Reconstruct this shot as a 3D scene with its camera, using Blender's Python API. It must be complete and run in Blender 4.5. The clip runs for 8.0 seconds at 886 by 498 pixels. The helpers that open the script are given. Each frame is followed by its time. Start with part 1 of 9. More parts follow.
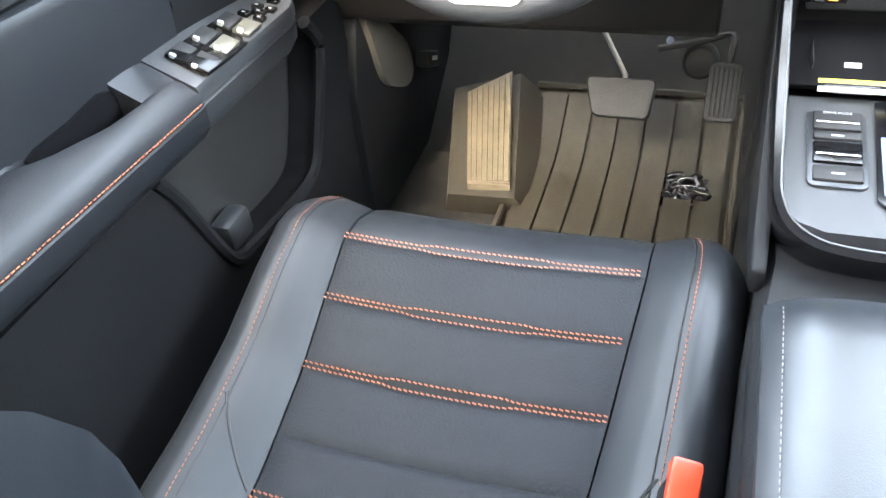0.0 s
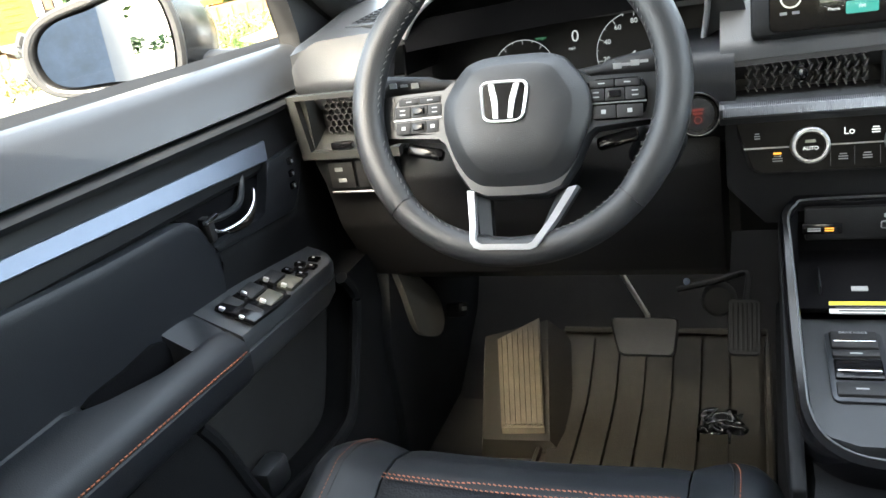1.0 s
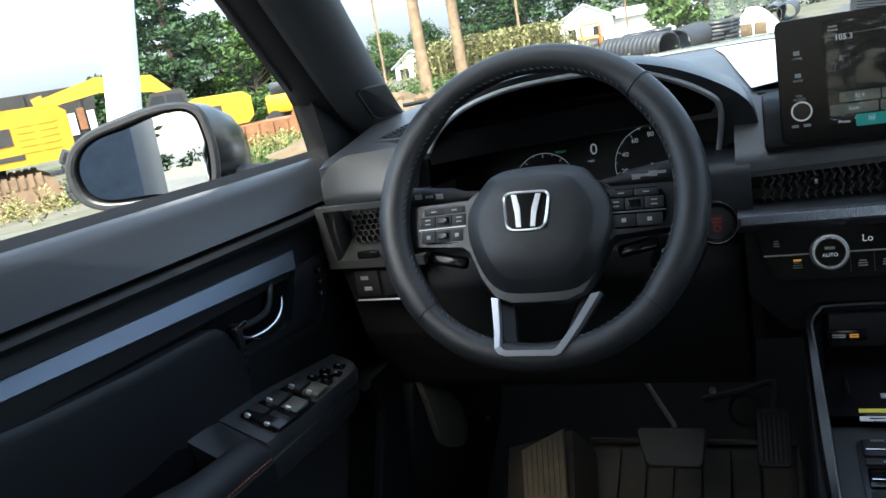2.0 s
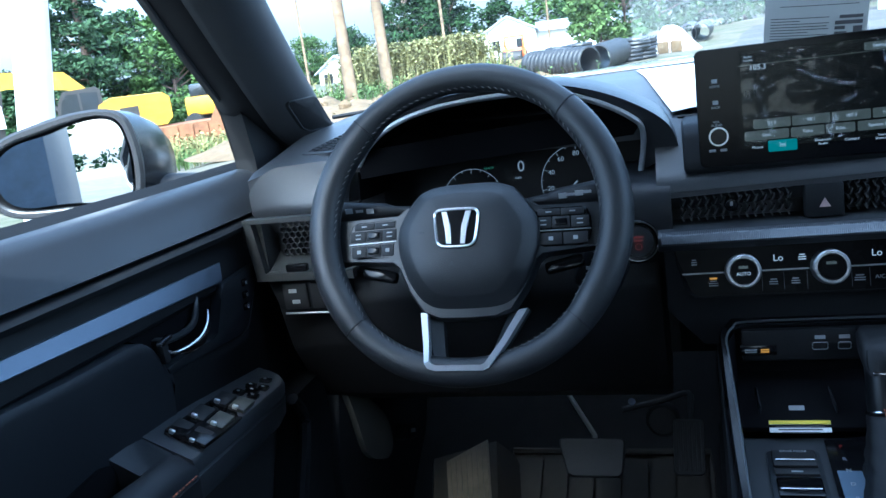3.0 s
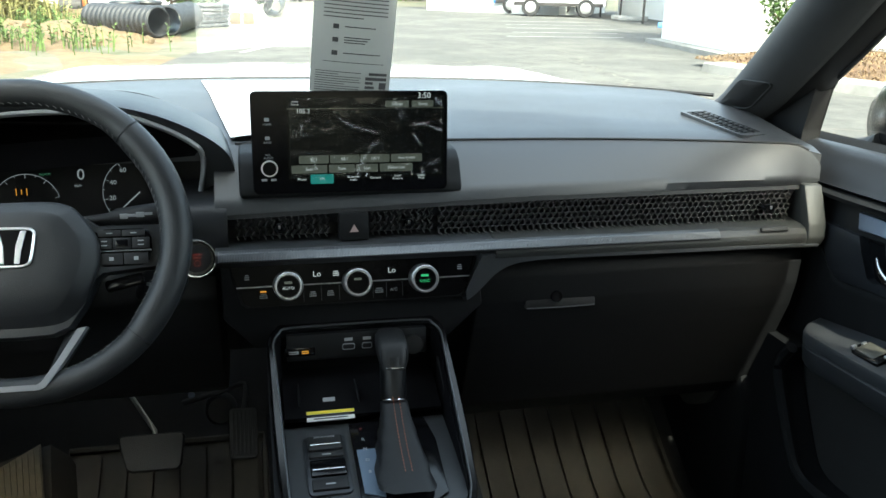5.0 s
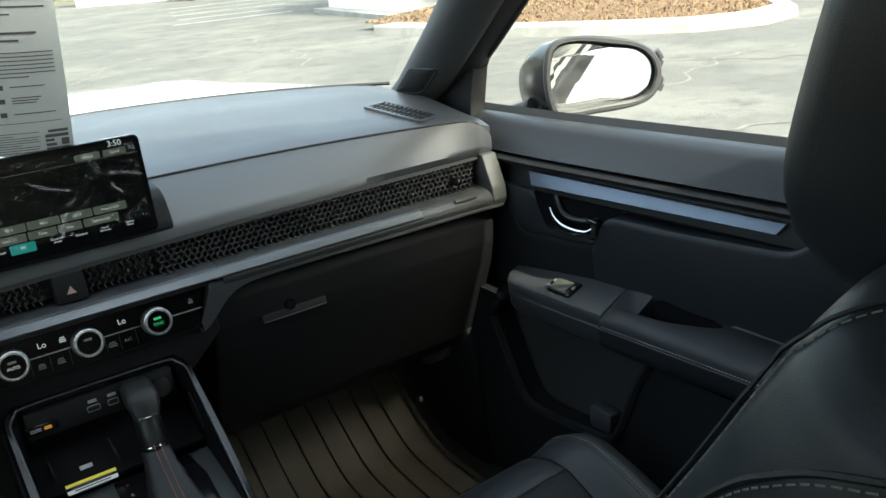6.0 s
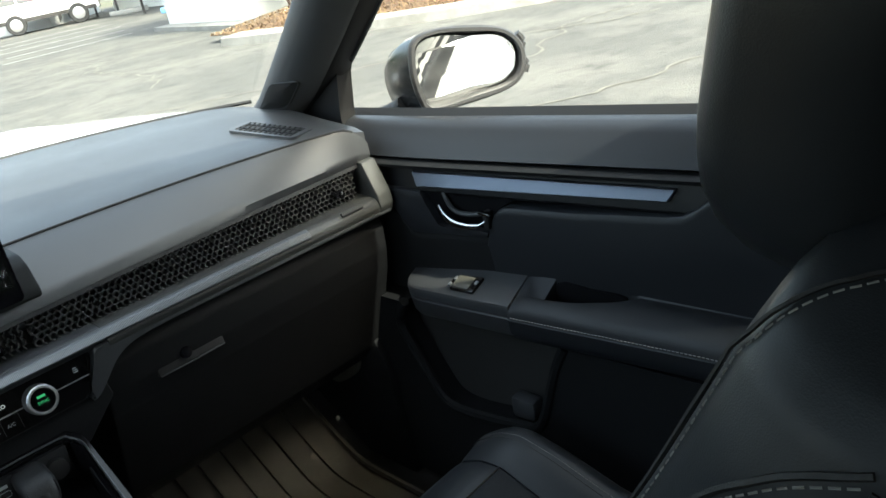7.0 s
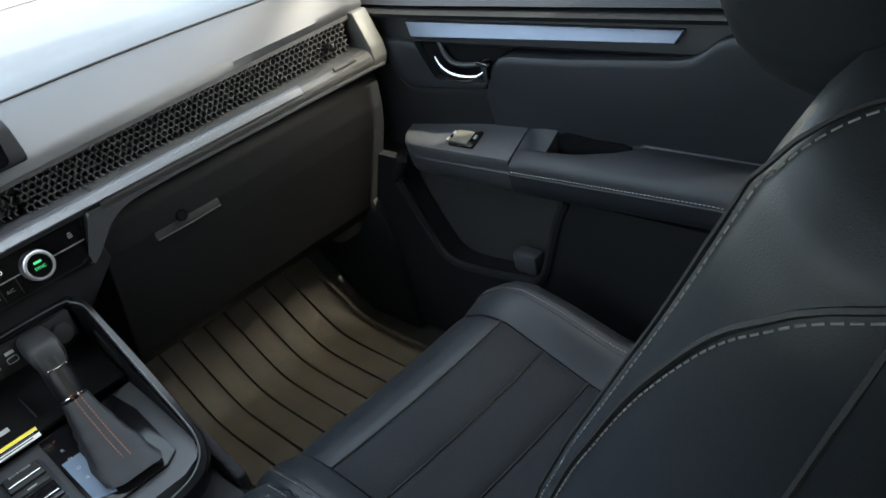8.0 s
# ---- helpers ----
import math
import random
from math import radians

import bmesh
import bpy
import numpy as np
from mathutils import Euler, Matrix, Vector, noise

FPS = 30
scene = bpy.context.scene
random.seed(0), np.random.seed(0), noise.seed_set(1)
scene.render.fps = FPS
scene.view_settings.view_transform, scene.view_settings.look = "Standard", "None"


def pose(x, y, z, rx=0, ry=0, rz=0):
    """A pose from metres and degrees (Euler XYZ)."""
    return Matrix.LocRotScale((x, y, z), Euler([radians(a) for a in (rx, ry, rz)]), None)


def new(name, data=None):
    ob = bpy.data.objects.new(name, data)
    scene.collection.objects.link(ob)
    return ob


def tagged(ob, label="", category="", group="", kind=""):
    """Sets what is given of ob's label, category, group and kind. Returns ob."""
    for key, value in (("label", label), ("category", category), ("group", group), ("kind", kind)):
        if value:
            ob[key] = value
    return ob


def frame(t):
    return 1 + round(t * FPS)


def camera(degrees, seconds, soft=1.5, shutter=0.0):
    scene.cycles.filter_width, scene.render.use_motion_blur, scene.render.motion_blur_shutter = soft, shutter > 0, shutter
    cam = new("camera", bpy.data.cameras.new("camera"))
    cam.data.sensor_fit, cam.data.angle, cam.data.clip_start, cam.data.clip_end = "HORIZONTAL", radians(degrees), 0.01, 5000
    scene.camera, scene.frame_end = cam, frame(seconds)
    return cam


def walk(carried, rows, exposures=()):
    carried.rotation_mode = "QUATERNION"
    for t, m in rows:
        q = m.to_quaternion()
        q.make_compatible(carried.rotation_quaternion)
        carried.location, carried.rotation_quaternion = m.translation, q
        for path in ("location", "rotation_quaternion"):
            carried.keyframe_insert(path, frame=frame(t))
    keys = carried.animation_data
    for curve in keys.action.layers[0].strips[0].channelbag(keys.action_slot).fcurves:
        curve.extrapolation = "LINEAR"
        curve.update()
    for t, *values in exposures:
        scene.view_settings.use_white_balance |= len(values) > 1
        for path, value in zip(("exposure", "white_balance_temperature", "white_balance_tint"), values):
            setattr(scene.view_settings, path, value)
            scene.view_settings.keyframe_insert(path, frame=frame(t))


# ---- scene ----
cam = camera(56.36, 8.0)
PATH = [
    (0.0, pose(-0.1610, -0.8082, 1.1791, 49.880, 5.943, 18.035)),
    (0.5, pose(-0.1563, -0.8303, 1.1755, 58.091, 7.645, 18.088)),
    (1.0, pose(-0.1444, -0.8538, 1.1757, 68.116, 9.185, 18.783)),
    (1.5, pose(-0.1448, -0.8650, 1.1746, 74.291, 9.748, 19.776)),
    (1.7, pose(-0.1430, -0.8687, 1.1747, 75.467, 9.829, 20.113)),
    (2.8, pose(-0.1484, -0.8733, 1.1837, 76.307, 8.748, 18.310)),
    (3.0, pose(-0.1486, -0.8793, 1.1878, 75.837, 7.733, 14.989)),
    (3.5, pose(-0.1544, -0.8951, 1.2015, 74.604, 4.751, 6.597)),
    (4.0, pose(-0.1562, -0.9082, 1.2149, 73.736, 2.357, -0.292)),
    (4.2, pose(-0.1599, -0.9220, 1.2291, 73.489, 1.401, -3.081)),
    (5.3, pose(-0.1189, -0.9816, 1.2943, 71.218, -0.625, -18.242)),
    (5.5, pose(-0.1291, -0.9939, 1.3097, 70.787, 0.681, -23.014)),
    (6.0, pose(-0.1462, -1.0136, 1.3413, 69.663, 4.618, -35.103)),
    (6.5, pose(-0.1375, -0.9924, 1.3511, 68.327, 8.721, -43.674)),
    (7.0, pose(-0.1282, -0.9719, 1.3521, 67.724, 10.576, -45.974)),
    (7.5, pose(-0.1243, -0.9650, 1.3418, 64.615, 11.263, -46.363)),
    (8.0, pose(-0.1149, -0.9561, 1.3305, 58.110, 11.887, -46.607)),
]
walk(cam, PATH, exposures=[(0.0, 6.0, 7000, 4), (0.5, 5.6, 6900, 3), (1.0, 4.2, 6900, 2), (1.5, 2.1, 6600, 1), (3.0, 2.45, 4600, -2), (3.5, 2.9, 5300, -4), (4.0, 2.9, 5900, -5), (5.5, 2.4, 6400, -7), (6.5, 2.5, 6500, -5), (7.0, 2.4, 6500, -4), (7.5, 2.5, 6500, -2), (8.0, 3.4, 6700, 0)])


# ---- daylight: bright hazy sky, sun high behind the car ----
SUN_EL, SUN_AZ = 50.0, 178.0   # degrees; azimuth from +y clockwise
world = bpy.data.worlds.new("world")
scene.world = world
world.use_nodes = True
wn = world.node_tree.nodes
sky = wn.new("ShaderNodeTexSky")
sky.sky_type = "NISHITA"
sky.sun_disc = False
sky.sun_elevation = radians(SUN_EL)
sky.sun_rotation = radians(SUN_AZ)
sky.dust_density = 7.0
sky.air_density = 1.0
wn["Background"].inputs[1].default_value = 0.15
haze = wn.new("ShaderNodeMix")   # thin white cloud over the whole sky
haze.data_type = "RGBA"
haze.blend_type = "ADD"
haze.inputs[0].default_value = 1.0
haze.inputs[7].default_value = (1.25, 1.28, 1.32, 1)
world.node_tree.links.new(sky.outputs[0], haze.inputs[6])
world.node_tree.links.new(haze.outputs[2], wn["Background"].inputs[0])

sun_data = bpy.data.lights.new("sun", "SUN")
sun_data.energy = 1.5
sun_data.angle = radians(0.6)
sun_data.color = (1.0, 0.93, 0.82)
sun = new("sun", sun_data)
sa, se = radians(SUN_AZ), radians(SUN_EL)
sun_dir = Vector((math.sin(sa) * math.cos(se), math.cos(sa) * math.cos(se), math.sin(se)))
sun.matrix_world = Matrix.Translation(sun_dir * 60) @ sun_dir.to_track_quat("Z", "Y").to_matrix().to_4x4()


# ---- materials ----
def material(name, color, rough=0.5, metal=0.0, grain=0.0, grain_size=400.0, stain=0.0, stain_size=6.0,
             emit=None, emit_strength=0.0, coat=0.0, spread=0.0, spec=0.5):
    """Principled surface with a fine bump (grain) and a broad tone variation (stain)."""
    m = bpy.data.materials.new(name)
    m.use_nodes = True
    n, l = m.node_tree.nodes, m.node_tree.links
    b = n["Principled BSDF"]
    b.inputs["Base Color"].default_value = (*color, 1)
    b.inputs["Roughness"].default_value = rough
    b.inputs["Metallic"].default_value = metal
    b.inputs["Coat Weight"].default_value = coat
    b.inputs["Specular IOR Level"].default_value = spec
    tc = n.new("ShaderNodeTexCoord")
    if stain or spread:
        mix = n.new("ShaderNodeMix")
        mix.data_type = "RGBA"
        mix.blend_type = "MULTIPLY"
        mix.inputs[0].default_value = 1.0
        mix.inputs[6].default_value = (*color, 1)
        ramp = n.new("ShaderNodeMapRange")
        if stain:
            tex = n.new("ShaderNodeTexNoise")
            tex.inputs["Scale"].default_value = stain_size
            tex.inputs["Detail"].default_value = 8
            tex.inputs["Roughness"].default_value = 0.65
            l.new(tc.outputs["Object"], tex.inputs["Vector"])
            l.new(tex.outputs[0], ramp.inputs[0])
            ramp.inputs[1].default_value, ramp.inputs[2].default_value = 0.3, 0.7
            ramp.inputs[3].default_value, ramp.inputs[4].default_value = 1 - stain, 1 + stain
        else:
            info = n.new("ShaderNodeNewGeometry")
            l.new(info.outputs["Random Per Island"], ramp.inputs[0])
            ramp.inputs[3].default_value, ramp.inputs[4].default_value = 1 - spread, 1 + spread
        comb = n.new("ShaderNodeCombineColor")
        for k in range(3):
            l.new(ramp.outputs[0], comb.inputs[k])
        l.new(comb.outputs[0], mix.inputs[7])
        l.new(mix.outputs[2], b.inputs["Base Color"])
        if stain:
            rr = n.new("ShaderNodeMapRange")
            l.new(tex.outputs[0], rr.inputs[0])
            rr.inputs[1].default_value, rr.inputs[2].default_value = 0.3, 0.7
            rr.inputs[3].default_value, rr.inputs[4].default_value = max(rough - 0.08, 0.02), min(rough + 0.08, 1)
            l.new(rr.outputs[0], b.inputs["Roughness"])
    if grain:
        vor = n.new("ShaderNodeTexVoronoi")
        vor.inputs["Scale"].default_value = grain_size
        l.new(tc.outputs["Object"], vor.inputs["Vector"])
        bump = n.new("ShaderNodeBump")
        bump.inputs["Strength"].default_value = grain
        bump.inputs["Distance"].default_value = 0.001
        l.new(vor.outputs["Distance"], bump.inputs["Height"])
        l.new(bump.outputs[0], b.inputs["Normal"])
    if emit:
        b.inputs["Emission Color"].default_value = (*emit, 1)
        b.inputs["Emission Strength"].default_value = emit_strength
    return m


def striped(name, color, rough, metal, scale, axis, strength=0.6):
    """A surface with fine parallel ribs along one axis."""
    m = material(name, color, rough, metal)
    n, l = m.node_tree.nodes, m.node_tree.links
    w = n.new("ShaderNodeTexWave")
    w.bands_direction = axis
    w.inputs["Scale"].default_value = scale
    tc = n.new("ShaderNodeTexCoord")
    l.new(tc.outputs["Object"], w.inputs["Vector"])
    bump = n.new("ShaderNodeBump")
    bump.inputs["Strength"].default_value = strength
    bump.inputs["Distance"].default_value = 0.002
    l.new(w.outputs[1], bump.inputs["Height"])
    l.new(bump.outputs[0], n["Principled BSDF"].inputs["Normal"])
    return m


def glass(name, tint=(1, 1, 1), gloss=0.96, base=0.04):
    """Thin pane: clear, with a reflection that grows towards grazing angles."""
    m = bpy.data.materials.new(name)
    m.use_nodes = True
    n, l = m.node_tree.nodes, m.node_tree.links
    n.remove(n["Principled BSDF"])
    tr, gl, mx, lw = (n.new("ShaderNodeBsdfTransparent"), n.new("ShaderNodeBsdfGlossy"),
                      n.new("ShaderNodeMixShader"), n.new("ShaderNodeLayerWeight"))
    tr.inputs[0].default_value = (*tint, 1)
    gl.inputs["Roughness"].default_value = 0.0
    lw.inputs[0].default_value = 0.5
    power, mul = n.new("ShaderNodeMath"), n.new("ShaderNodeMath")
    power.operation, mul.operation = "POWER", "MULTIPLY_ADD"
    power.inputs[1].default_value = 5.0
    mul.inputs[1].default_value, mul.inputs[2].default_value = gloss, base
    l.new(lw.outputs["Facing"], power.inputs[0])
    l.new(power.outputs[0], mul.inputs[0])
    l.new(mul.outputs[0], mx.inputs[0])
    l.new(tr.outputs[0], mx.inputs[1])
    l.new(gl.outputs[0], mx.inputs[2])
    l.new(mx.outputs[0], n["Material Output"].inputs[0])
    return m


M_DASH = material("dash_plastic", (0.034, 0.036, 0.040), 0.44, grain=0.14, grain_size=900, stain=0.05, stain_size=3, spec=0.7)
# Dash plastic with under-dash shade put into its darker colour.
M_DASH_SHADED = material("shaded_plastic", (0.0105, 0.0110, 0.0122), 0.60, grain=0.2, grain_size=800, stain=0.08, stain_size=4, spec=0.18)
M_BEZEL = material("vent_bezel_plastic", (0.036, 0.037, 0.036), 0.5, grain=0.12, grain_size=900, stain=0.05)
M_SOFT = material("soft_touch", (0.016, 0.0175, 0.021), 0.46, grain=0.14, grain_size=900, stain=0.06, stain_size=4, spec=0.35)
M_LEATHER = material("black_leather", (0.018, 0.0205, 0.0245), 0.42, grain=0.10, grain_size=1000, stain=0.08, stain_size=7, spec=0.30)
M_LID = material("lid_leatherette", (0.018, 0.0205, 0.0245), 0.33, grain=0.07, grain_size=1000, stain=0.06, stain_size=7, spec=0.55)
M_PERF = material("perforated_leather", (0.014, 0.016, 0.0195), 0.58, grain=0.45, grain_size=330, stain=0.08, stain_size=7, spec=0.14)
M_SPOKE = material("spoke_satin", (0.022, 0.024, 0.027), 0.40, grain=0.08, grain_size=900, stain=0.05, spec=0.6)
M_NECK = material("neck_black", (0.008, 0.0085, 0.0095), 0.35, spec=0.4)
M_BOOT = material("boot_leather", (0.014, 0.0145, 0.016), 0.5, grain=0.25, grain_size=700, stain=0.15, stain_size=25, spec=0.4)
M_LEATHER_W = material("wheel_leather", (0.028, 0.029, 0.031), 0.42, grain=0.2, grain_size=1100, stain=0.10, stain_size=12)
M_CLOTH = material("door_cloth", (0.022, 0.022, 0.022), 0.85, grain=0.3, grain_size=900, stain=0.06)
M_PIANO = material("gloss_black", (0.006, 0.006, 0.007), 0.16, spec=0.35)
M_BLACK = material("matt_black", (0.010, 0.010, 0.011), 0.6, grain=0.2, grain_size=600)
M_VENT = material("vent_mesh_black", (0.045, 0.045, 0.046), 0.45, spec=0.6)
M_SILVER = material("satin_silver", (0.55, 0.56, 0.58), 0.28, 1.0)
M_CHROME = material("chrome", (0.72, 0.73, 0.75), 0.10, 1.0)
M_DARKSILVER = material("dark_satin_metal", (0.055, 0.058, 0.064), 0.38, 0.6)
# Metallic trim; its blue tint stands in for reflected sky.
M_TRIM_SKY = striped("ribbed_sky_trim", (0.22, 0.25, 0.31), 0.33, 0.75, 330, "Z", 0.25)
M_EDGE = material("frame_edge_grey", (0.085, 0.088, 0.092), 0.42, 0.5)
M_EDGE2 = material("satin_edge", (0.42, 0.43, 0.45), 0.42, 0.5)
M_RING = material("brushed_ring", (0.46, 0.47, 0.49), 0.34, 0.9, grain=0.3)
M_BRIGHT_LINE = material("satin_line", (0.30, 0.31, 0.32), 0.42, 0.8)
M_U_TRIM = material("satin_silver_paint", (0.46, 0.47, 0.49), 0.40, 0.45)
M_EMBLEM = material("bright_emblem", (0.86, 0.87, 0.88), 0.30, 0.75)
M_STEEL = material("bright_steel", (0.75, 0.75, 0.75), 0.35, 0.7)
M_RIM_GREY = material("mirror_rim_grey", (0.030, 0.030, 0.032), 0.45, stain=0.05, spec=0.4)
M_CHANNEL = material("trim_channel_black", (0.010, 0.0105, 0.012), 0.5, spec=0.35)
# Near-black that puts shade into recess colours; the knob seam shares it.
M_SHADE_SEAM = material("shade_seam_black", (0.004, 0.004, 0.005), 0.8, grain=0.1, spec=0.1)
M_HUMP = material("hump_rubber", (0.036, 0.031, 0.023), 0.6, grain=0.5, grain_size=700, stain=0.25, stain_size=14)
M_FACE = material("black_panel_face", (0.003, 0.003, 0.0035), 0.30, stain=0.1, stain_size=20, spec=0.06)
M_PILLAR = material("pillar_trim", (0.055, 0.058, 0.064), 0.65, grain=0.15, grain_size=800, stain=0.05)
M_TRIM_DASH = striped("ribbed_dash_trim", (0.15, 0.155, 0.165), 0.36, 0.7, 160, "X", 0.4)
M_STITCH_O = material("orange_thread", (0.30, 0.10, 0.05), 0.7)
M_STITCH_S = material("pale_thread", (0.24, 0.24, 0.23), 0.7)
M_STITCH_W = material("grey_thread", (0.21, 0.205, 0.20), 0.7)
M_SCREEN = material("screen_glass", (0.004, 0.004, 0.005), 0.14, spec=0.18)
M_CLUSTER = material("cluster_face", (0.004, 0.004, 0.006), 0.35, spec=0.25)
M_RUBBER = material("mat_rubber", (0.046, 0.040, 0.029), 0.55, grain=0.5, grain_size=700, stain=0.25, stain_size=14)
M_PEDAL = material("pedal_rubber", (0.030, 0.031, 0.033), 0.55, grain=0.25, grain_size=500, stain=0.12)
# Pale plate colour that also holds the warm light on it.
M_FOOTREST_LIT = material("foot_rest", (0.20, 0.17, 0.12), 0.5, grain=0.3, stain=0.2, stain_size=30)
M_CARPET = material("carpet", (0.026, 0.025, 0.024), 0.95, grain=1.0, grain_size=900, stain=0.25, stain_size=20)
M_LABEL = material("icon_white", (0.34, 0.35, 0.36), 0.5)
M_GLOW_W = material("lit_white", (0.02, 0.02, 0.02), 0.4, emit=(0.85, 0.9, 0.95), emit_strength=0.100)
M_GLOW_G = material("lit_green", (0.02, 0.02, 0.02), 0.4, emit=(0.1, 0.9, 0.35), emit_strength=0.090)
M_GLOW_O = material("lit_orange", (0.02, 0.02, 0.02), 0.4, emit=(1.0, 0.42, 0.05), emit_strength=0.100)
M_GLOW_R = material("lit_red", (0.02, 0.02, 0.02), 0.4, emit=(1.0, 0.07, 0.04), emit_strength=0.015)
M_GLOW_C = material("dim_lit_white", (0.02, 0.02, 0.02), 0.4, emit=(0.75, 0.82, 0.9), emit_strength=0.05)
M_GLOW_GD = material("dim_lit_green", (0.02, 0.02, 0.02), 0.4, emit=(0.2, 0.7, 0.4), emit_strength=0.03)
M_TEAL = material("lit_teal", (0.02, 0.02, 0.02), 0.3, emit=(0.02, 0.32, 0.29), emit_strength=0.090)
M_KEY = material("lit_grey_key", (0.02, 0.02, 0.02), 0.3, emit=(0.16, 0.18, 0.15), emit_strength=0.060)
M_SCR_IMG = material("screen_panel", (0.004, 0.004, 0.004), 0.2, emit=(0.05, 0.055, 0.05), emit_strength=0.007, stain=0.4, stain_size=9, spec=0.2)
M_RED = material("red_buckle", (0.65, 0.05, 0.02), 0.35, coat=0.2)
M_PAPER = material("paper", (0.80, 0.80, 0.79), 0.7)
M_TAG = material("tag_paper", (0.50, 0.52, 0.52), 0.6, stain=0.03)
M_INK = material("ink", (0.08, 0.08, 0.085), 0.7)
M_YELLOW = material("yellow_sticker", (0.80, 0.66, 0.05), 0.5)
M_WHITE_BODY = material("white_car_paint", (0.80, 0.80, 0.80), 0.25, coat=1.0, stain=0.02)
M_MIRROR = material("mirror", (0.92, 0.93, 0.93), 0.0, 1.0)
M_CAP = material("mirror_cap_black", (0.008, 0.009, 0.011), 0.22, stain=0.05, spec=0.5)
M_TAN = material("inner_tan", (0.105, 0.097, 0.080), 0.7, grain=0.2, stain=0.12)
# Warm light on the keys is put into this pale tone.
M_SWITCH_SHEEN = material("switch_sheen", (0.085, 0.082, 0.070), 0.4, stain=0.1)
M_HEADLINE = material("headlining", (0.24, 0.235, 0.225), 0.95, grain=0.5, grain_size=900, stain=0.05)
M_PLASTICWRAP = glass("clear_wrap", (0.97, 0.97, 0.97), 0.5, 0.035)
M_GLASS = glass("window_glass", (0.97, 0.98, 0.97), 0.55, 0.05)
M_WINDSCREEN = glass("windscreen_glass", (0.96, 0.98, 0.97), 0.6, 0.10)
M_PRIVACY = glass("privacy_glass", (0.36, 0.37, 0.37), 0.9, 0.05)


# ---- mesh helpers ----
def part(name, bm, mat, parent=None, label="", smooth=40):
    """Links a bmesh as one mesh object, under a thing or a part."""
    bmesh.ops.recalc_face_normals(bm, faces=bm.faces[:])
    me = bpy.data.meshes.new(name)
    bm.to_mesh(me)
    bm.free()
    me.materials.append(mat)
    if smooth:
        me.shade_smooth()
        me.set_sharp_from_angle(angle=radians(smooth))
    ob = new(name, me)
    if parent:
        ob.parent = parent
    if label:
        ob["label"] = label
    return ob


def thing(name, label, category, group="", kind="", at=(0, 0, 0)):
    e = new(name)
    e.empty_display_size = 0.05
    e.location = at
    bpy.context.view_layer.update()
    return tagged(e, label, category, group, kind)


def box(bm, c, s, m=None, bevel=0.0, seg=2):
    r = bmesh.ops.create_cube(bm, size=1.0)
    vs = r["verts"]
    bmesh.ops.scale(bm, vec=s, verts=vs)
    if bevel:
        es = list({e for v in vs for e in v.link_edges})
        rb = bmesh.ops.bevel(bm, geom=es, offset=bevel, segments=seg, profile=0.5, affect="EDGES")
        vs = list({v for f in rb["faces"] for v in f.verts} | {v for v in vs if v.is_valid})
    if m is not None:
        bmesh.ops.transform(bm, matrix=m, verts=vs)
    bmesh.ops.translate(bm, vec=c, verts=vs)
    return vs


def boxes(items, bevel=0.0):
    bm = bmesh.new()
    for c, s in items:
        box(bm, c, s, bevel=bevel)
    return bm


def rings(bm, rows, closed=True, caps=True):
    """Skins a list of rings with equal counts of points."""
    vs = [[bm.verts.new(p) for p in row] for row in rows]
    n = len(rows[0])
    for a, b in zip(vs, vs[1:]):
        for i in range(n if closed else n - 1):
            j = (i + 1) % n
            bm.faces.new((a[i], a[j], b[j], b[i]))
    if caps and closed:
        bm.faces.new(vs[0][::-1])
        bm.faces.new(vs[-1])
    return vs


def prism(bm, pts, axis, a, b, bevel=0.0, seg=2):
    """A polygon (two coordinates a point) pushed along x, y or z from a to b."""
    def at(p, k):
        return {"x": (k, p[0], p[1]), "y": (p[0], k, p[1]), "z": (p[0], p[1], k)}[axis]
    vs = rings(bm, [[at(p, a) for p in pts], [at(p, b) for p in pts]])
    if bevel:
        flat = [v for r in vs for v in r]
        es = list({e for v in flat for e in v.link_edges})
        bmesh.ops.bevel(bm, geom=es, offset=bevel, segments=seg, profile=0.5, affect="EDGES")
    return vs


def tube(bm, pts, r, seg=8, closed=False, flat=1.0):
    """A round (or flattened) bar along a path."""
    pts = [Vector(p) for p in pts]
    n = len(pts)
    rows = []
    up = Vector((0, 0, 1))
    for i, p in enumerate(pts):
        a = pts[(i - 1) % n] if closed or i else p
        b = pts[(i + 1) % n] if closed or i < n - 1 else p
        t = (b - a).normalized()
        s = t.cross(up)
        if s.length < 1e-3:
            s = t.cross(Vector((0, 1, 0)))
        s.normalize()
        u = s.cross(t)
        rr = r[i] if isinstance(r, (list, tuple)) else r
        rows.append([p + s * (rr * math.cos(k * 2 * math.pi / seg)) + u * (rr * flat * math.sin(k * 2 * math.pi / seg)) for k in range(seg)])
    if closed:
        rows.append(rows[0])
        vs = [[bm.verts.new(p) for p in row] for row in rows[:-1]]
        vs.append(vs[0])
        for a, b in zip(vs, vs[1:]):
            for i in range(seg):
                j = (i + 1) % seg
                bm.faces.new((a[i], a[j], b[j], b[i]))
    else:
        rings(bm, rows)


def lathe(bm, prof, n, m, caps=True):
    """Turns a profile of (radius, height) round the z axis of m."""
    rows = [[m @ Vector((r * math.cos(k * 2 * math.pi / n), r * math.sin(k * 2 * math.pi / n), z)) for k in range(n)] for r, z in prof]
    rings(bm, rows, caps=caps)


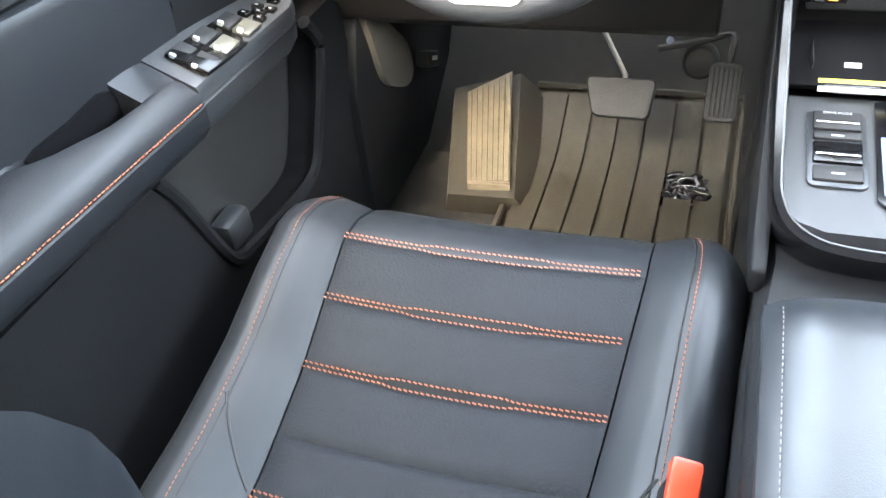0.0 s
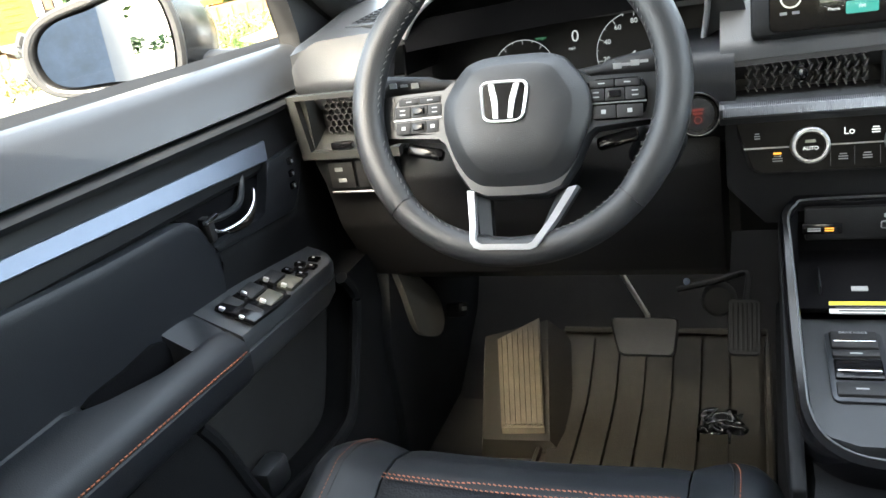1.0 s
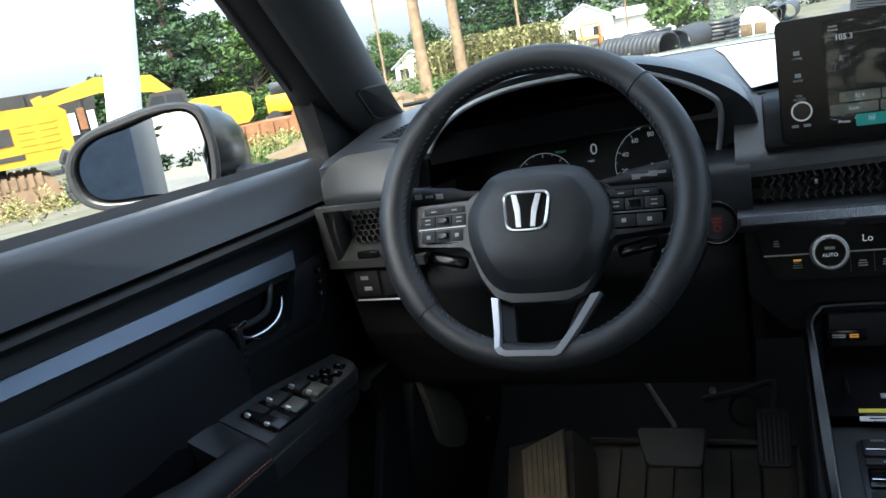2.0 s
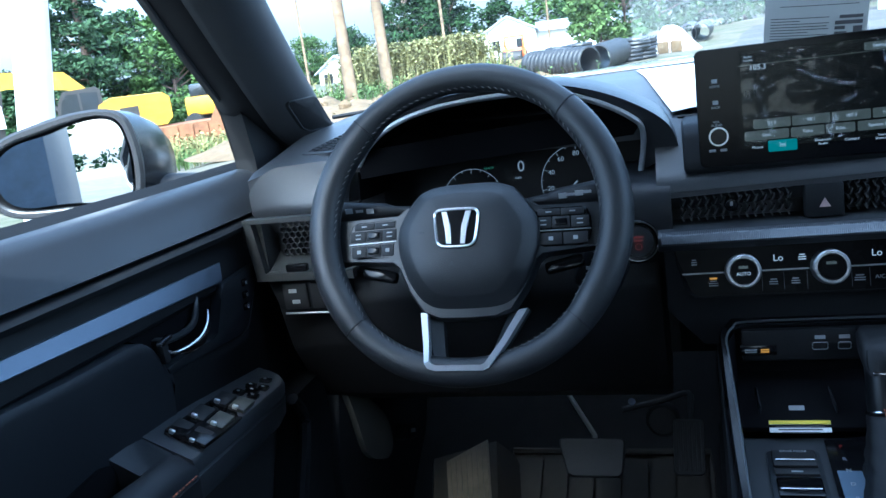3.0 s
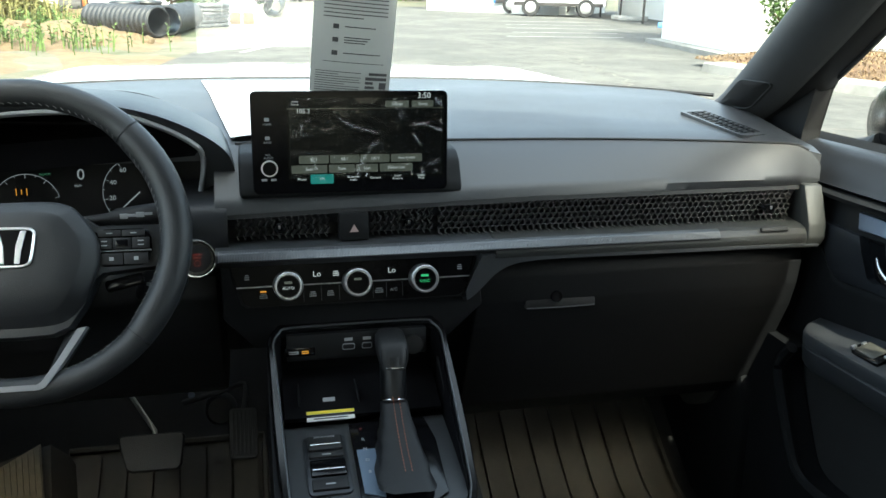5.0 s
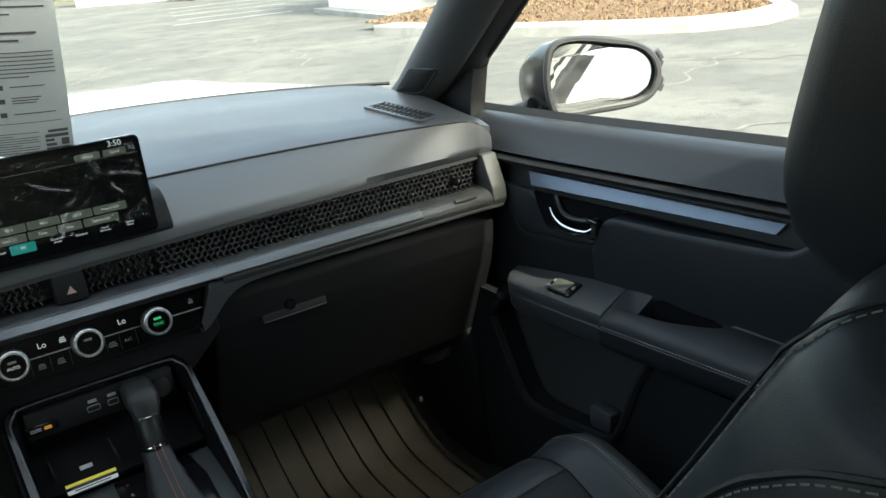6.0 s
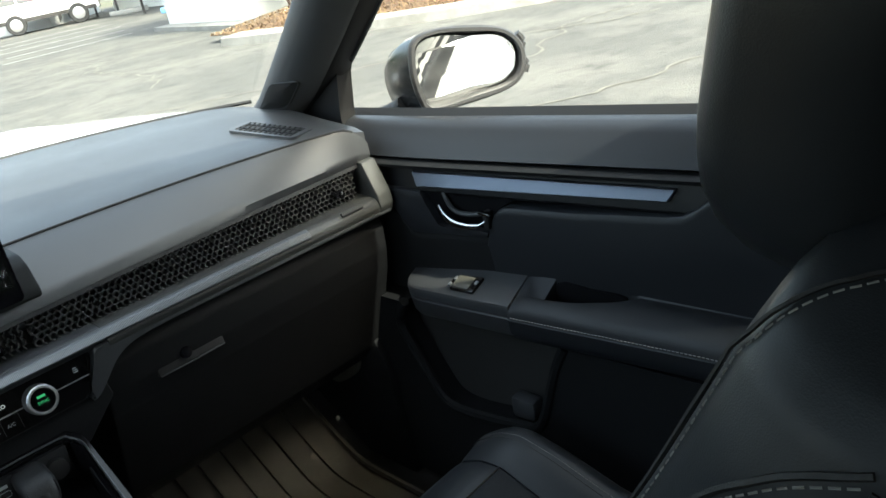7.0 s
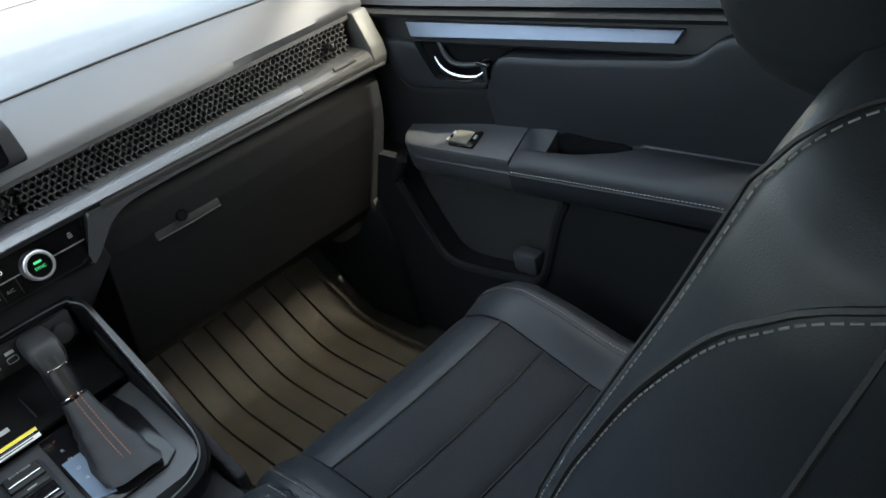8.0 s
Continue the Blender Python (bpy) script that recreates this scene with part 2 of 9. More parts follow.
def sheet(bm, fn, nu, nv, thick=0.0, wrap=None):
    """A grid surface fn(u, v); thick closes it backwards with fn(u, v) + wrap * thick."""
    top = [[bm.verts.new(fn(i / nu, j / nv)) for j in range(nv + 1)] for i in range(nu + 1)]
    for i in range(nu):
        for j in range(nv):
            bm.faces.new((top[i][j], top[i + 1][j], top[i + 1][j + 1], top[i][j + 1]))
    if thick:
        w = Vector(wrap) * thick
        low = [[bm.verts.new(v.co + w) for v in row] for row in top]
        for i in range(nu):
            for j in range(nv):
                bm.faces.new((low[i][j], low[i][j + 1], low[i + 1][j + 1], low[i + 1][j]))
            bm.faces.new((top[i][0], low[i][0], low[i + 1][0], top[i + 1][0]))
            bm.faces.new((top[i][nv], top[i + 1][nv], low[i + 1][nv], low[i][nv]))
        for j in range(nv):
            bm.faces.new((top[0][j], top[0][j + 1], low[0][j + 1], low[0][j]))
            bm.faces.new((top[nu][j], low[nu][j], low[nu][j + 1], top[nu][j + 1]))
    return top


def puff(u, v, p=6):
    return (1 - abs(2 * u - 1) ** p) * (1 - abs(2 * v - 1) ** p)


def lerp(xs, ys, x):
    return float(np.interp(x, xs, ys))


def soft(a, b, x):
    """A smooth step from 0 at a to 1 at b."""
    t = min(max((x - a) / (b - a), 0.0), 1.0)
    return t * t * (3 - 2 * t)


def rounded(w, h, r, n=5):
    """A rounded rectangle about the origin, as points."""
    out = []
    for cx, cy, a0 in ((w / 2 - r, h / 2 - r, 0), (-w / 2 + r, h / 2 - r, 90), (-w / 2 + r, -h / 2 + r, 180), (w / 2 - r, -h / 2 + r, 270)):
        for k in range(n + 1):
            a = radians(a0 + 90 * k / n)
            out.append((cx + r * math.cos(a), cy + r * math.sin(a)))
    return out


def spline(pts, n, closed=False):
    """A smooth path through the given points, n steps between each pair."""
    pts = [Vector(p) for p in pts]
    k = len(pts)
    out = []
    for i in range(k if closed else k - 1):
        if closed:
            a, b, c, d = pts[(i - 1) % k], pts[i], pts[(i + 1) % k], pts[(i + 2) % k]
        else:
            a, b, c, d = pts[max(i - 1, 0)], pts[i], pts[i + 1], pts[min(i + 2, k - 1)]
        for j in range(n):
            t = j / n
            out.append(0.5 * ((2 * b) + (c - a) * t + (2 * a - 5 * b + 4 * c - d) * t * t + (3 * b - a - 3 * c + d) * t ** 3))
    if not closed:
        out.append(pts[-1].copy())
    return out


def plate(bm, m, pts, thick, bevel=0.0):
    """A flat outline in the xy plane of m, with a thickness along its z."""
    a = [m @ Vector((p[0], p[1], 0)) for p in pts]
    if bevel:
        cx = sum(p[0] for p in pts) / len(pts)
        cy = sum(p[1] for p in pts) / len(pts)
        def inn(p):
            d = Vector((p[0] - cx, p[1] - cy))
            d = d * (1 - bevel / max(d.length, 1e-4))
            return (cx + d.x, cy + d.y)
        rings(bm, [a, [m @ Vector((p[0], p[1], thick - bevel)) for p in pts], [m @ Vector((*inn(p), thick)) for p in pts]])
    else:
        rings(bm, [a, [m @ Vector((p[0], p[1], thick)) for p in pts]])


def words(name, text, size, m, mat, parent, align="CENTER", thick=0.0002):
    """Lettering as a mesh, lying in the xy plane of m."""
    cu = bpy.data.curves.new(name, "FONT")
    cu.body, cu.size, cu.align_x, cu.align_y, cu.extrude = text, size, align, "CENTER", thick
    cu.resolution_u = 3
    tmp = bpy.data.objects.new(name, cu)
    me = bpy.data.meshes.new_from_object(tmp)
    bpy.data.objects.remove(tmp)
    bpy.data.curves.remove(cu)
    me.name = name
    me.transform(m)
    me.materials.clear()
    me.materials.append(mat)
    ob = new(name, me)
    ob.parent = parent
    return ob


def stitches(pts, length, gap, width, height, normal=(0, 0, 1), side=0.0, tilt=0.0):
    """A row of small thread loops along a path, shifted sideways by side."""
    bm = bmesh.new()
    pts = [Vector(p) for p in pts]
    nrm = Vector(normal).normalized()
    dist = [0.0]
    for a, b in zip(pts, pts[1:]):
        dist.append(dist[-1] + (b - a).length)
    s = 0.0
    while s < dist[-1] - length:
        ends = []
        for q in (s, s + length):
            k = max(i for i in range(len(dist) - 1) if dist[i] <= q)
            f = (q - dist[k]) / max(dist[k + 1] - dist[k], 1e-6)
            ends.append(pts[k].lerp(pts[k + 1], f))
        t = (ends[1] - ends[0]).normalized()
        c = t.cross(nrm).normalized()
        o = c * side
        a, b = ends[0] + o - c * tilt, ends[1] + o + c * tilt
        w, h = c * width / 2, nrm * height
        vs = [bm.verts.new(p) for p in (a - w, a + w, b + w, b - w, a.lerp(b, 0.25) + h, a.lerp(b, 0.75) + h)]
        bm.faces.new((vs[0], vs[1], vs[4]))
        bm.faces.new((vs[1], vs[2], vs[5], vs[4]))
        bm.faces.new((vs[2], vs[3], vs[5]))
        bm.faces.new((vs[3], vs[0], vs[4], vs[5]))
        s += length + gap
    return bm


# ---- dashboard ----
DASH_W = 0.70


def ws_y(x):      # foot of the windscreen
    return 0.68 - 0.27 * min(abs(x) / 0.69, 1.05) ** 2.6


def crease_y(x):  # seam along the dash top
    return 0.190 - 0.085 * min(abs(x) / 0.66, 1.05) ** 3


def slot_z(x):    # upper edge of the vent slot
    return lerp([-0.7, -0.2, 0.25, 0.7], [0.995, 0.985, 0.997, 1.001], x)


dashboard = thing("dashboard", "dark grey grained plastic dashboard with a long honeycomb vent slot", "dashboard")


def top_fn(u, v):
    x = -DASH_W + 2 * DASH_W * u
    y0, y1 = crease_y(x) + 0.003, ws_y(x)
    z = lerp([0, 0.03, 0.3, 0.62, 1], [1.054, 1.060, 1.071, 1.086, 1.090], v)
    edge = max(abs(x) - 0.64, 0)
    return (x, y0 + (y1 - y0) * v, z - edge * edge * 3)


bm = bmesh.new()
sheet(bm, top_fn, 40, 14, 0.02, (0, 0, -1))
part("top_panel", bm, M_DASH, dashboard)


def pad_fn(x0, x1):
    def fn(u, v):
        x = x0 + (x1 - x0) * u
        zc, ys = 1.056, 0.090
        end = max(abs(x) - 0.655, 0) / 0.045
        drop = 0.030 * end ** 2.2
        y = ys + (crease_y(x) - ys) * v
        z = slot_z(x) + (zc - slot_z(x)) * (0.62 * v + 0.38 * math.sin(v * math.pi / 2)) - drop * v
        if v == 0:
            y, z = ys + 0.006, z - 0.004
        return (x, y, z)
    return fn


for x0, x1 in ((-0.178, 0.70), (-0.70, -0.575)):
    bm = bmesh.new()
    sheet(bm, pad_fn(x0, x1), 120 if x1 > 0 else 30, 10, 0.03, (0, 0.6, -0.8))
    part("upper_pad", bm, M_DASH, dashboard)

bm = bmesh.new()
tube(bm, [(x, crease_y(x) + 0.001, 1.0575 - 0.030 * (max(abs(x) - 0.655, 0) / 0.045) ** 2.2) for x in [-0.15 + 0.83 * k / 60 for k in range(61)]], 0.0019, 6)
part("crease_groove", bm, M_BLACK, dashboard)

bm = bmesh.new()
fas = spline([(0.150, 1.002), (0.118, 0.999), (0.098, 0.990), (0.088, 0.972), (0.086, 0.945), (0.090, 0.915), (0.105, 0.890)], 4)
prism(bm, [(p.x, p.y) for p in fas] + [(0.22, 0.890), (0.22, 1.002)], "x", -0.240, -0.163)
part("side_fascia", bm, M_SOFT, dashboard)

# vent slot: dark back wall, upper and lower lips
bm = bmesh.new()
box(bm, (0.255, 0.128, 0.968), (0.86, 0.012, 0.075))
part("slot_back", bm, M_BLACK, dashboard)
bm = bmesh.new()
box(bm, (-0.630, 0.128, 0.955), (0.14, 0.012, 0.085))
part("slot_back", bm, M_BLACK, dashboard)
bm = bmesh.new()
rows = []
for k in range(31):
    x = -0.172 + 0.862 * k / 30
    z = slot_z(x)
    rows.append([(x, 0.0945, z - 0.010), (x, 0.0965, z - 0.004), (x, 0.125, z + 0.002), (x, 0.125, z - 0.014)])
rings(bm, rows)
part("slot_hood", bm, M_BLACK, dashboard)

# shelf below the slot, lip and return under it
bm = bmesh.new()
low = [(0.124, 0.944), (0.076, 0.941), (0.068, 0.938), (0.062, 0.931), (0.060, 0.924), (0.0615, 0.9165), (0.068, 0.9125), (0.13, 0.909)]
prism(bm, low, "x", 0.19, 0.698, bevel=0.0015)
part("shelf", bm, M_BEZEL, dashboard, "grey plastic shelf under the vent slot")
bm = bmesh.new()
prism(bm, [(0.124, 0.944), (0.076, 0.941), (0.069, 0.936), (0.066, 0.926), (0.070, 0.919), (0.13, 0.915)], "x", -0.180, 0.19, bevel=0.0015)
part("shelf", bm, M_DASH, dashboard)
bm = bmesh.new()
prism(bm, [(0.070, 0.9425), (0.063, 0.9395), (0.0575, 0.931), (0.0585, 0.9285), (0.075, 0.9285)], "x", -0.176, 0.528, bevel=0.001)
part("trim_strip", bm, M_TRIM_DASH, dashboard, "ribbed satin silver trim strip")

# end frame of the slot on the passenger side
bm = bmesh.new()
prism(bm, [(0.064, 0.910), (0.057, 0.925), (0.060, 0.945), (0.084, 0.999), (0.13, 1.003), (0.13, 0.905)], "x", 0.672, 0.702, bevel=0.003)
part("slot_end", bm, M_BEZEL, dashboard, "grey plastic slot end")
bm = bmesh.new()
box(bm, (0.618, 0.0645, 0.9385), (0.045, 0.004, 0.007), pose(0, 0, 0, -30), bevel=0.0015)
part("slide_switch", bm, M_BLACK, dashboard)

# honeycomb mesh: hexagon cells of thin walls
def honeycomb(x0, x1, z0, rows_, cell, y):
    g = bmesh.new()
    r = cell / math.sqrt(3)
    n_ = int((x1 - x0) / cell)
    for j in range(rows_):
        for i in range(n_):
            cx_, cz_ = x0 + cell * (i + 0.5 + 0.5 * (j % 2)), z0 + 1.5 * r * j
            for a0 in (90, 150, 210):
                a, b = [Vector((cx_ + r * math.cos(radians(q)), y, cz_ + r * math.sin(radians(q)))) for q in (a0, a0 + 60)]
                d = b - a
                box(g, (a + b) / 2, (d.length * 1.08, 0.010, 0.0018), pose(0, 0, 0, 0, -math.degrees(math.atan2(d.z, d.x)), 0))
    return g


part("vent_mesh", honeycomb(0.118, 0.668, 0.9480, 6, 0.0092, 0.103), M_VENT, dashboard, "black honeycomb vent mesh", smooth=0)
for x0, x1 in ((-0.150, -0.027), (0.027, 0.112)):
    bm = bmesh.new()
    for k in range(int((x1 - x0) / 0.0088) + 1):
        x = x0 + k * 0.0088
        for j in range(6):
            box(bm, (x + (0.0013 if j % 2 else -0.0013), 0.102, 0.9500 + j * 0.0061), (0.0017, 0.010, 0.0068), pose(0, 0, 0, 0, 24 if j % 2 else -24, 0))
    part("vent_fin_grille", bm, M_VENT, dashboard, "black zigzag vent fins", smooth=0)
for x in (-0.098, 0.072, 0.615):
    bm = bmesh.new()
    lathe(bm, [(0.0005, 0.012), (0.0065, 0.011), (0.0075, 0.006), (0.0055, 0.0), (0.0055, -0.03)], 16, Matrix.Translation((x, 0.088, 0.966)) @ pose(0, 0, 0, 90))
    box(bm, (x, 0.078, 0.966), (0.004, 0.004, 0.012), bevel=0.001)
    kv = part("vent_knob", bm, M_PIANO, dashboard)
    bm = bmesh.new()
    box(bm, (x, 0.0752, 0.969), (0.0032, 0.0016, 0.0052), bevel=0.0006)
    part("knob_tip", bm, M_SILVER, kv, "small chrome tip")
bm = bmesh.new()
box(bm, (0.0, 0.099, 0.961), (0.040, 0.022, 0.038), pose(0, 0, 0, -8), bevel=0.003)
hazard = part("hazard_button", bm, M_DASH_SHADED, dashboard)
bm = bmesh.new()
tri = [(0.0068 * math.cos(radians(a)), 0.0068 * math.sin(radians(a))) for a in (90, 210, 330)]
plate(bm, Matrix.Translation((0.0, 0.0872, 0.9585)) @ pose(0, 0, 0, 82), tri, 0.0006)
part("hazard_sign", bm, material("hazard_red", (0.42, 0.30, 0.28), 0.5), hazard, smooth=0)

# body behind and below the slot
bm = bmesh.new()
prism(bm, [(0.132, 0.90), (0.132, 1.02), (0.19, 1.035), (0.45, 1.06), (0.45, 0.70), (0.30, 0.70)], "x", -0.165, 0.69)
part("core", bm, M_BLACK, dashboard)
bm = bmesh.new()
prism(bm, [(0.33, 0.90), (0.33, 1.03), (0.45, 1.06), (0.45, 0.70), (0.30, 0.70)], "x", -0.69, -0.165)
part("core", bm, M_BLACK, dashboard)

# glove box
# Underside shade comes from the lid's darkened colour.
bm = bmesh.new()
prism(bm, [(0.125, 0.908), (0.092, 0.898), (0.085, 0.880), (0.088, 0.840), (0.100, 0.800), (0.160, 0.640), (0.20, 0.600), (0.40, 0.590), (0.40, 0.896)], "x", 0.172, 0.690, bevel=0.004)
glove = part("glove_box", bm, M_DASH_SHADED, dashboard, "glove box lid in plastic darkened for shade")
bm = bmesh.new()
box(bm, (0.300, 0.0927, 0.838), (0.108, 0.010, 0.022), pose(0, 0, 0, -15), bevel=0.003)
part("latch_recess", bm, M_BLACK, glove)
bm = bmesh.new()
tube(bm, [(0.248, 0.0850, 0.829), (0.30, 0.0842, 0.8285), (0.352, 0.0850, 0.829)], 0.0013, 8)
part("latch", bm, M_DARKSILVER, glove, "thin grey latch edge")
bm = bmesh.new()
lathe(bm, [(0.0005, 0.006), (0.008, 0.006), (0.009, 0.0)], 16, Matrix.Translation((0.292, 0.088, 0.845)) @ pose(0, 0, 0, 80))
part("lock", bm, M_PIANO, glove)

# arch that wraps the climate panel and runs into the lip
bm = bmesh.new()
arch = [(0.170, 0.9245), (0.190, 0.922), (0.698, 0.9175), (0.698, 0.9065)] + [(p.x, p.y) for p in spline([(0.450, 0.9110), (0.300, 0.9115), (0.240, 0.9100), (0.212, 0.9050), (0.192, 0.8940), (0.176, 0.8780), (0.162, 0.8640), (0.150, 0.8560)], 4)] + [(0.146, 0.860), (0.153, 0.870), (0.168, 0.914)]
prism(bm, arch, "y", 0.062, 0.13, bevel=0.004)
part("lower_lip", bm, M_DASH, dashboard)
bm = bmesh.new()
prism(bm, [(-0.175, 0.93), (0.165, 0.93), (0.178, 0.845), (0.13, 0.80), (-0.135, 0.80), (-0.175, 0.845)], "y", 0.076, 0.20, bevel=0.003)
part("center_panel", bm, M_DASH_SHADED, dashboard)
# driver side knee panel and column shroud hang below the cluster
bm = bmesh.new()
prism(bm, [(0.10, 0.905), (0.092, 0.87), (0.11, 0.80), (0.17, 0.70), (0.24, 0.66), (0.40, 0.66), (0.40, 0.905)], "x", -0.69, -0.18, bevel=0.006)
part("knee_panel", bm, M_BLACK, dashboard)

# driver side outer vent box
bm = bmesh.new()
xo, xi = -0.704, -0.560
for pts in ([(xo, 0.996), (xi, 0.996), (xi, 0.990), (xo + 0.012, 0.990)], [(xo, 0.996), (xo + 0.012, 0.990), (xo + 0.020, 0.922), (xo + 0.006, 0.912)],
            [(xo + 0.006, 0.912), (xo + 0.020, 0.922), (xi, 0.922), (xi, 0.910)]):
    prism(bm, pts, "y", 0.066, 0.078)
part("vent_frame", bm, M_BEZEL, dashboard, "grey plastic vent frame")
bm = bmesh.new()
prism(bm, [(0.079, 0.922), (0.118, 0.940), (0.118, 0.918), (0.079, 0.918)], "x", xo + 0.018, xi)
prism(bm, [(0.079, 0.910), (0.118, 0.91), (0.118, 0.99), (0.079, 0.99)], "x", xo + 0.010, xo + 0.020)
part("vent_tray", bm, M_BEZEL, dashboard)
part("vent_mesh", honeycomb(xo + 0.034, xi - 0.004, 0.942, 7, 0.0088, 0.106), M_VENT, dashboard, "black honeycomb vent mesh", smooth=0)
bm = bmesh.new()
box(bm, (-0.640, 0.073, 0.927), (0.030, 0.010, 0.010), bevel=0.002)
part("vent_slider", bm, M_PIANO, dashboard)
bm = bmesh.new()
prism(bm, [(-0.692, 0.909), (-0.575, 0.909), (-0.575, 0.858), (-0.660, 0.858), (-0.680, 0.868)], "y", 0.080, 0.13, bevel=0.004)
sw = part("switch_panel", bm, M_DASH_SHADED, dashboard, "switch panel with two small buttons")
for x in (-0.652, -0.612):
    bm = bmesh.new()
    box(bm, (x, 0.079, 0.886), (0.036, 0.006, 0.036), bevel=0.002)
    b = part("button", bm, M_BLACK, sw)
for x, z in ((-0.655, 0.894), (-0.652, 0.879)):
    bm = bmesh.new()
    box(bm, (x, 0.0757, z), (0.011, 0.001, 0.005))
    part("icon", bm, M_LABEL, sw, smooth=0)
bm = bmesh.new()
tube(bm, [(-0.672, 0.079, 0.862), (-0.575, 0.079, 0.861)], 0.0015, 6)
part("edge_line", bm, M_BRIGHT_LINE, sw)

# demister grilles by the pillar feet: a shallow frame, a dark opening and slats
for sx in (-1, 1):
    c = Vector((sx * 0.607, 0.222, 1.0710))
    MG = Matrix.Translation(c) @ pose(0, 0, 0, 6.3, 0, sx * 12)
    g = bmesh.new()
    o = rounded(0.056, 0.150, 0.012)
    i_ = rounded(0.044, 0.128, 0.006)
    rings(g, [[MG @ Vector((*p, -0.004)) for p in o], [MG @ Vector((*p, 0.0012)) for p in o], [MG @ Vector((*p, 0.0012)) for p in i_], [MG @ Vector((*p, -0.003)) for p in i_]], caps=False)
    gr = part("demister_grille", g, M_DASH, dashboard)
    g = bmesh.new()
    plate(g, MG @ Matrix.Translation((0, 0, -0.0006)), [(p[0] * 1.02, p[1] * 1.02) for p in i_], 0.0008)
    part("grille_opening", g, M_BLACK, gr)
    for k in range(11):
        g = bmesh.new()
        box(g, MG @ Vector((0, -0.057 + k * 0.0114, 0.0010)), (0.044, 0.0022, 0.0016), MG.to_3x3().to_4x4() @ pose(0, 0, 0, 0, 0, sx * 18))
        part("slat", g, M_DASH_SHADED, gr)
    for xx in (-0.009, 0.009):
        g = bmesh.new()
        box(g, MG @ Vector((xx, 0, 0.0011)), (0.0022, 0.124, 0.0016), MG.to_3x3().to_4x4())
        part("slat", g, M_DASH_SHADED, gr)

# start button
bm = bmesh.new()
ms = Matrix.Translation((-0.204, 0.085, 0.929)) @ pose(0, 0, 0, 74, 0, 8)
lathe(bm, [(0.024, -0.02), (0.025, 0.012), (0.022, 0.015), (0.0205, 0.013)], 28, ms)
st = part("start_button", bm, M_PIANO, dashboard, "round red-lit start button")
bm = bmesh.new()
lathe(bm, [(0.0004, 0.0136), (0.0175, 0.0136), (0.018, 0.010)], 28, ms)
part("button_face", bm, M_BLACK, st)
for yy, w in ((0.005, 0.013), (0.001, 0.010)):
    bm = bmesh.new()
    box(bm, ms @ Vector((0, yy, 0.0142)), (w, 0.0022, 0.0008), ms.to_3x3().to_4x4())
    part("legend_bar", bm, M_GLOW_R, st, smooth=0)
bm = bmesh.new()
lathe(bm, [(0.0042, 0.0136), (0.0042, 0.0146), (0.003, 0.0146), (0.003, 0.0136)], 16, ms @ Matrix.Translation((0, -0.006, 0)), caps=False)
part("power_sign", bm, M_GLOW_R, st)
bm = bmesh.new()
lathe(bm, [(0.0235, 0.0125), (0.0235, 0.0155), (0.0222, 0.0155), (0.0222, 0.0125)], 28, ms, caps=False)
part("bezel_ring", bm, M_CHROME, st)

# ---- instrument cluster under its hood ----
cluster = thing("instrument_cluster", "black glass instrument cluster under a curved hood with lit gauges", "gauge cluster")
# Added black strip stands in for shade, hiding the dash edge.
bm = bmesh.new()
sheet(bm, lambda u, v: (-0.556 + 0.360 * u, lerp([-0.56, -0.512, -0.442, -0.333, -0.236, -0.19], [0.1335, 0.1472, 0.1614, 0.176, 0.187, 0.192], -0.556 + 0.360 * u) - 0.002 * v, 1.0255 + 0.016 * u + 0.036 * v), 20, 3, 0.002, (0, 1, 0))
part("hood_shade_strip", bm, M_SHADE_SEAM, cluster)
hood_out = [(-0.585, 1.000), (-0.572, 1.040), (-0.545, 1.078), (-0.500, 1.106), (-0.44, 1.123), (-0.37, 1.129), (-0.30, 1.126), (-0.24, 1.111), (-0.19, 1.086), (-0.160, 1.060), (-0.150, 1.030)]
hood_in = [(-0.572, 0.992), (-0.560, 1.035), (-0.535, 1.068), (-0.495, 1.093), (-0.44, 1.108), (-0.37, 1.114), (-0.30, 1.112), (-0.25, 1.098), (-0.205, 1.073), (-0.190, 1.050), (-0.198, 0.995)]


hood_out, hood_in = [(p.x, p.y) for p in spline(hood_out, 5)], [(p.x, p.y) for p in spline(hood_in, 5)]


def hood_row(pts, y, dz=0.0, lean=0.35):
    # the brow reaches furthest back towards the driver at its top
    return [(p[0], y - lean * (p[1] - 0.99), p[1] + dz) for p in pts]


bm = bmesh.new()
back = [(p[0] * 0.98, 0.40, max(p[1] - 0.045, 0.99)) for p in hood_out]
mid = [(p[0], 0.26, p[1] - 0.006) for p in hood_out]
deep = [(p[0], 0.30, p[1] - 0.012) for p in hood_in]
rings(bm, [back, mid, hood_row(hood_out, 0.172, -0.001), hood_row(hood_out, 0.158, -0.004), hood_row(hood_in, 0.156, 0.004), hood_row(hood_in, 0.160)], closed=False)
part("hood", bm, M_DASH, cluster)
# Shade under the hood is put into this lining's black.
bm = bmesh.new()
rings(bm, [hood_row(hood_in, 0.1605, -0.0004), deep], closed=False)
part("hood_lining", bm, M_SHADE_SEAM, cluster, "hood lining blackened for shade")
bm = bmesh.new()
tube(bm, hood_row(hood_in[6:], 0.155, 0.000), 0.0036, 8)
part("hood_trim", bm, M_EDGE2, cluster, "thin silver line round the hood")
# The back of the hood is coloured with the same shade.
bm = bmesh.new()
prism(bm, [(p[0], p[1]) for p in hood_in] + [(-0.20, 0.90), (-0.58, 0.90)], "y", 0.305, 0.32)
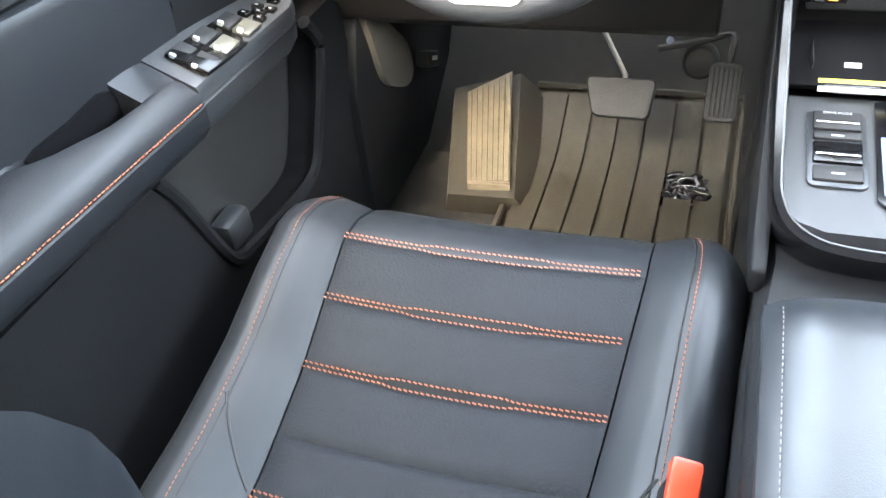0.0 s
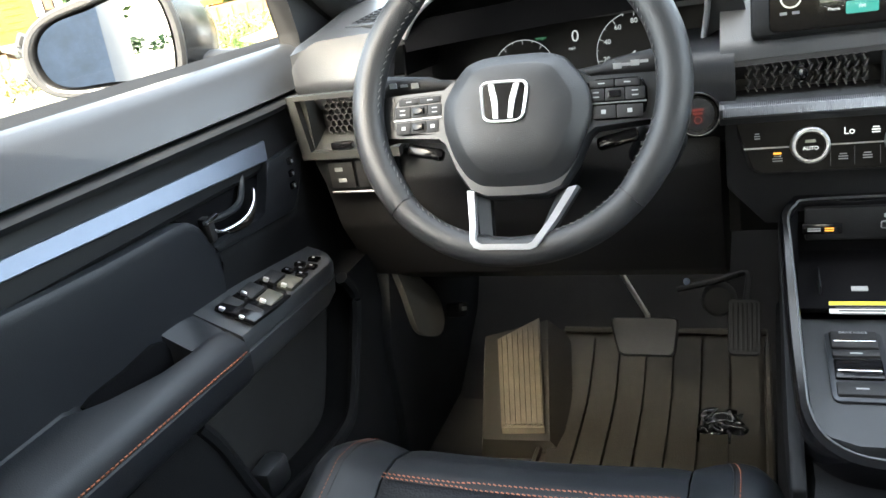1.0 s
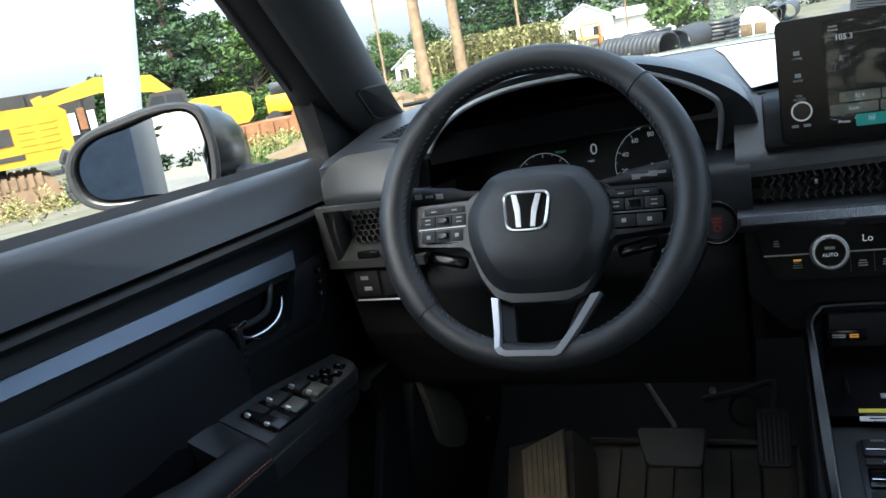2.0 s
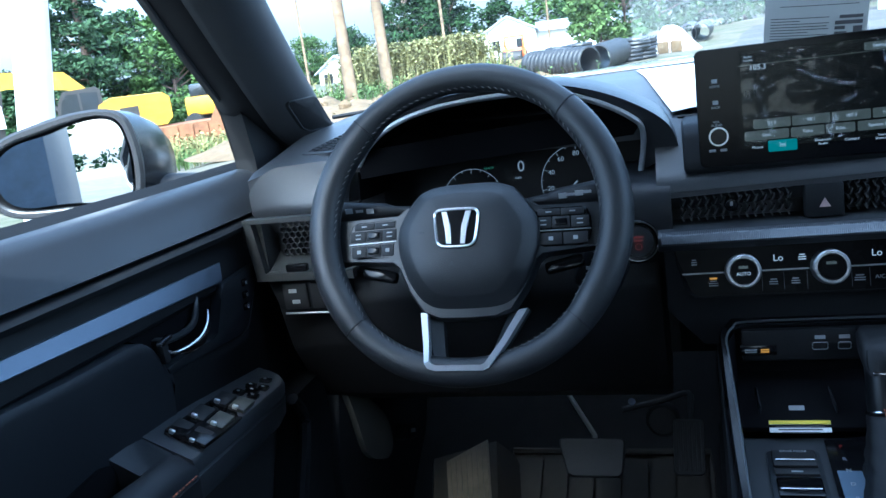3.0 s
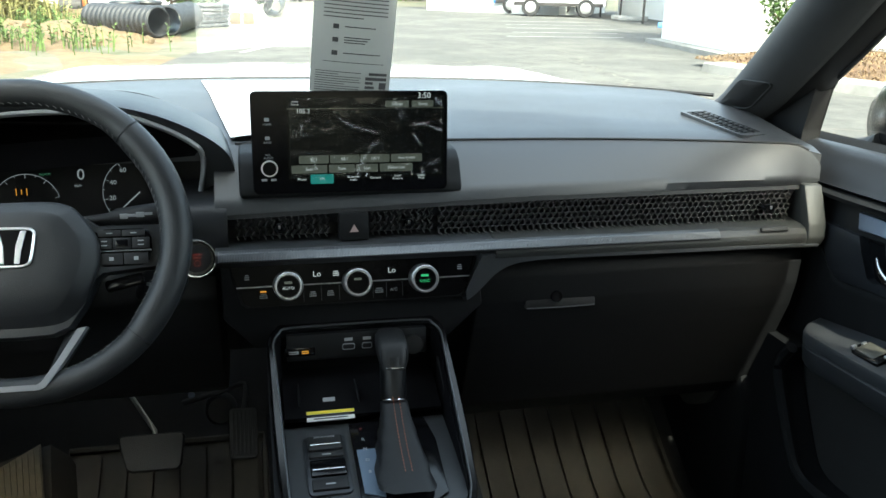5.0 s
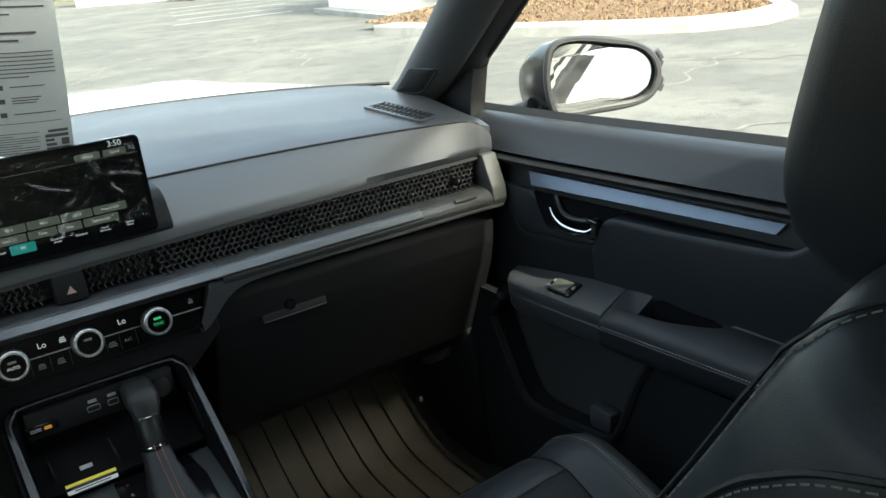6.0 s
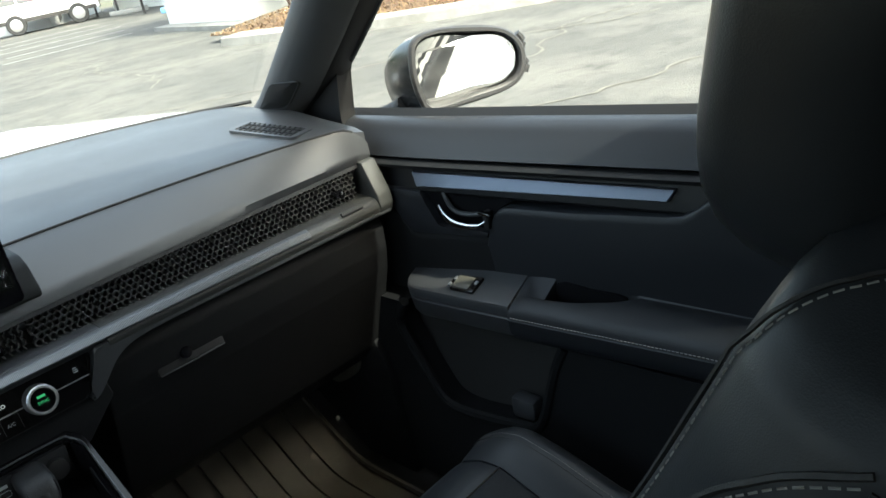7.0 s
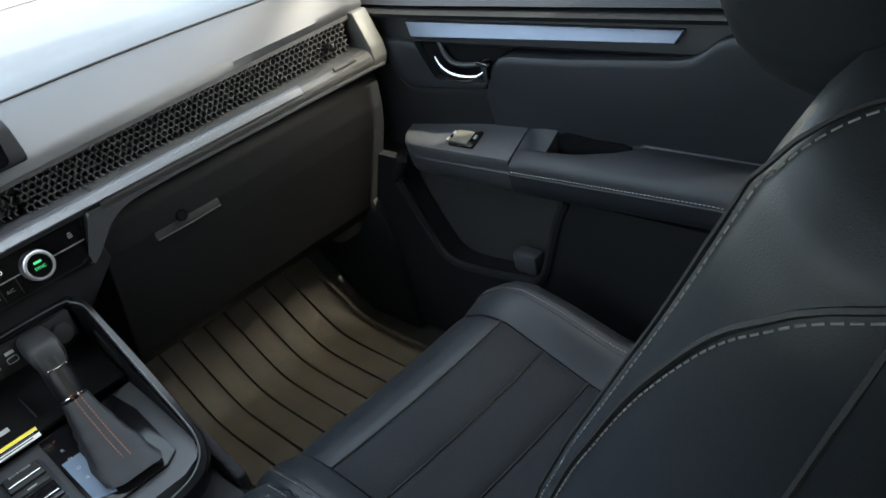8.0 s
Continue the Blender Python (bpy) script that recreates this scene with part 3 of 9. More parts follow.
part("rear_shroud", bm, M_SHADE_SEAM, cluster)
MC = Matrix.Translation((-0.385, 0.285, 0.998)) @ pose(0, 0, 0, 80)
bm = bmesh.new()
plate(bm, MC, rounded(0.390, 0.150, 0.03), 0.004)
part("display_glass", bm, M_CLUSTER, cluster)


def gauge(name, cx, cy, r, a0, a1, n, label):
    g = bmesh.new()
    pts = [MC @ Vector((cx + r * math.cos(radians(a0 + (a1 - a0) * k / 40)), cy + r * math.sin(radians(a0 + (a1 - a0) * k / 40)), 0.0045)) for k in range(41)]
    tube(g, pts, 0.00042, 4)
    d = part(name, g, M_GLOW_C, cluster, label)
    g = bmesh.new()
    for k in range(n + 1):
        a = radians(a0 + (a1 - a0) * k / n)
        w = 0.006 if k % 2 == 0 else 0.003
        box(g, MC @ Vector((cx + (r - w / 2) * math.cos(a), cy + (r - w / 2) * math.sin(a), 0.0045)), (w, 0.0007, 0.0006), MC.to_3x3().to_4x4() @ pose(0, 0, 0, 0, 0, math.degrees(a)))
    part("ticks", g, M_GLOW_C, d, smooth=0)
    return d


gauge("power_gauge", -0.058, -0.042, 0.045, 165, 15, 8, "round power gauge")
g2 = gauge("speedometer", 0.095, -0.027, 0.051, 225, -45, 16, "round speedometer dial")
for k, t in enumerate(("20", "40", "60", "80", "100", "120", "140")):
    a = radians(225 - (k + 1) * 270 / 8)
    words("number", t, 0.0095, MC @ Matrix.Translation((0.095 + 0.039 * math.cos(a), -0.027 + 0.039 * math.sin(a), 0.0046)), M_GLOW_C, g2)
bm = bmesh.new()
a = radians(222)
tube(bm, [MC @ Vector((0.095, -0.027, 0.006)), MC @ Vector((0.095 + 0.046 * math.cos(a), -0.027 + 0.046 * math.sin(a), 0.006))], [0.0012, 0.0006], 5)
part("needle", bm, M_GLOW_C, g2)
words("digit", "0", 0.022, MC @ Matrix.Translation((0.016, 0.000, 0.0046)), M_GLOW_C, cluster)
words("unit", "mph", 0.0055, MC @ Matrix.Translation((0.011, -0.015, 0.0046)), M_GLOW_C, cluster)
words("ready_sign", "READY", 0.005, MC @ Matrix.Translation((-0.031, 0.002, 0.0046)), M_GLOW_GD, cluster)
bm = bmesh.new()
for s in (-1, 1):
    box(bm, MC @ Vector((-0.064 + s * 0.007, -0.022, 0.0046)), (0.0012, 0.010, 0.0005), MC.to_3x3().to_4x4())
box(bm, MC @ Vector((-0.064, -0.022, 0.0046)), (0.0012, 0.007, 0.0005), MC.to_3x3().to_4x4())
part("warning_sign", bm, M_GLOW_O, cluster, "amber tyre warning", smooth=0)

# ---- steering column and stalks ----
column = thing("steering_column", "black plastic steering column shroud with two control stalks", "steering column")
bm = bmesh.new()
rows = []
for y, w, h in ((0.055, 0.050, 0.052), (0.10, 0.058, 0.060), (0.20, 0.06, 0.065)):
    c = Vector((-0.396, y, 0.955 + (0.0 - y) * 0.45))
    rows.append([c + Vector((p[0], p[1] * 0.2, p[1])) for p in rounded(2 * w, 2 * h, 0.03)])
rings(bm, rows)
part("shroud", bm, M_DASH_SHADED, column)
for s, label in ((-1, "light stalk"), (1, "wiper stalk")):
    bm = bmesh.new()
    base = Vector((-0.387 + s * 0.055, 0.062, 0.990))
    tip = Vector((-0.387 + s * (0.185 if s < 0 else 0.150), 0.046, 1.002))
    tube(bm, [base, base.lerp(tip, 0.35), base.lerp(tip, 0.45), base.lerp(tip, 0.95), tip], [0.006, 0.007, 0.011, 0.013, 0.010], 10)
    stalk = part("stalk", bm, M_BLACK, column, label)
    for k in range(4):
        bm = bmesh.new()
        box(bm, base.lerp(tip, 0.55 + 0.1 * k) + Vector((0, -0.0128, 0.004)), (0.009, 0.001, 0.003 if k % 2 else 0.006))
        part("legend_bar", bm, M_LABEL, stalk, smooth=0)
bm = bmesh.new()
box(bm, (-0.245, 0.055, 0.905), (0.055, 0.03, 0.055), pose(0, 0, 0, 10, 25, 0), bevel=0.012, seg=3)
sh = part("side_stalk_cover", bm, M_DASH_SHADED, column)
bm = bmesh.new()
box(bm, (-0.249, 0.037, 0.913), (0.024, 0.0012, 0.004), pose(0, 0, 0, 10, 10, 0))
part("legend_bar", bm, M_LABEL, sh, smooth=0)

# ---- steering wheel ----
TILT = radians(27.5)
WC = Vector((-0.387, -0.002, 0.990))
MW = Matrix.Translation(WC) @ pose(0, 0, 0, 0, 0, 1.0) @ Matrix(((1, 0, 0, 0), (0, math.sin(TILT), -math.cos(TILT), 0), (0, math.cos(TILT), math.sin(TILT), 0), (0, 0, 0, 1)))
W0 = MW.to_3x3().to_4x4()
wheel = thing("steering_wheel", "black leather steering wheel with silver lower spoke trim", "steering wheel")
R_RIM, R_TUBE = 0.1712, 0.0162


def rim_point(a, q, grow=1.0):
    """A point of the rim: a round the wheel from the top, q round the section."""
    d = abs(math.degrees(a) % 360 - 180)           # 180 at the top, 0 at the bottom
    grip = 1 + 0.13 * soft(42, 58, d) * soft(146, 128, d)
    rad = R_RIM - 0.0022 * (grip - 1) / 0.13 - 0.0015 * soft(30, 5, d) + R_TUBE * grow * grip * math.cos(q)
    return MW @ Vector((rad * math.sin(a), rad * math.cos(a), R_TUBE * 0.94 * grow * grip * math.sin(q)))


bm = bmesh.new()
n, k = 144, 18
vs = [[bm.verts.new(rim_point(2 * math.pi * i / n, 2 * math.pi * j / k)) for j in range(k)] for i in range(n)]
for i in range(n):
    for j in range(k):
        bm.faces.new((vs[i][j], vs[(i + 1) % n][j], vs[(i + 1) % n][(j + 1) % k], vs[i][(j + 1) % k]))
rim = part("rim", bm, M_LEATHER_W, wheel, "black stitched leather rim")
for a in (-45, 44.5, -133, 133.5):
    bm = bmesh.new()
    tube(bm, [rim_point(radians(a), 2 * math.pi * j / 20, 1.012) for j in range(20)], 0.0009, 4, closed=True)
    part("joint", bm, M_BLACK, rim)
for a0, a1 in ((-44, 44), (46, 92), (104, 132), (134, 165), (195, 226), (228, 254), (266, 314)):
    inner = [rim_point(radians(a0 + (a1 - a0) * i / 40), radians(152), 1.01) for i in range(41)]
    part("stitching", stitches(inner, 0.0050, 0.0030, 0.0012, 0.0010, normal=MW.to_3x3() @ Vector((0, 0, 1)), tilt=0.0013), M_STITCH_W, rim, "grey cross stitching", smooth=0)

# airbag cover: a raised face over a sloping border, the lower third bent back
HUB = [(0.0, 0.0412), (0.030, 0.0405), (0.048, 0.036), (0.058, 0.029), (0.073, 0.008), (0.0805, -0.010), (0.0790, -0.038), (0.064, -0.075), (0.047, -0.097), (0.030, -0.1035), (0.0, -0.1045)]
HUB = [(p.x, p.y) for p in spline([(x, y) + (0,) for x, y in HUB], 3)]
HUB = HUB + [(-x, y) for x, y in HUB[-2:0:-1]]
HX = 0.005


def hub_row(scale, w, cy=-0.030):
    rows_ = []
    for x, y in HUB:
        xx, yy = x * scale, cy + (y - cy) * scale
        bend = 0.35 * max(-0.066 - yy, 0) + 0.12 * max(yy - 0.020, 0)
        rows_.append(MW @ Vector((HX + xx, yy, w - bend - 0.9 * abs(xx) ** 2.2)))
    return rows_


bm = bmesh.new()
rings(bm, [hub_row(0.96, -0.030), hub_row(1.0, -0.006), hub_row(1.0, 0.006), hub_row(0.985, 0.0105), hub_row(0.955, 0.0130), hub_row(0.80, 0.0205, -0.026), hub_row(0.77, 0.0215, -0.026), hub_row(0.5, 0.0228, -0.024), hub_row(0.1, 0.0230, -0.020)])
part("airbag_cover", bm, M_LEATHER_W, wheel)
# one frame carries the cover and both side spokes
FR = [(0.166, 0.012), (0.150, 0.0135), (0.082, 0.0115), (0.070, 0.020), (0.040, 0.026), (0.0, 0.028)]
FR2 = [(0.0, -0.1120), (0.032, -0.1110), (0.050, -0.1035), (0.0665, -0.080), (0.080, -0.050), (0.088, -0.0435), (0.150, -0.0360), (0.166, -0.0380)]
outline = [(x, y) for x, y in FR] + [(-x, y) for x, y in FR[-2::-1]] + [(-x, y) for x, y in FR2[::-1]] + [(x, y) for x, y in FR2[1:]]
bm = bmesh.new()


def frame_row(sc, w):
    return [MW @ Vector((0.003 + x * (sc if abs(x) < 0.15 else 1), (y + 0.02) * sc - 0.02, w - 0.25 * max(abs(x) - 0.10, 0))) for x, y in outline]


rings(bm, [frame_row(0.97, -0.026), frame_row(1.0, -0.020), frame_row(1.0, -0.003), frame_row(0.975, 0.0012), frame_row(0.90, 0.0016)])
part("spoke_frame", bm, M_SPOKE, wheel, "dark grey satin spoke frame")
words("airbag_mark", "SRS\nAIRBAG", 0.0088, MW @ Matrix.Translation((0.004, -0.049, 0.0226)), M_DARKSILVER, wheel)
for x in (-0.043, 0.049):
    bm = bmesh.new()
    box(bm, MW @ Vector((x, -0.016, 0.0212)), (0.005, 0.0012, 0.001), W0)
    part("mark", bm, M_DARKSILVER, wheel, smooth=0)
# emblem: plain rounded frame with two upright bars
EM = [(0.0, 0.0208), (0.018, 0.0205), (0.0235, 0.0175), (0.0245, 0.0120), (0.0215, -0.0130), (0.0185, -0.0185), (0.0130, -0.0208), (0.0, -0.0212)]
EM = [(p.x, p.y) for p in spline([(x, y, 0) for x, y in EM], 3)]
EM = EM + [(-x, y) for x, y in EM[-2:0:-1]]
ME = MW @ Matrix.Translation((-0.0025, -0.0135, 0.0222)) @ pose(0, 0, 0, 0, 0, -1.5)
bm = bmesh.new()
plate(bm, ME, [(p[0] * 0.98, p[1] * 0.98) for p in EM], 0.0022)
emblem = part("emblem", bm, M_PIANO, wheel, "chrome emblem plate")
bm = bmesh.new()
tube(bm, [ME @ Vector((*p, 0.0024)) for p in EM], 0.0016, 6, closed=True)
part("emblem_ring", bm, M_EMBLEM, emblem)
for s in (-1, 1):
    bm = bmesh.new()
    plate(bm, ME @ Matrix.Translation((0, 0, 0.0020)), [(s * 0.0168, 0.0182), (s * 0.0108, 0.0182), (s * 0.0062, 0.002), (s * 0.0050, -0.0185), (s * 0.0105, -0.0185), (s * 0.0120, -0.004)], 0.0022, 0.0006)
    part("emblem_bar", bm, M_EMBLEM, emblem, smooth=20)

# button pods on the side spokes
for s in (-1, 1):
    bm = bmesh.new()
    pod = [(s * x + 0.001, y) for x, y in ((0.0800, 0.0078), (0.130, 0.0078), (0.1365, 0.0045), (0.1402, -0.004), (0.1405, -0.018), (0.1385, -0.0285), (0.1300, -0.0350), (0.0835, -0.0375), (0.0790, -0.020), (0.0775, -0.008))]
    MPD = MW @ Matrix.Translation((0, 0, 0.0012)) @ pose(0, 0, 0, 0, s * 4.0, 0)
    P0 = MPD.to_3x3().to_4x4()
    plate(bm, MPD, pod, 0.0045, 0.0015)
    podf = part("button_frame", bm, M_PIANO, wheel, "black button pod")
    lay = [(0.0062, -0.0022, (0.0815, 0.1075, 0.1335)), (-0.0028, -0.0165, (0.0800, 0.0975, 0.1180, 0.1385))]
    lay.append((-0.0205, -0.0350, (0.0835, 0.1090, 0.1365)) if s > 0 else (-0.0205, -0.0350, (0.0835, 0.0990, 0.1175, 0.1365)))
    for row_i, (y0, y1, xs) in enumerate(lay):
        for col, (xa, xb) in enumerate(zip(xs, xs[1:])):
            cx_, cy_ = s * (xa + xb) / 2 + 0.001, (y0 + y1) / 2
            bm = bmesh.new()
            box(bm, MPD @ Vector((cx_, cy_, 0.0046)), (xb - xa - 0.0009, y0 - y1 - 0.0008, 0.0026), P0, bevel=0.0009)
            part("button", bm, M_BLACK, podf)
            bm = bmesh.new()
            if row_i and col == 1 and len(xs) == 4:
                box(bm, MPD @ Vector((cx_, cy_, 0.0064)), (0.0135, 0.0075, 0.0035), P0, bevel=0.0012)
                part("rocker", bm, M_PIANO, podf)
            else:
                for q in range(1 if row_i != 1 else 2):
                    box(bm, MPD @ Vector((cx_, cy_ + (0.0024 - 0.0048 * q if row_i == 1 else 0), 0.0061)), (0.0065 if row_i != 2 else 0.0048, 0.0012 if row_i != 2 else 0.0042, 0.0004), P0)
                part("icon", bm, M_LABEL, podf, smooth=0)
    bm = bmesh.new()
    box(bm, MPD @ Vector((s * 0.110 + 0.001, -0.0186, 0.0052)), (0.0595, 0.0011, 0.0030), P0)
    part("chrome_line", bm, M_BRIGHT_LINE, podf)
    bm = bmesh.new()
    box(bm, MW @ Vector((s * 0.108, -0.052, -0.026)), (0.044, 0.014, 0.012), W0 @ pose(0, 0, 0, 0, 0, s * 12), bevel=0.004)
    part("paddle", bm, M_PIANO, wheel)

# lower spoke: black web with a silver U round an opening
uo = [(-0.0490, -0.1030), (-0.0452, -0.1400), (-0.0420, -0.1600), (-0.0380, -0.1655), (-0.0310, -0.1680), (0.0230, -0.1690), (0.0295, -0.1665), (0.0345, -0.1600), (0.0480, -0.1380), (0.0705, -0.1030)]
ui = [(-0.0410, -0.1040), (-0.0385, -0.1400), (-0.0362, -0.1570), (-0.0340, -0.1600), (-0.0290, -0.1622), (0.0210, -0.1630), (0.0250, -0.1612), (0.0285, -0.1570), (0.0400, -0.1380), (0.0610, -0.1045)]
un = [(x * 0.74 + 0.002, y) for x, y in ui]
bm = bmesh.new()
lay = [[MW @ Vector((*p, w + 0.0125 * soft(-0.132, -0.158, p[1]))) for p in pts] for pts, w in ((uo, -0.010), (uo, 0.006), (ui, 0.0072), (ui, -0.004))]
rings(bm, [[r[i] for r in lay] for i in range(len(uo))])
part("spoke_trim", bm, M_U_TRIM, wheel, "satin silver U-shaped trim", smooth=30)
bm = bmesh.new()
lay = [[MW @ Vector((*p, w)) for p in pts] for pts, w in ((uo, -0.020), (uo, -0.0105), (ui, -0.0045), (un, -0.012), (un, -0.024))]
rings(bm, [[r[i] for r in lay] for i in range(len(uo))])
part("lower_spoke", bm, M_SPOKE, wheel, "dark grey web inside the silver trim")

# ---- infotainment screen ----
screen = thing("infotainment_screen", "black tablet-style touchscreen with a volume knob, radio page shown", "touchscreen")
MS = Matrix.Translation((0.0, 0.103, 1.073)) @ pose(0, 0, 0, 85)
S0 = MS.to_3x3().to_4x4()
bm = bmesh.new()
plate(bm, MS @ Matrix.Translation((0, 0, -0.014)), rounded(0.256, 0.131, 0.007), 0.014, 0.0012)
part("housing", bm, M_SCREEN, screen, "gloss black screen housing")
bm = bmesh.new()
foot = [(0.10, 1.000), (0.10, 1.012), (0.118, 1.045), (0.135, 1.055), (0.20, 1.058), (0.20, 1.0)]
prism(bm, foot, "x", -0.146, 0.150, bevel=0.006)
part("cradle", bm, M_DASH_SHADED, screen, "raised grey cradle behind the screen")
bm = bmesh.new()
plate(bm, MS @ Matrix.Translation((0.020, 0.006, 0.0002)), rounded(0.206, 0.108, 0.002), 0.0004)
part("display", bm, M_SCR_IMG, screen, "dark lit radio page")


def scr(x, y):
    return MS @ Matrix.Translation((x, y, 0.0009))


def key(x, y, w, h, mat, text="", size=0.0052, name="screen_key"):
    g = bmesh.new()
    plate(g, MS @ Matrix.Translation((x, y, 0.0007)), rounded(w, h, 0.0015, 2), 0.0003)
    b = part(name, g, mat, screen, smooth=0)
    if text:
        words("legend", text, size, MS @ Matrix.Translation((x, y, 0.0012)), M_GLOW_W, b)
    return b


for x, t in ((-0.050, "87.9"), (-0.010, "98.1"), (0.030, "107.9")):
    key(x, -0.022, 0.0385, 0.0105, M_KEY, t)
key(0.072, -0.022, 0.042, 0.0105, M_KEY, "Press & Hold", 0.0042)
for x, w, t in ((-0.056, 0.046, "Seek"), (-0.014, 0.034, "Tune"), (0.019, 0.029, "Scan"), (0.058, 0.044, "Station List")):
    key(x, -0.0345, w, 0.0105, M_KEY, t)
key(-0.040, -0.0475, 0.030, 0.0125, M_TEAL, "FM", 0.005)
key(0.060, 0.0485, 0.031, 0.0085, M_KEY, "Settings", 0.0048)
key(0.094, 0.0485, 0.029, 0.0085, M_KEY, "Sound", 0.0048)
for x, y, t, sz in ((0.096, 0.059, "3:50", 0.0105), (-0.062, 0.040, "105.3", 0.008), (-0.072, 0.0505, "Audio\nSource", 0.0035), (-0.066, -0.0475, "Phone", 0.0045), (0.001, -0.0475, "Bluetooth\nAudio", 0.004),
                    (0.030, -0.0475, "Connect", 0.0042), (0.060, -0.0475, "Sound\nShortcuts", 0.0036), (0.092, -0.0475, "Display\nMode", 0.0036), (-0.071, 0.012, "FM", 0.010)):
    words("legend", t, sz, scr(x, y), M_GLOW_W if t != "FM" else M_DARKSILVER, screen)
bm = bmesh.new()
box(bm, MS @ Vector((0.020, 0.0432, 0.0009)), (0.205, 0.0005, 0.0003), S0)
part("screen_line", bm, M_KEY, screen, smooth=0)
for y, t in ((0.024, "HOME"), (0.001, "BACK"), (-0.017, "VOL\nAUDIO")):
    words("legend", t, 0.0038, MS @ Matrix.Translation((-0.108, y, 0.0012)), M_LABEL, screen)
for y in (0.030, 0.0065):
    bm = bmesh.new()
    box(bm, MS @ Vector((-0.108, y, 0.0008)), (0.006, 0.0045, 0.0004), S0)
    part("icon", bm, M_LABEL, screen, smooth=0)
for x in (-0.114, -0.102):
    bm = bmesh.new()
    box(bm, MS @ Vector((x, -0.047, 0.0008)), (0.007, 0.003, 0.0004), S0)
    part("icon", bm, M_LABEL, screen, smooth=0)
bm = bmesh.new()
lathe(bm, [(0.0105, 0.0), (0.0105, 0.011), (0.0098, 0.0125), (0.0086, 0.0125), (0.0084, 0.0115), (0.0003, 0.0115)], 32, MS @ Matrix.Translation((-0.107, -0.031, 0)))
kn = part("volume_knob", bm, M_PIANO, screen)
bm = bmesh.new()
lathe(bm, [(0.0106, 0.0105), (0.0104, 0.0128), (0.0088, 0.0128), (0.0086, 0.0112)], 32, MS @ Matrix.Translation((-0.107, -0.031, 0)), caps=False)
part("knob_ring", bm, M_EMBLEM, kn)
# loose protective film, creased
bm = bmesh.new()


def film_fn(u, v):
    x, y = 0.020 + 0.20 * (u - 0.5), 0.006 + 0.102 * (v - 0.5)
    w = 0.0016 + 0.0042 * max(0.0, 1 - 9 * abs(noise.noise((u * 2.4 + v, v * 2.0 - u, 1.7)))) + 0.0026 * max(0.0, 1 - 9 * abs(noise.noise((u * 4 - v, v * 3 + u, 6.0))))
    return MS @ Vector((x, y, max(w, 0.0013)))


sheet(bm, film_fn, 110, 60)
part("protective_film", bm, M_PLASTICWRAP, screen, "clear creased protective film")

# ---- climate control panel ----
climate = thing("climate_panel", "gloss black climate control panel with three chrome-ringed knobs", "climate control")
MK = Matrix.Translation((0.0, 0.069, 0.892)) @ pose(0, 0, 0, 76)
K0 = MK.to_3x3().to_4x4()
trap = [(-0.160, 0.030), (0.160, 0.030), (0.163, 0.024), (0.148, -0.022), (0.140, -0.027), (-0.140, -0.027), (-0.148, -0.022), (-0.163, 0.024)]
bm = bmesh.new()
plate(bm, MK @ Matrix.Translation((0, 0, -0.015)), [(p[0] * 1.02, p[1] * 1.08) for p in trap], 0.013, 0.002)
part("surround", bm, M_DASH_SHADED, climate)
bm = bmesh.new()
plate(bm, MK @ Matrix.Translation((0, 0, -0.004)), trap, 0.004, 0.0008)
part("face", bm, M_FACE, climate)
bm = bmesh.new()
box(bm, MK @ Vector((0, -0.001, 0.0004)), (0.312, 0.0016, 0.001), K0)
part("chrome_line", bm, M_BRIGHT_LINE, climate)
for x, legend, mat in ((-0.090, "AUTO", M_GLOW_W), (0.0, "", M_GLOW_W), (0.090, "SYNC", M_GLOW_G)):
    mk = MK @ Matrix.Translation((x, 0.0, 0.0))
    bm = bmesh.new()
    lathe(bm, [(0.0185, -0.002), (0.0182, 0.018), (0.0170, 0.0195), (0.0140, 0.0195), (0.0135, 0.0165), (0.0003, 0.0165)], 40, mk)
    kb = part("knob", bm, M_FACE, climate, "black knob with a chrome ring")
    bm = bmesh.new()
    lathe(bm, [(0.0195, 0.0), (0.0195, 0.004), (0.0188, 0.0185), (0.0172, 0.0202), (0.0148, 0.0202), (0.0146, 0.0175)], 40, mk, caps=False)
    part("chrome_ring", bm, M_RING, kb)
    if legend:
        words("legend", legend, 0.0055, mk @ Matrix.Translation((0, -0.003, 0.0168)), mat, kb)
    bm = bmesh.new()
    box(bm, mk @ Vector((0, 0.0045, 0.0168)), (0.010, 0.003, 0.0005), K0)
    part("icon", bm, mat if mat is M_GLOW_G else M_KEY, kb, smooth=0)
for x in (-0.052, 0.048):
    words("readout", "Lo", 0.0105, MK @ Matrix.Translation((x, 0.012, 0.0003)), M_GLOW_W, climate)
words("legend", "A/C", 0.006, MK @ Matrix.Translation((0.050, -0.014, 0.0003)), M_LABEL, climate)
for x, y, w, mat in ((-0.142, 0.012, 0.006, M_LABEL), (0.142, 0.012, 0.006, M_LABEL), (-0.027, 0.012, 0.008, M_GLOW_W), (-0.122, -0.013, 0.010, M_LABEL), (-0.058, -0.014, 0.009, M_LABEL), (-0.035, -0.014, 0.009, M_LABEL), (0.030, -0.014, 0.011, M_LABEL)):
    bm = bmesh.new()
    for j in range(3):
        box(bm, MK @ Vector((x, y + (j - 1) * 0.0026, 0.0003)), (w * (1.0 - 0.25 * (j == 2)), 0.0012, 0.0005), K0)
    part("icon", bm, mat, climate, smooth=0)
bm = bmesh.new()
box(bm, MK @ Vector((-0.122, -0.0075, 0.0003)), (0.008, 0.0022, 0.0005), K0)
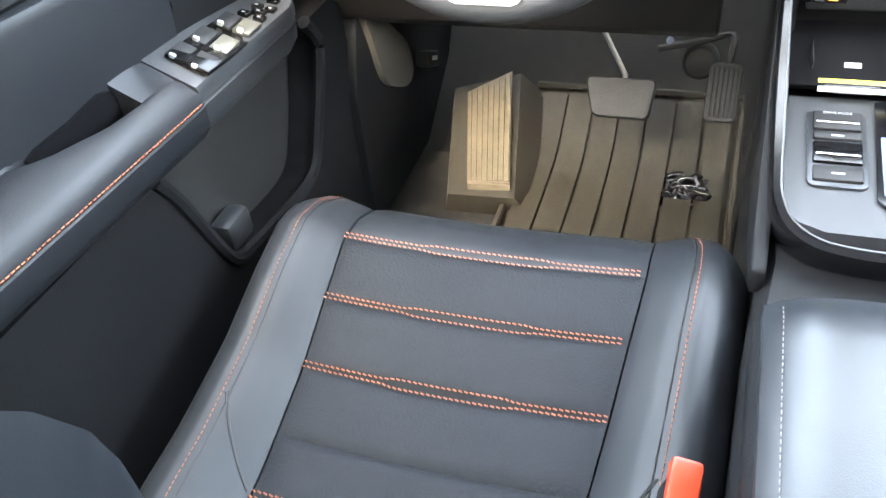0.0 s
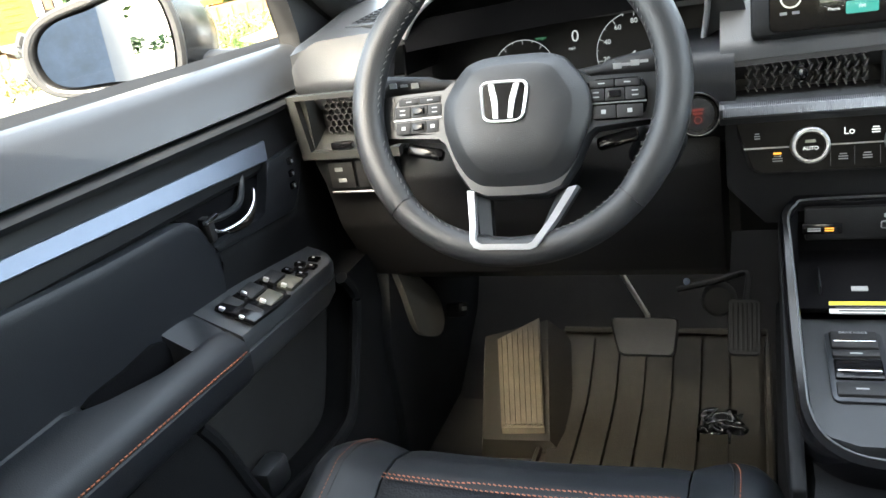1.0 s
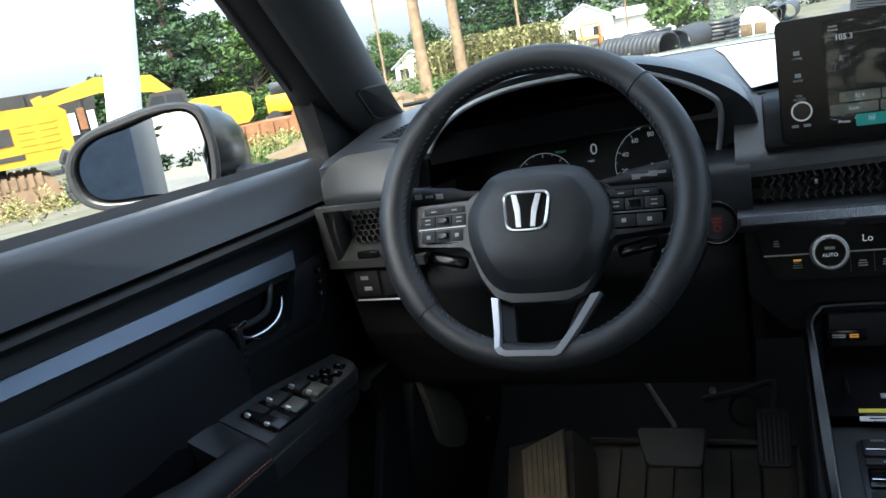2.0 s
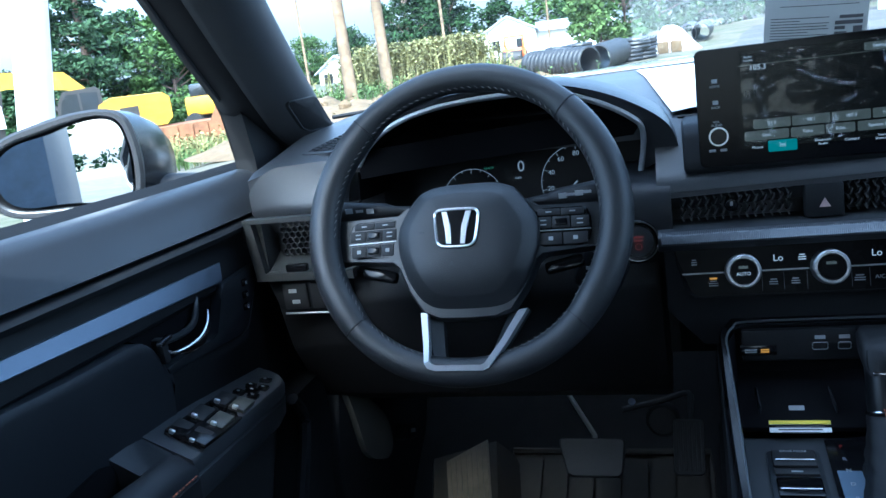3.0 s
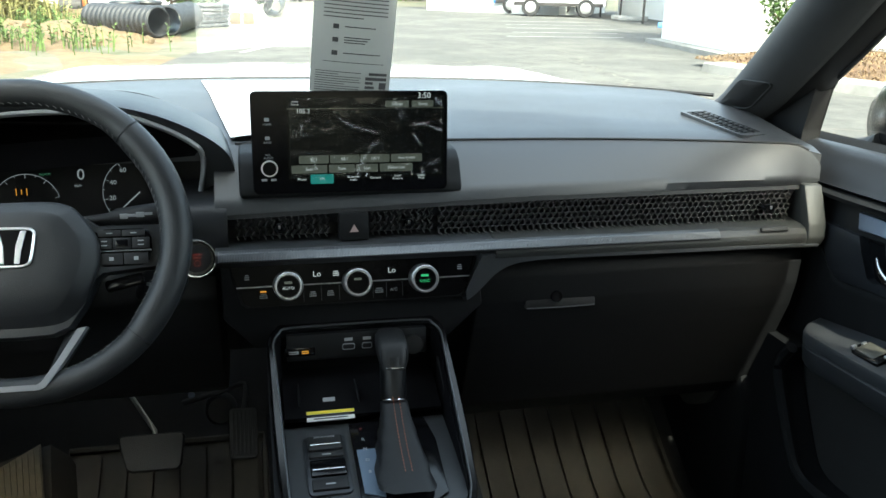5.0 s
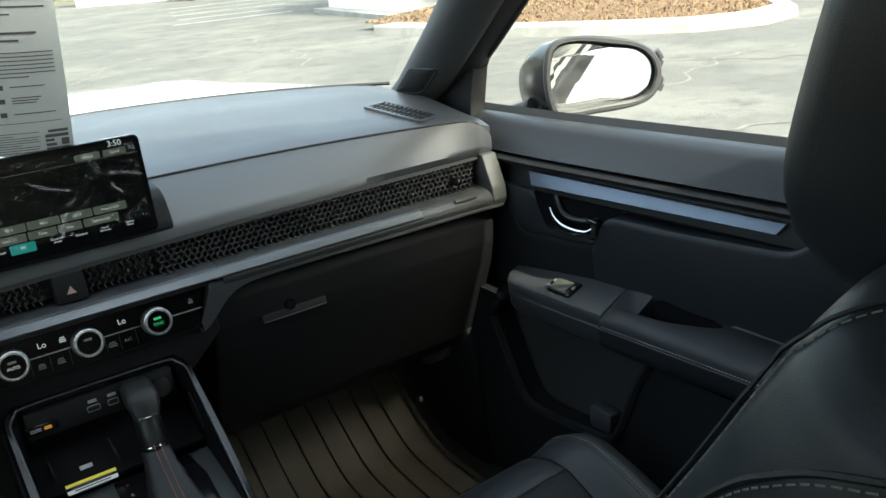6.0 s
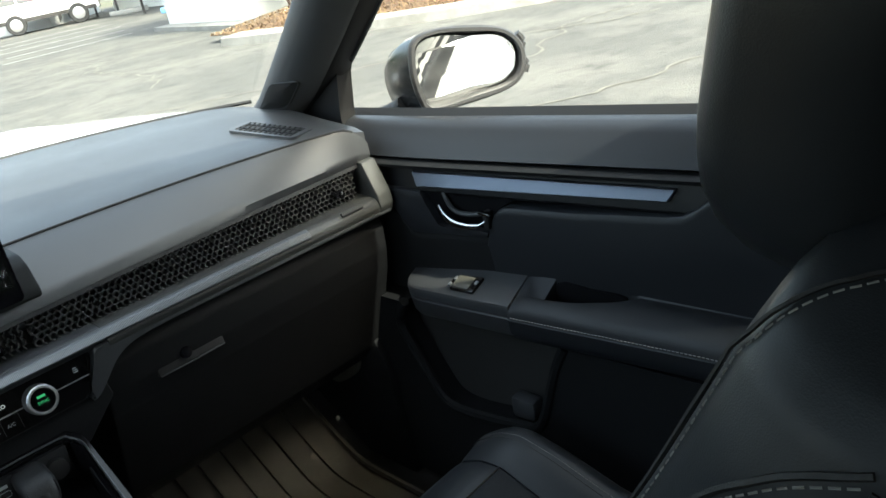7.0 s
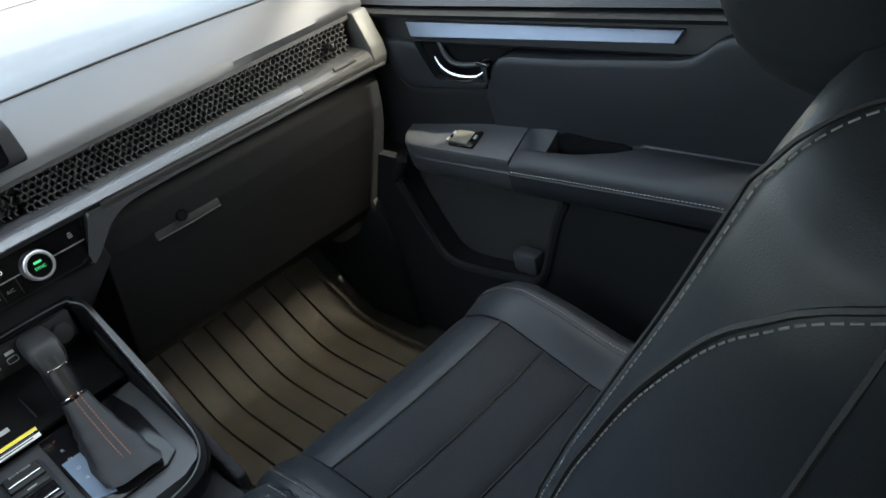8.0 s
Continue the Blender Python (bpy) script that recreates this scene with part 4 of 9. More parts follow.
part("indicator", bm, M_GLOW_O, climate, smooth=0)
for x in (-0.070, -0.047, -0.023, 0.022, 0.040, 0.062):
    bm = bmesh.new()
    box(bm, MK @ Vector((x, -0.0135, 0.0002)), (0.0006, 0.020, 0.0004), K0)
    part("key_gap", bm, M_DARKSILVER, climate, smooth=0)

# ---- centre console ----
console = thing("center_console", "dark grey centre console with a gloss frame, charging tray and buttons", "center console")
CN = Vector((0, -0.43, 0.90)).normalized()


def rail(x, y):
    """Place on the sloping plane of the console's frame."""
    return Vector((x, y, 0.825 + (y - 0.065) * 0.478))


half = [(0.0, 0.073), (0.090, 0.072), (0.104, 0.066), (0.113, 0.050), (0.112, 0.02), (0.109, -0.06), (0.106, -0.14), (0.103, -0.168), (0.092, -0.190), (0.070, -0.204), (0.040, -0.209), (0.0, -0.210)]
loop = [(p.x, p.y) for p in spline(half + [(-x, y) for x, y in half[-2:0:-1]], 3, closed=True)]
ctr = Vector((0, -0.07))


def grow(p, d):
    v = Vector(p) - ctr
    return ctr + v * (1 + d / v.length)


bm = bmesh.new()
sec = [(0.010, -0.040), (0.010, -0.004), (0.007, 0.002), (0.0, 0.002), (-0.003, -0.002), (-0.004, -0.012)]
rows = []
for p in loop:
    rows.append([rail(*grow(p, d)) + CN * h for d, h in sec])
rows.append(rows[0])
rings(bm, rows, closed=False)
part("frame", bm, M_PIANO, console, "gloss black rounded frame")
bm = bmesh.new()
tube(bm, [rail(*grow(p, -0.001)) + CN * 0.002 for p in loop], 0.0013, 5, closed=True)
part("frame_edge", bm, M_EDGE, console, "thin grey frame edge")


def panel_z(y):
    return 0.722 + 0.10 * y


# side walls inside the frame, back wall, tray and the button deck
# Walls, back and tray are near-black: the well's shade painted in.
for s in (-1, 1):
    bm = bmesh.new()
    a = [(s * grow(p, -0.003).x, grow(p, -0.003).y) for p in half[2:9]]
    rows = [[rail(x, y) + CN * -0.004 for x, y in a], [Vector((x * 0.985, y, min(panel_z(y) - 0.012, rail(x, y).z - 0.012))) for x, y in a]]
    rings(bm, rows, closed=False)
    part("inner_wall", bm, M_SHADE_SEAM, console)
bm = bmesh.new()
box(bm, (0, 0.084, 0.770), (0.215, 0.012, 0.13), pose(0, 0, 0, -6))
part("back_wall", bm, M_SHADE_SEAM, console)
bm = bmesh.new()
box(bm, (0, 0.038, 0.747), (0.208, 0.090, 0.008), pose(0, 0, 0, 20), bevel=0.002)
tray = part("charging_tray", bm, M_SHADE_SEAM, console)
bm = bmesh.new()
deck = [(-0.105, -0.004), (0.105, -0.004), (0.104, -0.15), (0.100, -0.172), (0.088, -0.188), (0.065, -0.198), (-0.065, -0.198), (-0.088, -0.188), (-0.100, -0.172), (-0.104, -0.15)]
rings(bm, [[(x, y, panel_z(y) - 0.02) for x, y in deck], [(x, y, panel_z(y)) for x, y in deck]])
part("deck", bm, M_DASH, console, "dark grey console deck")
bm = bmesh.new()
box(bm, (-0.044, -0.004, 0.7345), (0.062, 0.012, 0.0012), pose(0, 0, 0, 35))
part("warning_sticker", bm, M_PAPER, tray)
bm = bmesh.new()
box(bm, (-0.044, 0.0000, 0.7383), (0.062, 0.0042, 0.0012), pose(0, 0, 0, 35))
part("sticker_band", bm, M_YELLOW, tray, "yellow warning band")
for k in range(3):
    bm = bmesh.new()
    box(bm, (-0.044, -0.0042 - 0.003 * k, 0.7356 - 0.0021 * k), (0.050 - 0.006 * k, 0.0012, 0.0010), pose(0, 0, 0, 35))
    part("print_line", bm, M_INK, tray, smooth=0)
for x, s in ((-0.083, -1), (-0.006, 1)):
    bm = bmesh.new()
    box(bm, (x, 0.030, 0.7515), (0.0016, 0.052, 0.010), pose(0, 0, 0, 0, s * -6, 0), bevel=0.0008)
    part("phone_rib", bm, M_DARKSILVER, tray)
bm = bmesh.new()
box(bm, (-0.044, 0.021, 0.7452), (0.016, 0.007, 0.0008), pose(0, 0, 0, 20), bevel=0.0003)
part("charging_sign", bm, M_LABEL, tray)
# port panel
bm = bmesh.new()
box(bm, (0.0, 0.066, 0.803), (0.190, 0.012, 0.036), pose(0, 0, 0, -8), bevel=0.002)
ports = part("port_panel", bm, M_DASH_SHADED, console)
bm = bmesh.new()
box(bm, (-0.078, 0.0598, 0.799), (0.040, 0.003, 0.012), pose(0, 0, 0, -8), bevel=0.001)
part("airbag_lamp", bm, M_PIANO, ports)
for x, w, mat in ((-0.086, 0.013, M_LABEL), (-0.071, 0.009, M_GLOW_O)):
    for dz in (0.0013, -0.0013):
        bm = bmesh.new()
        box(bm, (x, 0.0566, 0.799 + dz), (w, 0.0008, 0.0014), pose(0, 0, 0, -8))
        part("legend_bar", bm, mat, ports, smooth=0)
for x, w in ((-0.013, 0.016), (0.012, 0.013)):
    bm = bmesh.new()
    tube(bm, [Vector((x + p[0], 0.0572, 0.803 + p[1])) for p in rounded(w, 0.008, 0.002, 2)], 0.0006, 4, closed=True)
    part("port_outline", bm, M_LABEL, ports)
    bm = bmesh.new()
    box(bm, (x, 0.0595, 0.803), (w - 0.003, 0.006, 0.005))
    part("port", bm, M_BLACK, ports)
    bm = bmesh.new()
    box(bm, (x, 0.0572, 0.8135), (0.011, 0.0008, 0.004), pose(0, 0, 0, -8))
    part("icon", bm, M_LABEL, ports, smooth=0)
bm = bmesh.new()
lathe(bm, [(0.0003, 0.014), (0.013, 0.013), (0.0135, 0.0)], 24, Matrix.Translation((0.075, 0.062, 0.800)) @ pose(0, 0, 0, 82))
part("socket_cap", bm, M_BLACK, ports)
# left button column
bm = bmesh.new()
prism(bm, rounded(0.052, 0.112, 0.008), "z", 0.0, 0.0035, bevel=0.0008)
bmesh.ops.transform(bm, matrix=Matrix.Translation((-0.056, -0.086, panel_z(-0.086) - 0.0005)) @ pose(0, 0, 0, 5.7), verts=bm.verts[:])
part("button_frame", bm, M_DARKSILVER, console)
for k, (yy, h) in enumerate(((-0.048, 0.030), (-0.071, 0.013), (-0.096, 0.032), (-0.126, 0.022))):
    bm = bmesh.new()
    box(bm, (-0.056, yy, panel_z(yy) + 0.003), (0.043, h - 0.002, 0.007), pose(0, 0, 0, 5.7), bevel=0.002)
    b = part("console_button", bm, M_PIANO if k == 2 else M_BLACK, console)
    bm = bmesh.new()
    if k in (0, 2):
        box(bm, (-0.056, yy - 0.006, panel_z(yy) + 0.0066), (0.038, 0.0032, 0.003), pose(0, 0, 0, 5.7), bevel=0.0008)
        part("chrome_bar", bm, M_CHROME, b)
    else:
        for q in range(2):
            box(bm, (-0.056, yy + 0.002 - 0.004 * q, panel_z(yy) + 0.0064), (0.014 - 0.003 * q, 0.002, 0.0006), pose(0, 0, 0, 5.7))
        part("icon", bm, M_LABEL, b, smooth=0)
words("legend", "DRIVE MODE", 0.0045, Matrix.Translation((-0.056, -0.0385, panel_z(-0.0385) + 0.0068)) @ pose(0, 0, 0, 5.7), M_LABEL, console)
# shift gate
bm = bmesh.new()
prism(bm, [(-0.022, -0.012), (0.020, -0.006), (0.078, -0.012), (0.084, -0.06), (0.078, -0.16), (0.060, -0.172), (-0.010, -0.172), (-0.024, -0.155)], "z", 0.0, 0.004, bevel=0.001)
for v in bm.verts:
    v.co.z += panel_z(v.co.y)
part("shift_gate", bm, M_PIANO, console)
# Blue-grey colour stands in for the reflection on the gloss.
bm = bmesh.new()
prism(bm, [(-0.019, -0.070), (0.004, -0.070), (0.004, -0.160), (-0.019, -0.150)], "z", 0.0045, 0.0060)
for v in bm.verts:
    v.co.z += panel_z(v.co.y)
ind = part("gear_indicator", bm, material("indicator_reflection", (0.14, 0.18, 0.24), 0.2), console, "glossy gear indicator with a reflection in its pale colour")
for k, (t, mat) in enumerate((("P", M_GLOW_R), ("R", M_LABEL), ("N", M_LABEL), ("D", M_LABEL), ("B", M_LABEL))):
    yy = -0.026 - 0.022 * k
    words("gear_letter", t, 0.007, Matrix.Translation((-0.008, yy, panel_z(yy) + (0.0044 if k < 2 else 0.0063))) @ pose(0, 0, 0, 5.7), mat, ind)

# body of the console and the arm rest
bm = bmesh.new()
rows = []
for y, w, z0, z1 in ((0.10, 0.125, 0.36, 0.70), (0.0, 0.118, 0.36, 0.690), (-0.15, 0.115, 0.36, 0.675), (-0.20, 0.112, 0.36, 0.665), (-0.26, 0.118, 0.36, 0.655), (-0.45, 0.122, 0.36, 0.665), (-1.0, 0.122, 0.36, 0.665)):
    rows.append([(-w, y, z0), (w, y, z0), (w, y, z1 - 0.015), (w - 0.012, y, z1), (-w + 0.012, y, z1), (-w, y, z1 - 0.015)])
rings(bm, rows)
part("body", bm, M_DASH_SHADED, console)
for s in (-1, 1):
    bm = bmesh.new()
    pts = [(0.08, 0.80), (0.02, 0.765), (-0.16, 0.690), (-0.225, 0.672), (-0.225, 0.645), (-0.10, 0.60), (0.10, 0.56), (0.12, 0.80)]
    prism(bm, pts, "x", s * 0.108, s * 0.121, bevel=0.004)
    part("side_panel", bm, M_DASH_SHADED, console)
armrest = thing("armrest_box", "black leather centre armrest lid with grey stitching", "armrest")
bm = bmesh.new()


def lid_fn(u, v):
    x, y = -0.114 + 0.228 * u, -0.300 - 0.61 * v
    e = (1 - abs(2 * u - 1) ** 7) * (1 - (1 - min(v / 0.10, 1)) ** 3)
    front = 0.020 * (abs(2 * u - 1) ** 4) * (1 - min(v / 0.1, 1))
    return (x, y - front, 0.722 + 0.020 * e)


sheet(bm, lid_fn, 22, 30, 0.055, (0, 0, -1))
part("lid", bm, M_LID, armrest)
seam = [Vector(lid_fn(0.055, 0.03 + 0.95 * k / 40)) + Vector((0, 0, 0.0008)) for k in range(41)]
part("stitching", stitches(seam, 0.0040, 0.002, 0.0009, 0.0006), M_STITCH_W, armrest, smooth=0)
seam = [Vector(lid_fn(0.945, 0.03 + 0.95 * k / 40)) + Vector((0, 0, 0.0008)) for k in range(41)]
part("stitching", stitches(seam, 0.0040, 0.002, 0.0009, 0.0006), M_STITCH_W, armrest, smooth=0)
bm = bmesh.new()
prism(bm, [(-0.118, 0.655), (0.118, 0.655), (0.120, 0.700), (0.110, 0.712), (-0.110, 0.712), (-0.120, 0.700)], "y", -0.95, -0.318, bevel=0.004)
part("bin", bm, M_DASH_SHADED, armrest)

# ---- gear shifter ----
shifter = thing("gear_shifter", "black leather gear lever with a stitched boot and chrome accents", "gear shifter")
base, top = Vector((0.030, -0.118, 0.712)), Vector((0.038, -0.008, 0.750))
bm = bmesh.new()
rows = []
for q in range(29):
    f = q / 28
    w = lerp([0, 0.10, 0.25, 0.42, 0.6, 0.8, 1.0], [0.034, 0.0325, 0.029, 0.0250, 0.022, 0.0185, 0.0168], f)
    d = lerp([0, 0.10, 0.25, 0.42, 0.6, 0.8, 1.0], [0.054, 0.050, 0.040, 0.031, 0.025, 0.0195, 0.0172], f)
    c = base.lerp(top, f)
    ring_ = []
    for k, p in enumerate(rounded(2 * w, 2 * d, min(w, d) * 0.5)):   # soft folds that fade towards the collar
        crease = 1 + (0.10 * noise.noise((p[0] * 45, p[1] * 30, f * 5.0)) + 0.035 * math.sin(f * 30 + p[0] * 60)) * (1 - f) ** 0.6
        ring_.append(c + Vector((p[0] * crease, p[1] * 0.92 * crease, -p[1] * 0.35 * (0.4 + 0.6 * f))))
    rows.append(ring_)
rings(bm, rows)
part("boot", bm, M_BOOT, shifter, "black leather boot")
face = [base.lerp(top, f) + Vector((0, -o * 0.93, 0.010 + o * 0.30)) for f, o in ((0.08, 0.052), (0.35, 0.034), (0.6, 0.025), (0.85, 0.0195), (1.0, 0.0172))]
for s in (-0.004, 0.004):
    part("stitching", stitches(face, 0.004, 0.002, 0.0012, 0.0008, normal=(0, -0.7, 0.7), side=s), M_STITCH_O, shifter, "orange stitching", smooth=0)
ax = (Vector((0.042, 0.034, 0.832)) - top).normalized()
q = ax.to_track_quat("Z", "Y").to_matrix().to_4x4()
bm = bmesh.new()
lathe(bm, [(0.0172, 0.001), (0.0178, 0.0022), (0.0172, 0.0034)], 24, Matrix.Translation(top) @ q)
part("collar", bm, M_CHROME, shifter)
bm = bmesh.new()
lathe(bm, [(0.0162, 0.003), (0.0170, 0.012), (0.0172, 0.030), (0.0172, 0.056)], 24, Matrix.Translation(top) @ q)
part("neck", bm, M_NECK, shifter)
bm = bmesh.new()
rows = []
for h, w, d, o in ((0.050, 0.0172, 0.0185, 0), (0.054, 0.0186, 0.0200, 0.001), (0.060, 0.0198, 0.0228, 0.003), (0.068, 0.0204, 0.0250, 0.005), (0.0755, 0.0202, 0.0255, 0.006), (0.0810, 0.0180, 0.0230, 0.006), (0.0836, 0.0130, 0.0170, 0.006), (0.0842, 0.0050, 0.0070, 0.006)):
    c = top + ax * h
    rows.append([c + Vector((p[0], p[1] + o, p[1] * 0.15)) for p in rounded(2 * w, 2 * d, min(w, d) * 0.6)])
rings(bm, rows)
part("knob", bm, M_BOOT, shifter, "black leather knob")
for sx in (-1, 1):
    bm = bmesh.new()
    tube(bm, spline([top + ax * h + Vector((sx * w, -d * 0.84 + o, -d * 0.12)) for h, w, d, o in ((0.055, 0.0145, 0.0200, 0.001), (0.062, 0.0162, 0.0235, 0.003), (0.070, 0.0166, 0.0258, 0.005), (0.077, 0.0158, 0.0256, 0.006))], 4), 0.0007, 5)
    part("knob_seam", bm, M_SHADE_SEAM, shifter, "dark leather seam")
bm = bmesh.new()
box(bm, top + ax * 0.0525 + Vector((0, -0.0188, -0.002)), (0.024, 0.004, 0.0032), q, bevel=0.0012)
part("chrome_accent", bm, M_CHROME, shifter)


# ---- seats ----
def shaped_back(t, B):
    """A backrest with a rounded section, bolster seams and a separate rear shell."""

    def hw(v):    # half width
        return lerp([0, 0.10, 0.30, 0.50, 0.58, 0.620, 0.645, 0.665, 0.680, 0.690, 0.698], [0.205, 0.216, 0.227, 0.229, 0.225, 0.214, 0.199, 0.178, 0.150, 0.115, 0.060], v)

    def fs(v):    # how far the bolster stands forward
        return lerp([0, 0.2, 0.30, 0.38, 0.45, 0.522, 0.564, 0.60, 0.63, 0.655, 0.675, 0.690, 0.698], [0.050, 0.052, 0.048, 0.036, 0.022, 0.008, 0.001, -0.004, -0.008, -0.013, -0.022, -0.034, -0.050], v)

    def sec(v):
        h, f = hw(v), fs(v)
        dish = 0.020 * soft(0.69, 0.50, v) + 0.003
        pts = [(0.0, f - dish), (0.30, f - dish), (0.52, f - dish + 0.001), (0.585, f - dish - 0.003), (0.60, f - dish - 0.004), (0.62, f - dish + 0.003), (0.69, f - 0.45 * dish), (0.75, f - 0.003), (0.80, f), (0.845, f - 0.004), (0.89, f - 0.012), (0.935, f - 0.024), (0.970, f - 0.038), (0.992, min(f - 0.054, -0.050)), (1.0, min(f - 0.07, -0.068)), (1.0, min(f - 0.084, -0.088)), (0.985, -0.106), (0.94, -0.122), (0.80, -0.132), (0.0, -0.136)]
        return [(x * h, z) for x, z in pts]

    def skin(v, z):
        """Half width of the side at height v and depth z."""
        pts = sec(v)[8:17][::-1]
        return lerp([p[1] for p in pts], [p[0] for p in pts], z)

    g = bmesh.new()
    rows = []
    vv = [0.60 * k / 40 for k in range(40)] + [0.60 + 0.098 * math.sin(k / 24 * math.pi / 2) for k in range(25)]
    for v in vv:
        half_ = sec(v)
        rows.append([B @ Vector((x, v, z)) for x, z in half_] + [B @ Vector((-x, v, z)) for x, z in half_[-2:0:-1]])
    rings(g, rows)
    part("backrest", g, M_LEATHER, t, smooth=60)
    for s in (-1, 1):
        # seam round the front of the bolster and over the shoulder
        path = []
        for k in range(64):
            v = 0.04 + 0.575 * k / 63
            path.append(B @ Vector((s * hw(v) * 0.842, v, fs(v) - 0.0032)))
        for p in spline([(0.626, -0.014, 0), (0.640, -0.020, 0), (0.652, -0.028, 0), (0.662, -0.038, 0), (0.670, -0.050, 0), (0.676, -0.064, 0)], 6):
            path.append(B @ Vector((s * (skin(p.x, p.y) + 0.0006), p.x, p.y)))
        nrm = B.to_3x3() @ Vector((s, 0, 0.8))
        part("side_stitching", stitches(path, 0.0046, 0.0020, 0.0011, 0.0009, normal=nrm), M_STITCH_S, t, "grey side stitching", smooth=0)
        g = bmesh.new()
        tube(g, [p + B.to_3x3() @ Vector((-s * 0.0012, 0.0005, 0.0040)) for p in path], 0.0014, 5)
        part("side_seam", g, M_BLACK, t)
        # seam across the side, from the bolster to the rear shell
        path = [B @ Vector((s * (skin(p.x, p.y) + 0.0006), p.x, p.y)) for p in spline([(0.12, 0.034, 0), (0.25, 0.036, 0), (0.355, 0.026, 0), (0.418, 0.014, 0), (0.467, 0.003, 0), (0.507, -0.009, 0), (0.545, -0.023, 0), (0.569, -0.035, 0), (0.586, -0.047, 0), (0.600, -0.060, 0), (0.617, -0.083, 0)], 6)]
        part("side_stitching", stitches(path, 0.0050, 0.0022, 0.0012, 0.0010, normal=nrm), M_STITCH_S, t, "grey side stitching", smooth=0)
        g = bmesh.new()
        tube(g, [p + B.to_3x3() @ Vector((-s * 0.0010, 0.0042, 0.0024)) for p in path], 0.0020, 5)
        part("side_seam", g, M_BLACK, t)
        g = bmesh.new()
        tube(g, [B @ Vector((s * (skin(v, -0.084) + 0.0002), v, -0.084)) for v in [0.05 + 0.565 * k / 30 for k in range(31)]], 0.0020, 5)
        part("shell_seam", g, M_BLACK, t)


def seat(name, label, cx, yf, recline, z_up, back_y, bolster=0.055, start=0.60):
    """A leather front seat: cushion front at yf, backrest leaning by recline degrees from back_y."""
    t = thing(name, label, "car seat", group="front seats")

    def ztop(s):
        return z_up + lerp([0, 0.02, 0.06, 0.10, 0.175, 0.25, 0.35, 0.52], [-0.050, -0.022, -0.004, 0.0, -0.020, -0.042, -0.056, -0.060], s)

    def wing(d):  # rise of the side bolsters over the insert, d metres outward from it
        return lerp([0, 0.006, 0.03, 0.055, 0.072, 0.085, 0.095], [-0.004, 0.002, 0.018, 0.026, 0.018, -0.008, -0.050], d)

    HI = 0.158

    def ins(s):   # half width of the insert
        return HI - 0.022 * max(s - 0.1, 0) / 0.3

    cuts = [0.0, 0.098, 0.172, 0.246, 0.320, 0.382, 0.52]
    for k, (a, b) in enumerate(zip(cuts, cuts[1:])):
        def fn(u, v, a=a, b=b):
            s = a + (b - a) * v
            x = ins(s) * (2 * u - 1)
            pu = 1 - abs(2 * u - 1) ** 14
            pv = 1 - (abs(2 * v - 1) ** 10 if a > 0 else (max(2 * v - 1, 0)) ** 10)
            dish = -0.006 * (1 - (2 * u - 1) ** 2)
            return (cx + x, yf - s, ztop(s) + 0.0045 * pu * pv - 0.0045 + dish)
        g = bmesh.new()
        sheet(g, fn, 26, 10, 0.05, (0, 0, -1))
        part("insert_panel" if k else "front_panel", g, M_PERF if k else M_LEATHER, t, "finely perforated black leather" if k else "")
        if k in (1, 2, 3, 5):
            w = ins(a)
            row = [Vector((cx + w * (2 * q / 60 - 1), yf - a, ztop(a) - 0.0035 - 0.006 * (1 - (2 * q / 60 - 1) ** 2))) for q in range(61)]
            if not name.startswith("driver"):
                g = bmesh.new()
                tube(g, [p + Vector((0, 0, 0.0005)) for p in row], 0.0016, 5)
                part("seam", g, M_BLACK, t)
            for o in (-0.0055, 0.0055) if name.startswith("driver") else ():
                def spread(p):
                    # the two rows part in the middle third of the seam
                    f = abs(p.x - cx) / w
                    return (0.0055 if f < 0.36 else (0.003 if f > 0.44 else 0.0055 - 0.0025 * (f - 0.36) / 0.08)) * (1 if o > 0 else -1)
                line = [p + Vector((0, spread(p), 0.0042)) for p in row]
                part("seam_stitching", stitches(line, 0.0040, 0.0016, 0.0019, 0.0010, tilt=0.0007), M_STITCH_O if name.startswith("driver") else M_STITCH_W, t,
                     "orange seam stitching" if name.startswith("driver") else "grey seam stitching", smooth=0)
    for sgn in (-1, 1):
        def fn(u, v, sgn=sgn):
            s = 0.005 + 0.52 * v
            d = 0.094 * u
            corner = 0.030 * (1 - min(s / 0.08, 1)) ** 2 * u
            x = ins(s) + 0.002 + d - corner + 0.02 * min(max(s - 0.1, 0) / 0.3, 1) * u
            rise = wing(d) * (0.35 + 0.65 * min(s / 0.16, 1))
            return (cx + sgn * x, yf - s, ztop(s) + rise)
        g = bmesh.new()
        sheet(g, fn, 18, 26, 0.12, (0, 0, -1))
        part("cushion_bolster", g, M_LEATHER, t)
        line = [Vector(fn(0.50, 0.02 + 0.96 * k / 60)) + Vector((0, 0, 0.0008)) for k in range(61)]
        part("bolster_stitching", stitches(line, 0.0040, 0.0018, 0.0011, 0.0007, side=0.0), M_STITCH_O if name.startswith("driver") else M_STITCH_W, t, "fine bolster stitching", smooth=0)
        g = bmesh.new()
        tube(g, [Vector(fn(0.44, 0.02 + 0.96 * k / 60)) + Vector((0, 0, -0.0004)) for k in range(61)], 0.0012, 4)
        part("bolster_seam", g, M_BLACK, t)
        g = bmesh.new()
        tube(g, [Vector(fn(0.47 - 0.45 * k / 12, (0.300 + 0.075 * k / 12 + 0.006 * math.sin(k / 12 * math.pi)) / 0.52)) + Vector((0, 0, 0.0002)) for k in range(13)], 0.0014, 5)
        part("cross_seam", g, M_BLACK, t)
